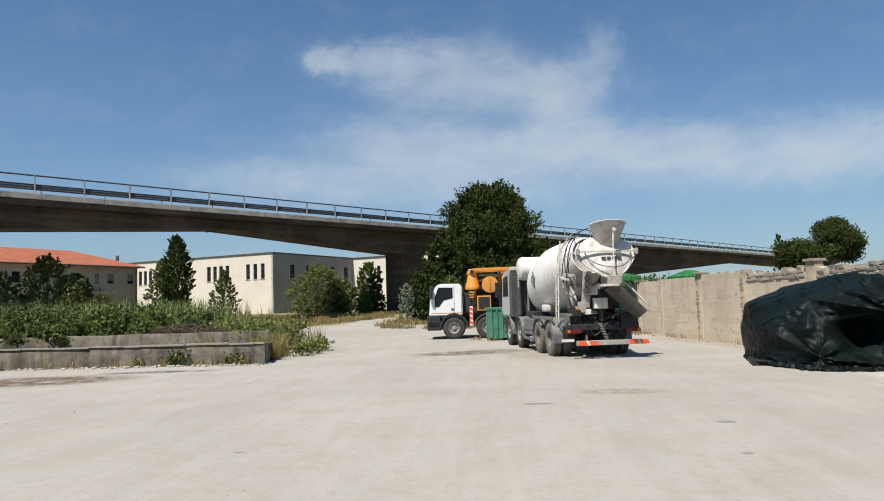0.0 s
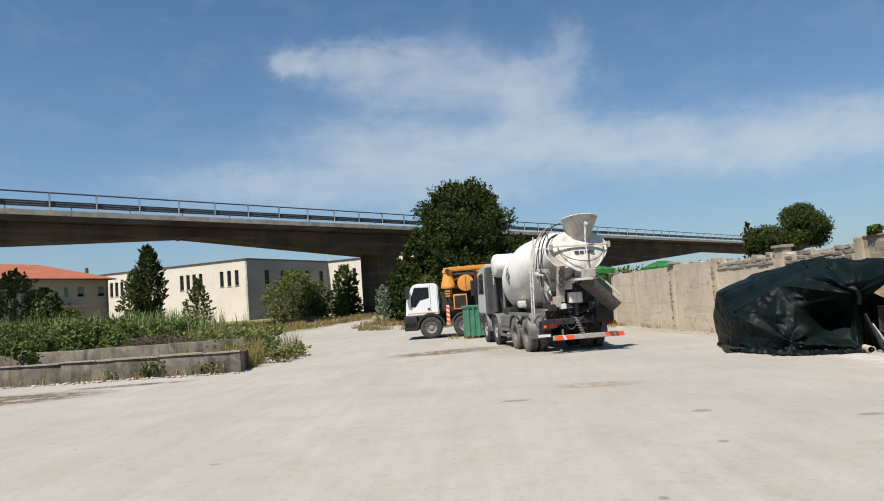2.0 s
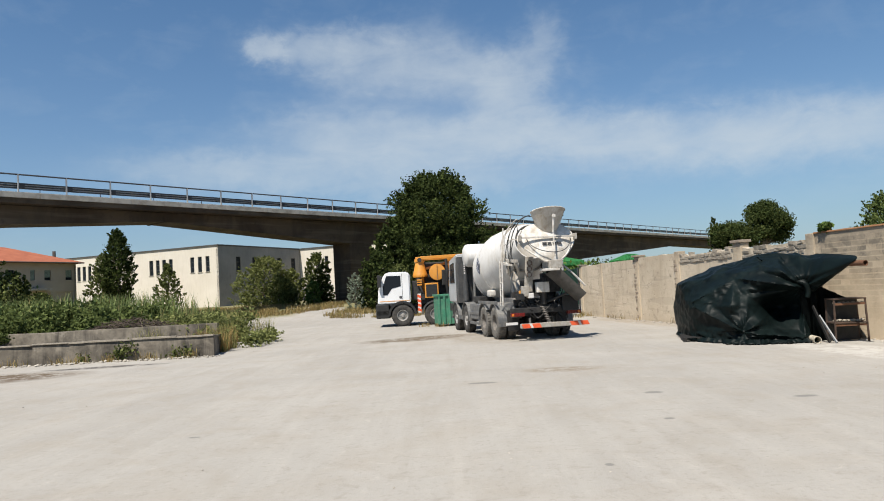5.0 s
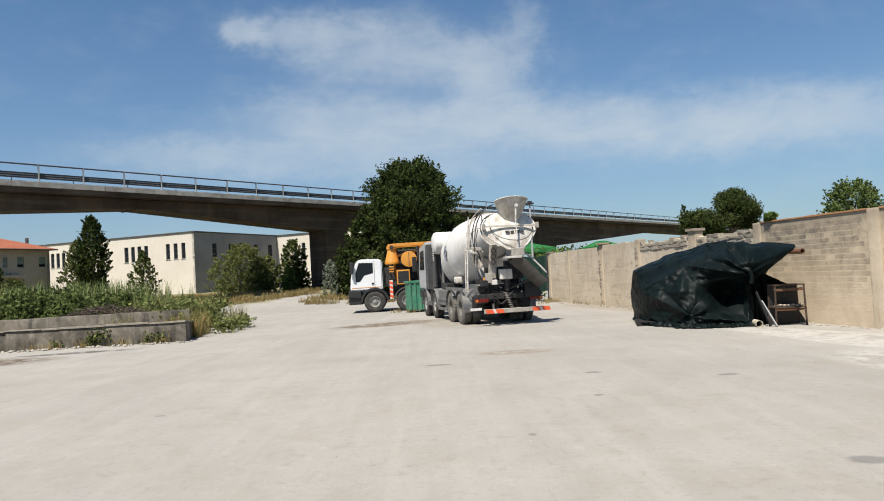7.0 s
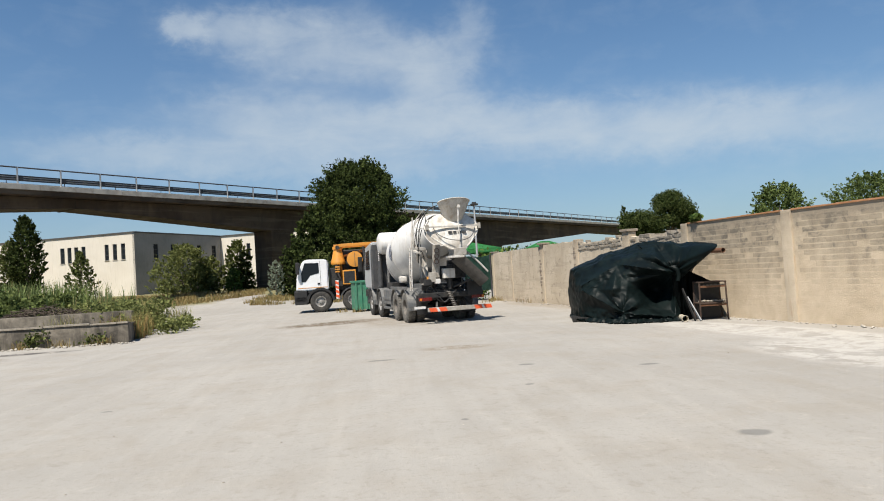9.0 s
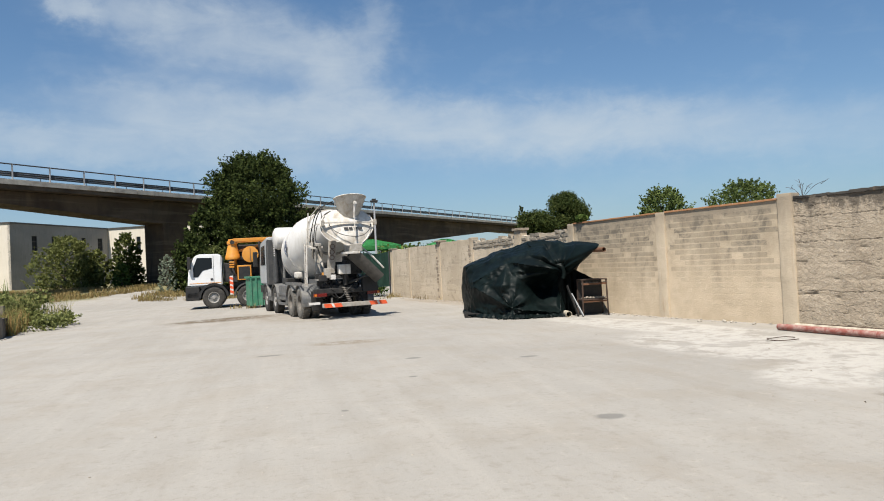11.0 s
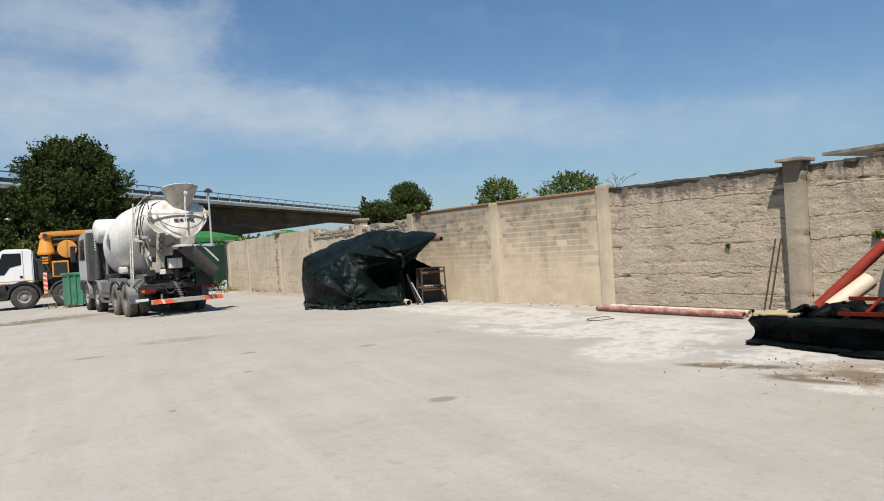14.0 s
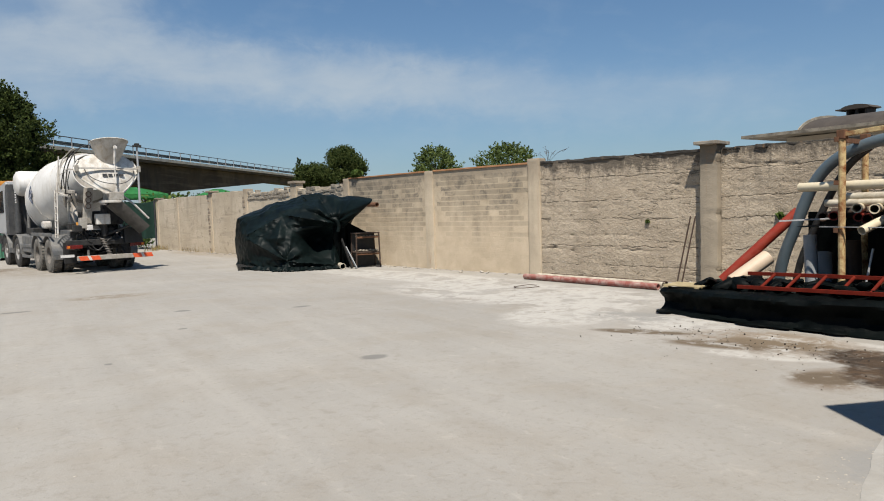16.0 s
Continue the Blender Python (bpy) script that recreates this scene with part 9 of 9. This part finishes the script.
# ---- loose stones: along the walls and over the yard ----
def build_stones():
    rng = random.Random(21)
    spots = []
    for _ in range(240):
        s = rng.uniform(-12, FAR_LEN)
        m = wall_frame(s < 0, s) @ Vector((0, 0.06 + abs(rng.gauss(0, 0.16)), 0))
        spots.append((m.x, m.y, rng.uniform(0.012, 0.05)))
    for _ in range(170):
        spots.append((-17 + rng.random() * 10.2, 22.28 + rng.gauss(0, 0.13), rng.uniform(0.02, 0.07)))
    for _ in range(200):
        spots.append((rng.uniform(-9, 10), rng.uniform(2.2, 26), rng.uniform(0.005, 0.013)))
    for _ in range(110):
        spots.append((rng.gauss(8.2, 0.7), rng.gauss(2.4, 1.3), rng.uniform(0.004, 0.010)))
    for _ in range(190):
        spots.append((rng.uniform(5.0, 6.1), rng.uniform(-0.1, 0.75), rng.uniform(0.003, 0.010)))
    bm = bmesh.new()
    for x, y, r in spots:
        v = bmesh.ops.create_icosphere(bm, subdivisions=1, radius=r, matrix=Matrix.Translation((x, y, r * 0.35)) @ pose(0, 0, 0, 0, 0, rng.uniform(0, 360)) @ Matrix.Diagonal((1.3, 0.9, 0.7, 1)))["verts"]
        for q in v:
            q.co += Vector((wobble(q.co, 30, r * 0.5), wobble(q.co, 30, r * 0.5, 4), wobble(q.co, 30, r * 0.3, 8)))
    tagged(part("loose_stones", bm, "gravel"), "loose limestone chips strewn over the yard", "stones", kind="stuff")


build_stones()


def build_crumbs():
    """Dark crumbs of earth and slag swept up along the trough."""
    rng = random.Random(77)
    bm = bmesh.new()
    for _ in range(190):
        y = rng.uniform(1.0, 4.9)
        x = 8.35 + 0.1 * (3 - y) + rng.gauss(0, 0.33) if rng.random() < 0.8 else rng.uniform(6.9, 8.9)
        r = rng.uniform(0.003, 0.009) * (1.8 if rng.random() < 0.1 else 1)
        v = bmesh.ops.create_icosphere(bm, subdivisions=1, radius=r, matrix=Matrix.Translation((x, y, r * 0.4)) @ Matrix.Diagonal((rng.uniform(0.7, 1.5), 1, 0.8, 1)))["verts"]
        for q in v:
            q.co += Vector((wobble(q.co, 40, r * 0.6), wobble(q.co, 40, r * 0.6, 4), 0))
    tagged(part("dark_crumbs", bm, "dark_earth"), "dark crumbs of earth and slag along the trough", "crumbs", kind="stuff")


MAT["dark_earth"] = plain("dark damp earth", (0.03, 0.023, 0.016), (0.07, 0.055, 0.04), 20, 0.95)
build_crumbs()


# ---- blocks of the wall, one by one, and bricks of the broken pillars ----
def build_blocks():
    bm = bmesh.new()
    box(bm, -0.1505, 0.1505, -0.03, 0.0020, -0.052, 0.052, 0.0006)
    mesh = None
    rng = random.Random(31)
    for near, s0, s1 in ((True, -3.32, -0.16), (False, 0.17, 3.88)):
        row = 0
        z = 0.42
        while z < WALL_H - 0.08:
            x = s0 + (0.15 if row % 2 else 0.0) + 0.16
            while x < s1 - 0.14:
                keep = rng.random() < (0.95 if min(x - s0, s1 - x) > 0.36 else 0.62)
                if keep:
                    m = wall_frame(near, x, z + 0.002 * rng.uniform(-1, 1)) @ Matrix.Translation((0, rng.uniform(-0.0008, 0.0), 0))
                    if mesh is None:
                        mesh = part("block", bm, "block", WALL)
                        mesh.matrix_basis = m
                    else:
                        again(mesh, m, WALL)
                x += 0.305
            z += 0.134
            row += 1
    bm = bmesh.new()
    box(bm, -0.12, 0.12, -0.05, 0.035, -0.05, 0.05, 0.012)
    first = None
    for s in (11.2, 14.6):
        z = 0.15
        while z < 2.45:
            m = wall_frame(False, s + (0.12 if int(z * 10) % 2 else 0.16) + rng.uniform(-0.03, 0.03), z) @ pose(0, 0, 0, rng.uniform(-4, 4), rng.uniform(-6, 6), 0) @ Matrix.Diagonal((rng.uniform(0.6, 1.1), 1, rng.uniform(0.7, 1.2), 1))
            if rng.random() < 0.85:
                if first is None:
                    first = part("brick", bm, "brick", WALL)
                    first.matrix_basis = m
                else:
                    again(first, m, WALL)
            z += rng.uniform(0.12, 0.2)


build_blocks()
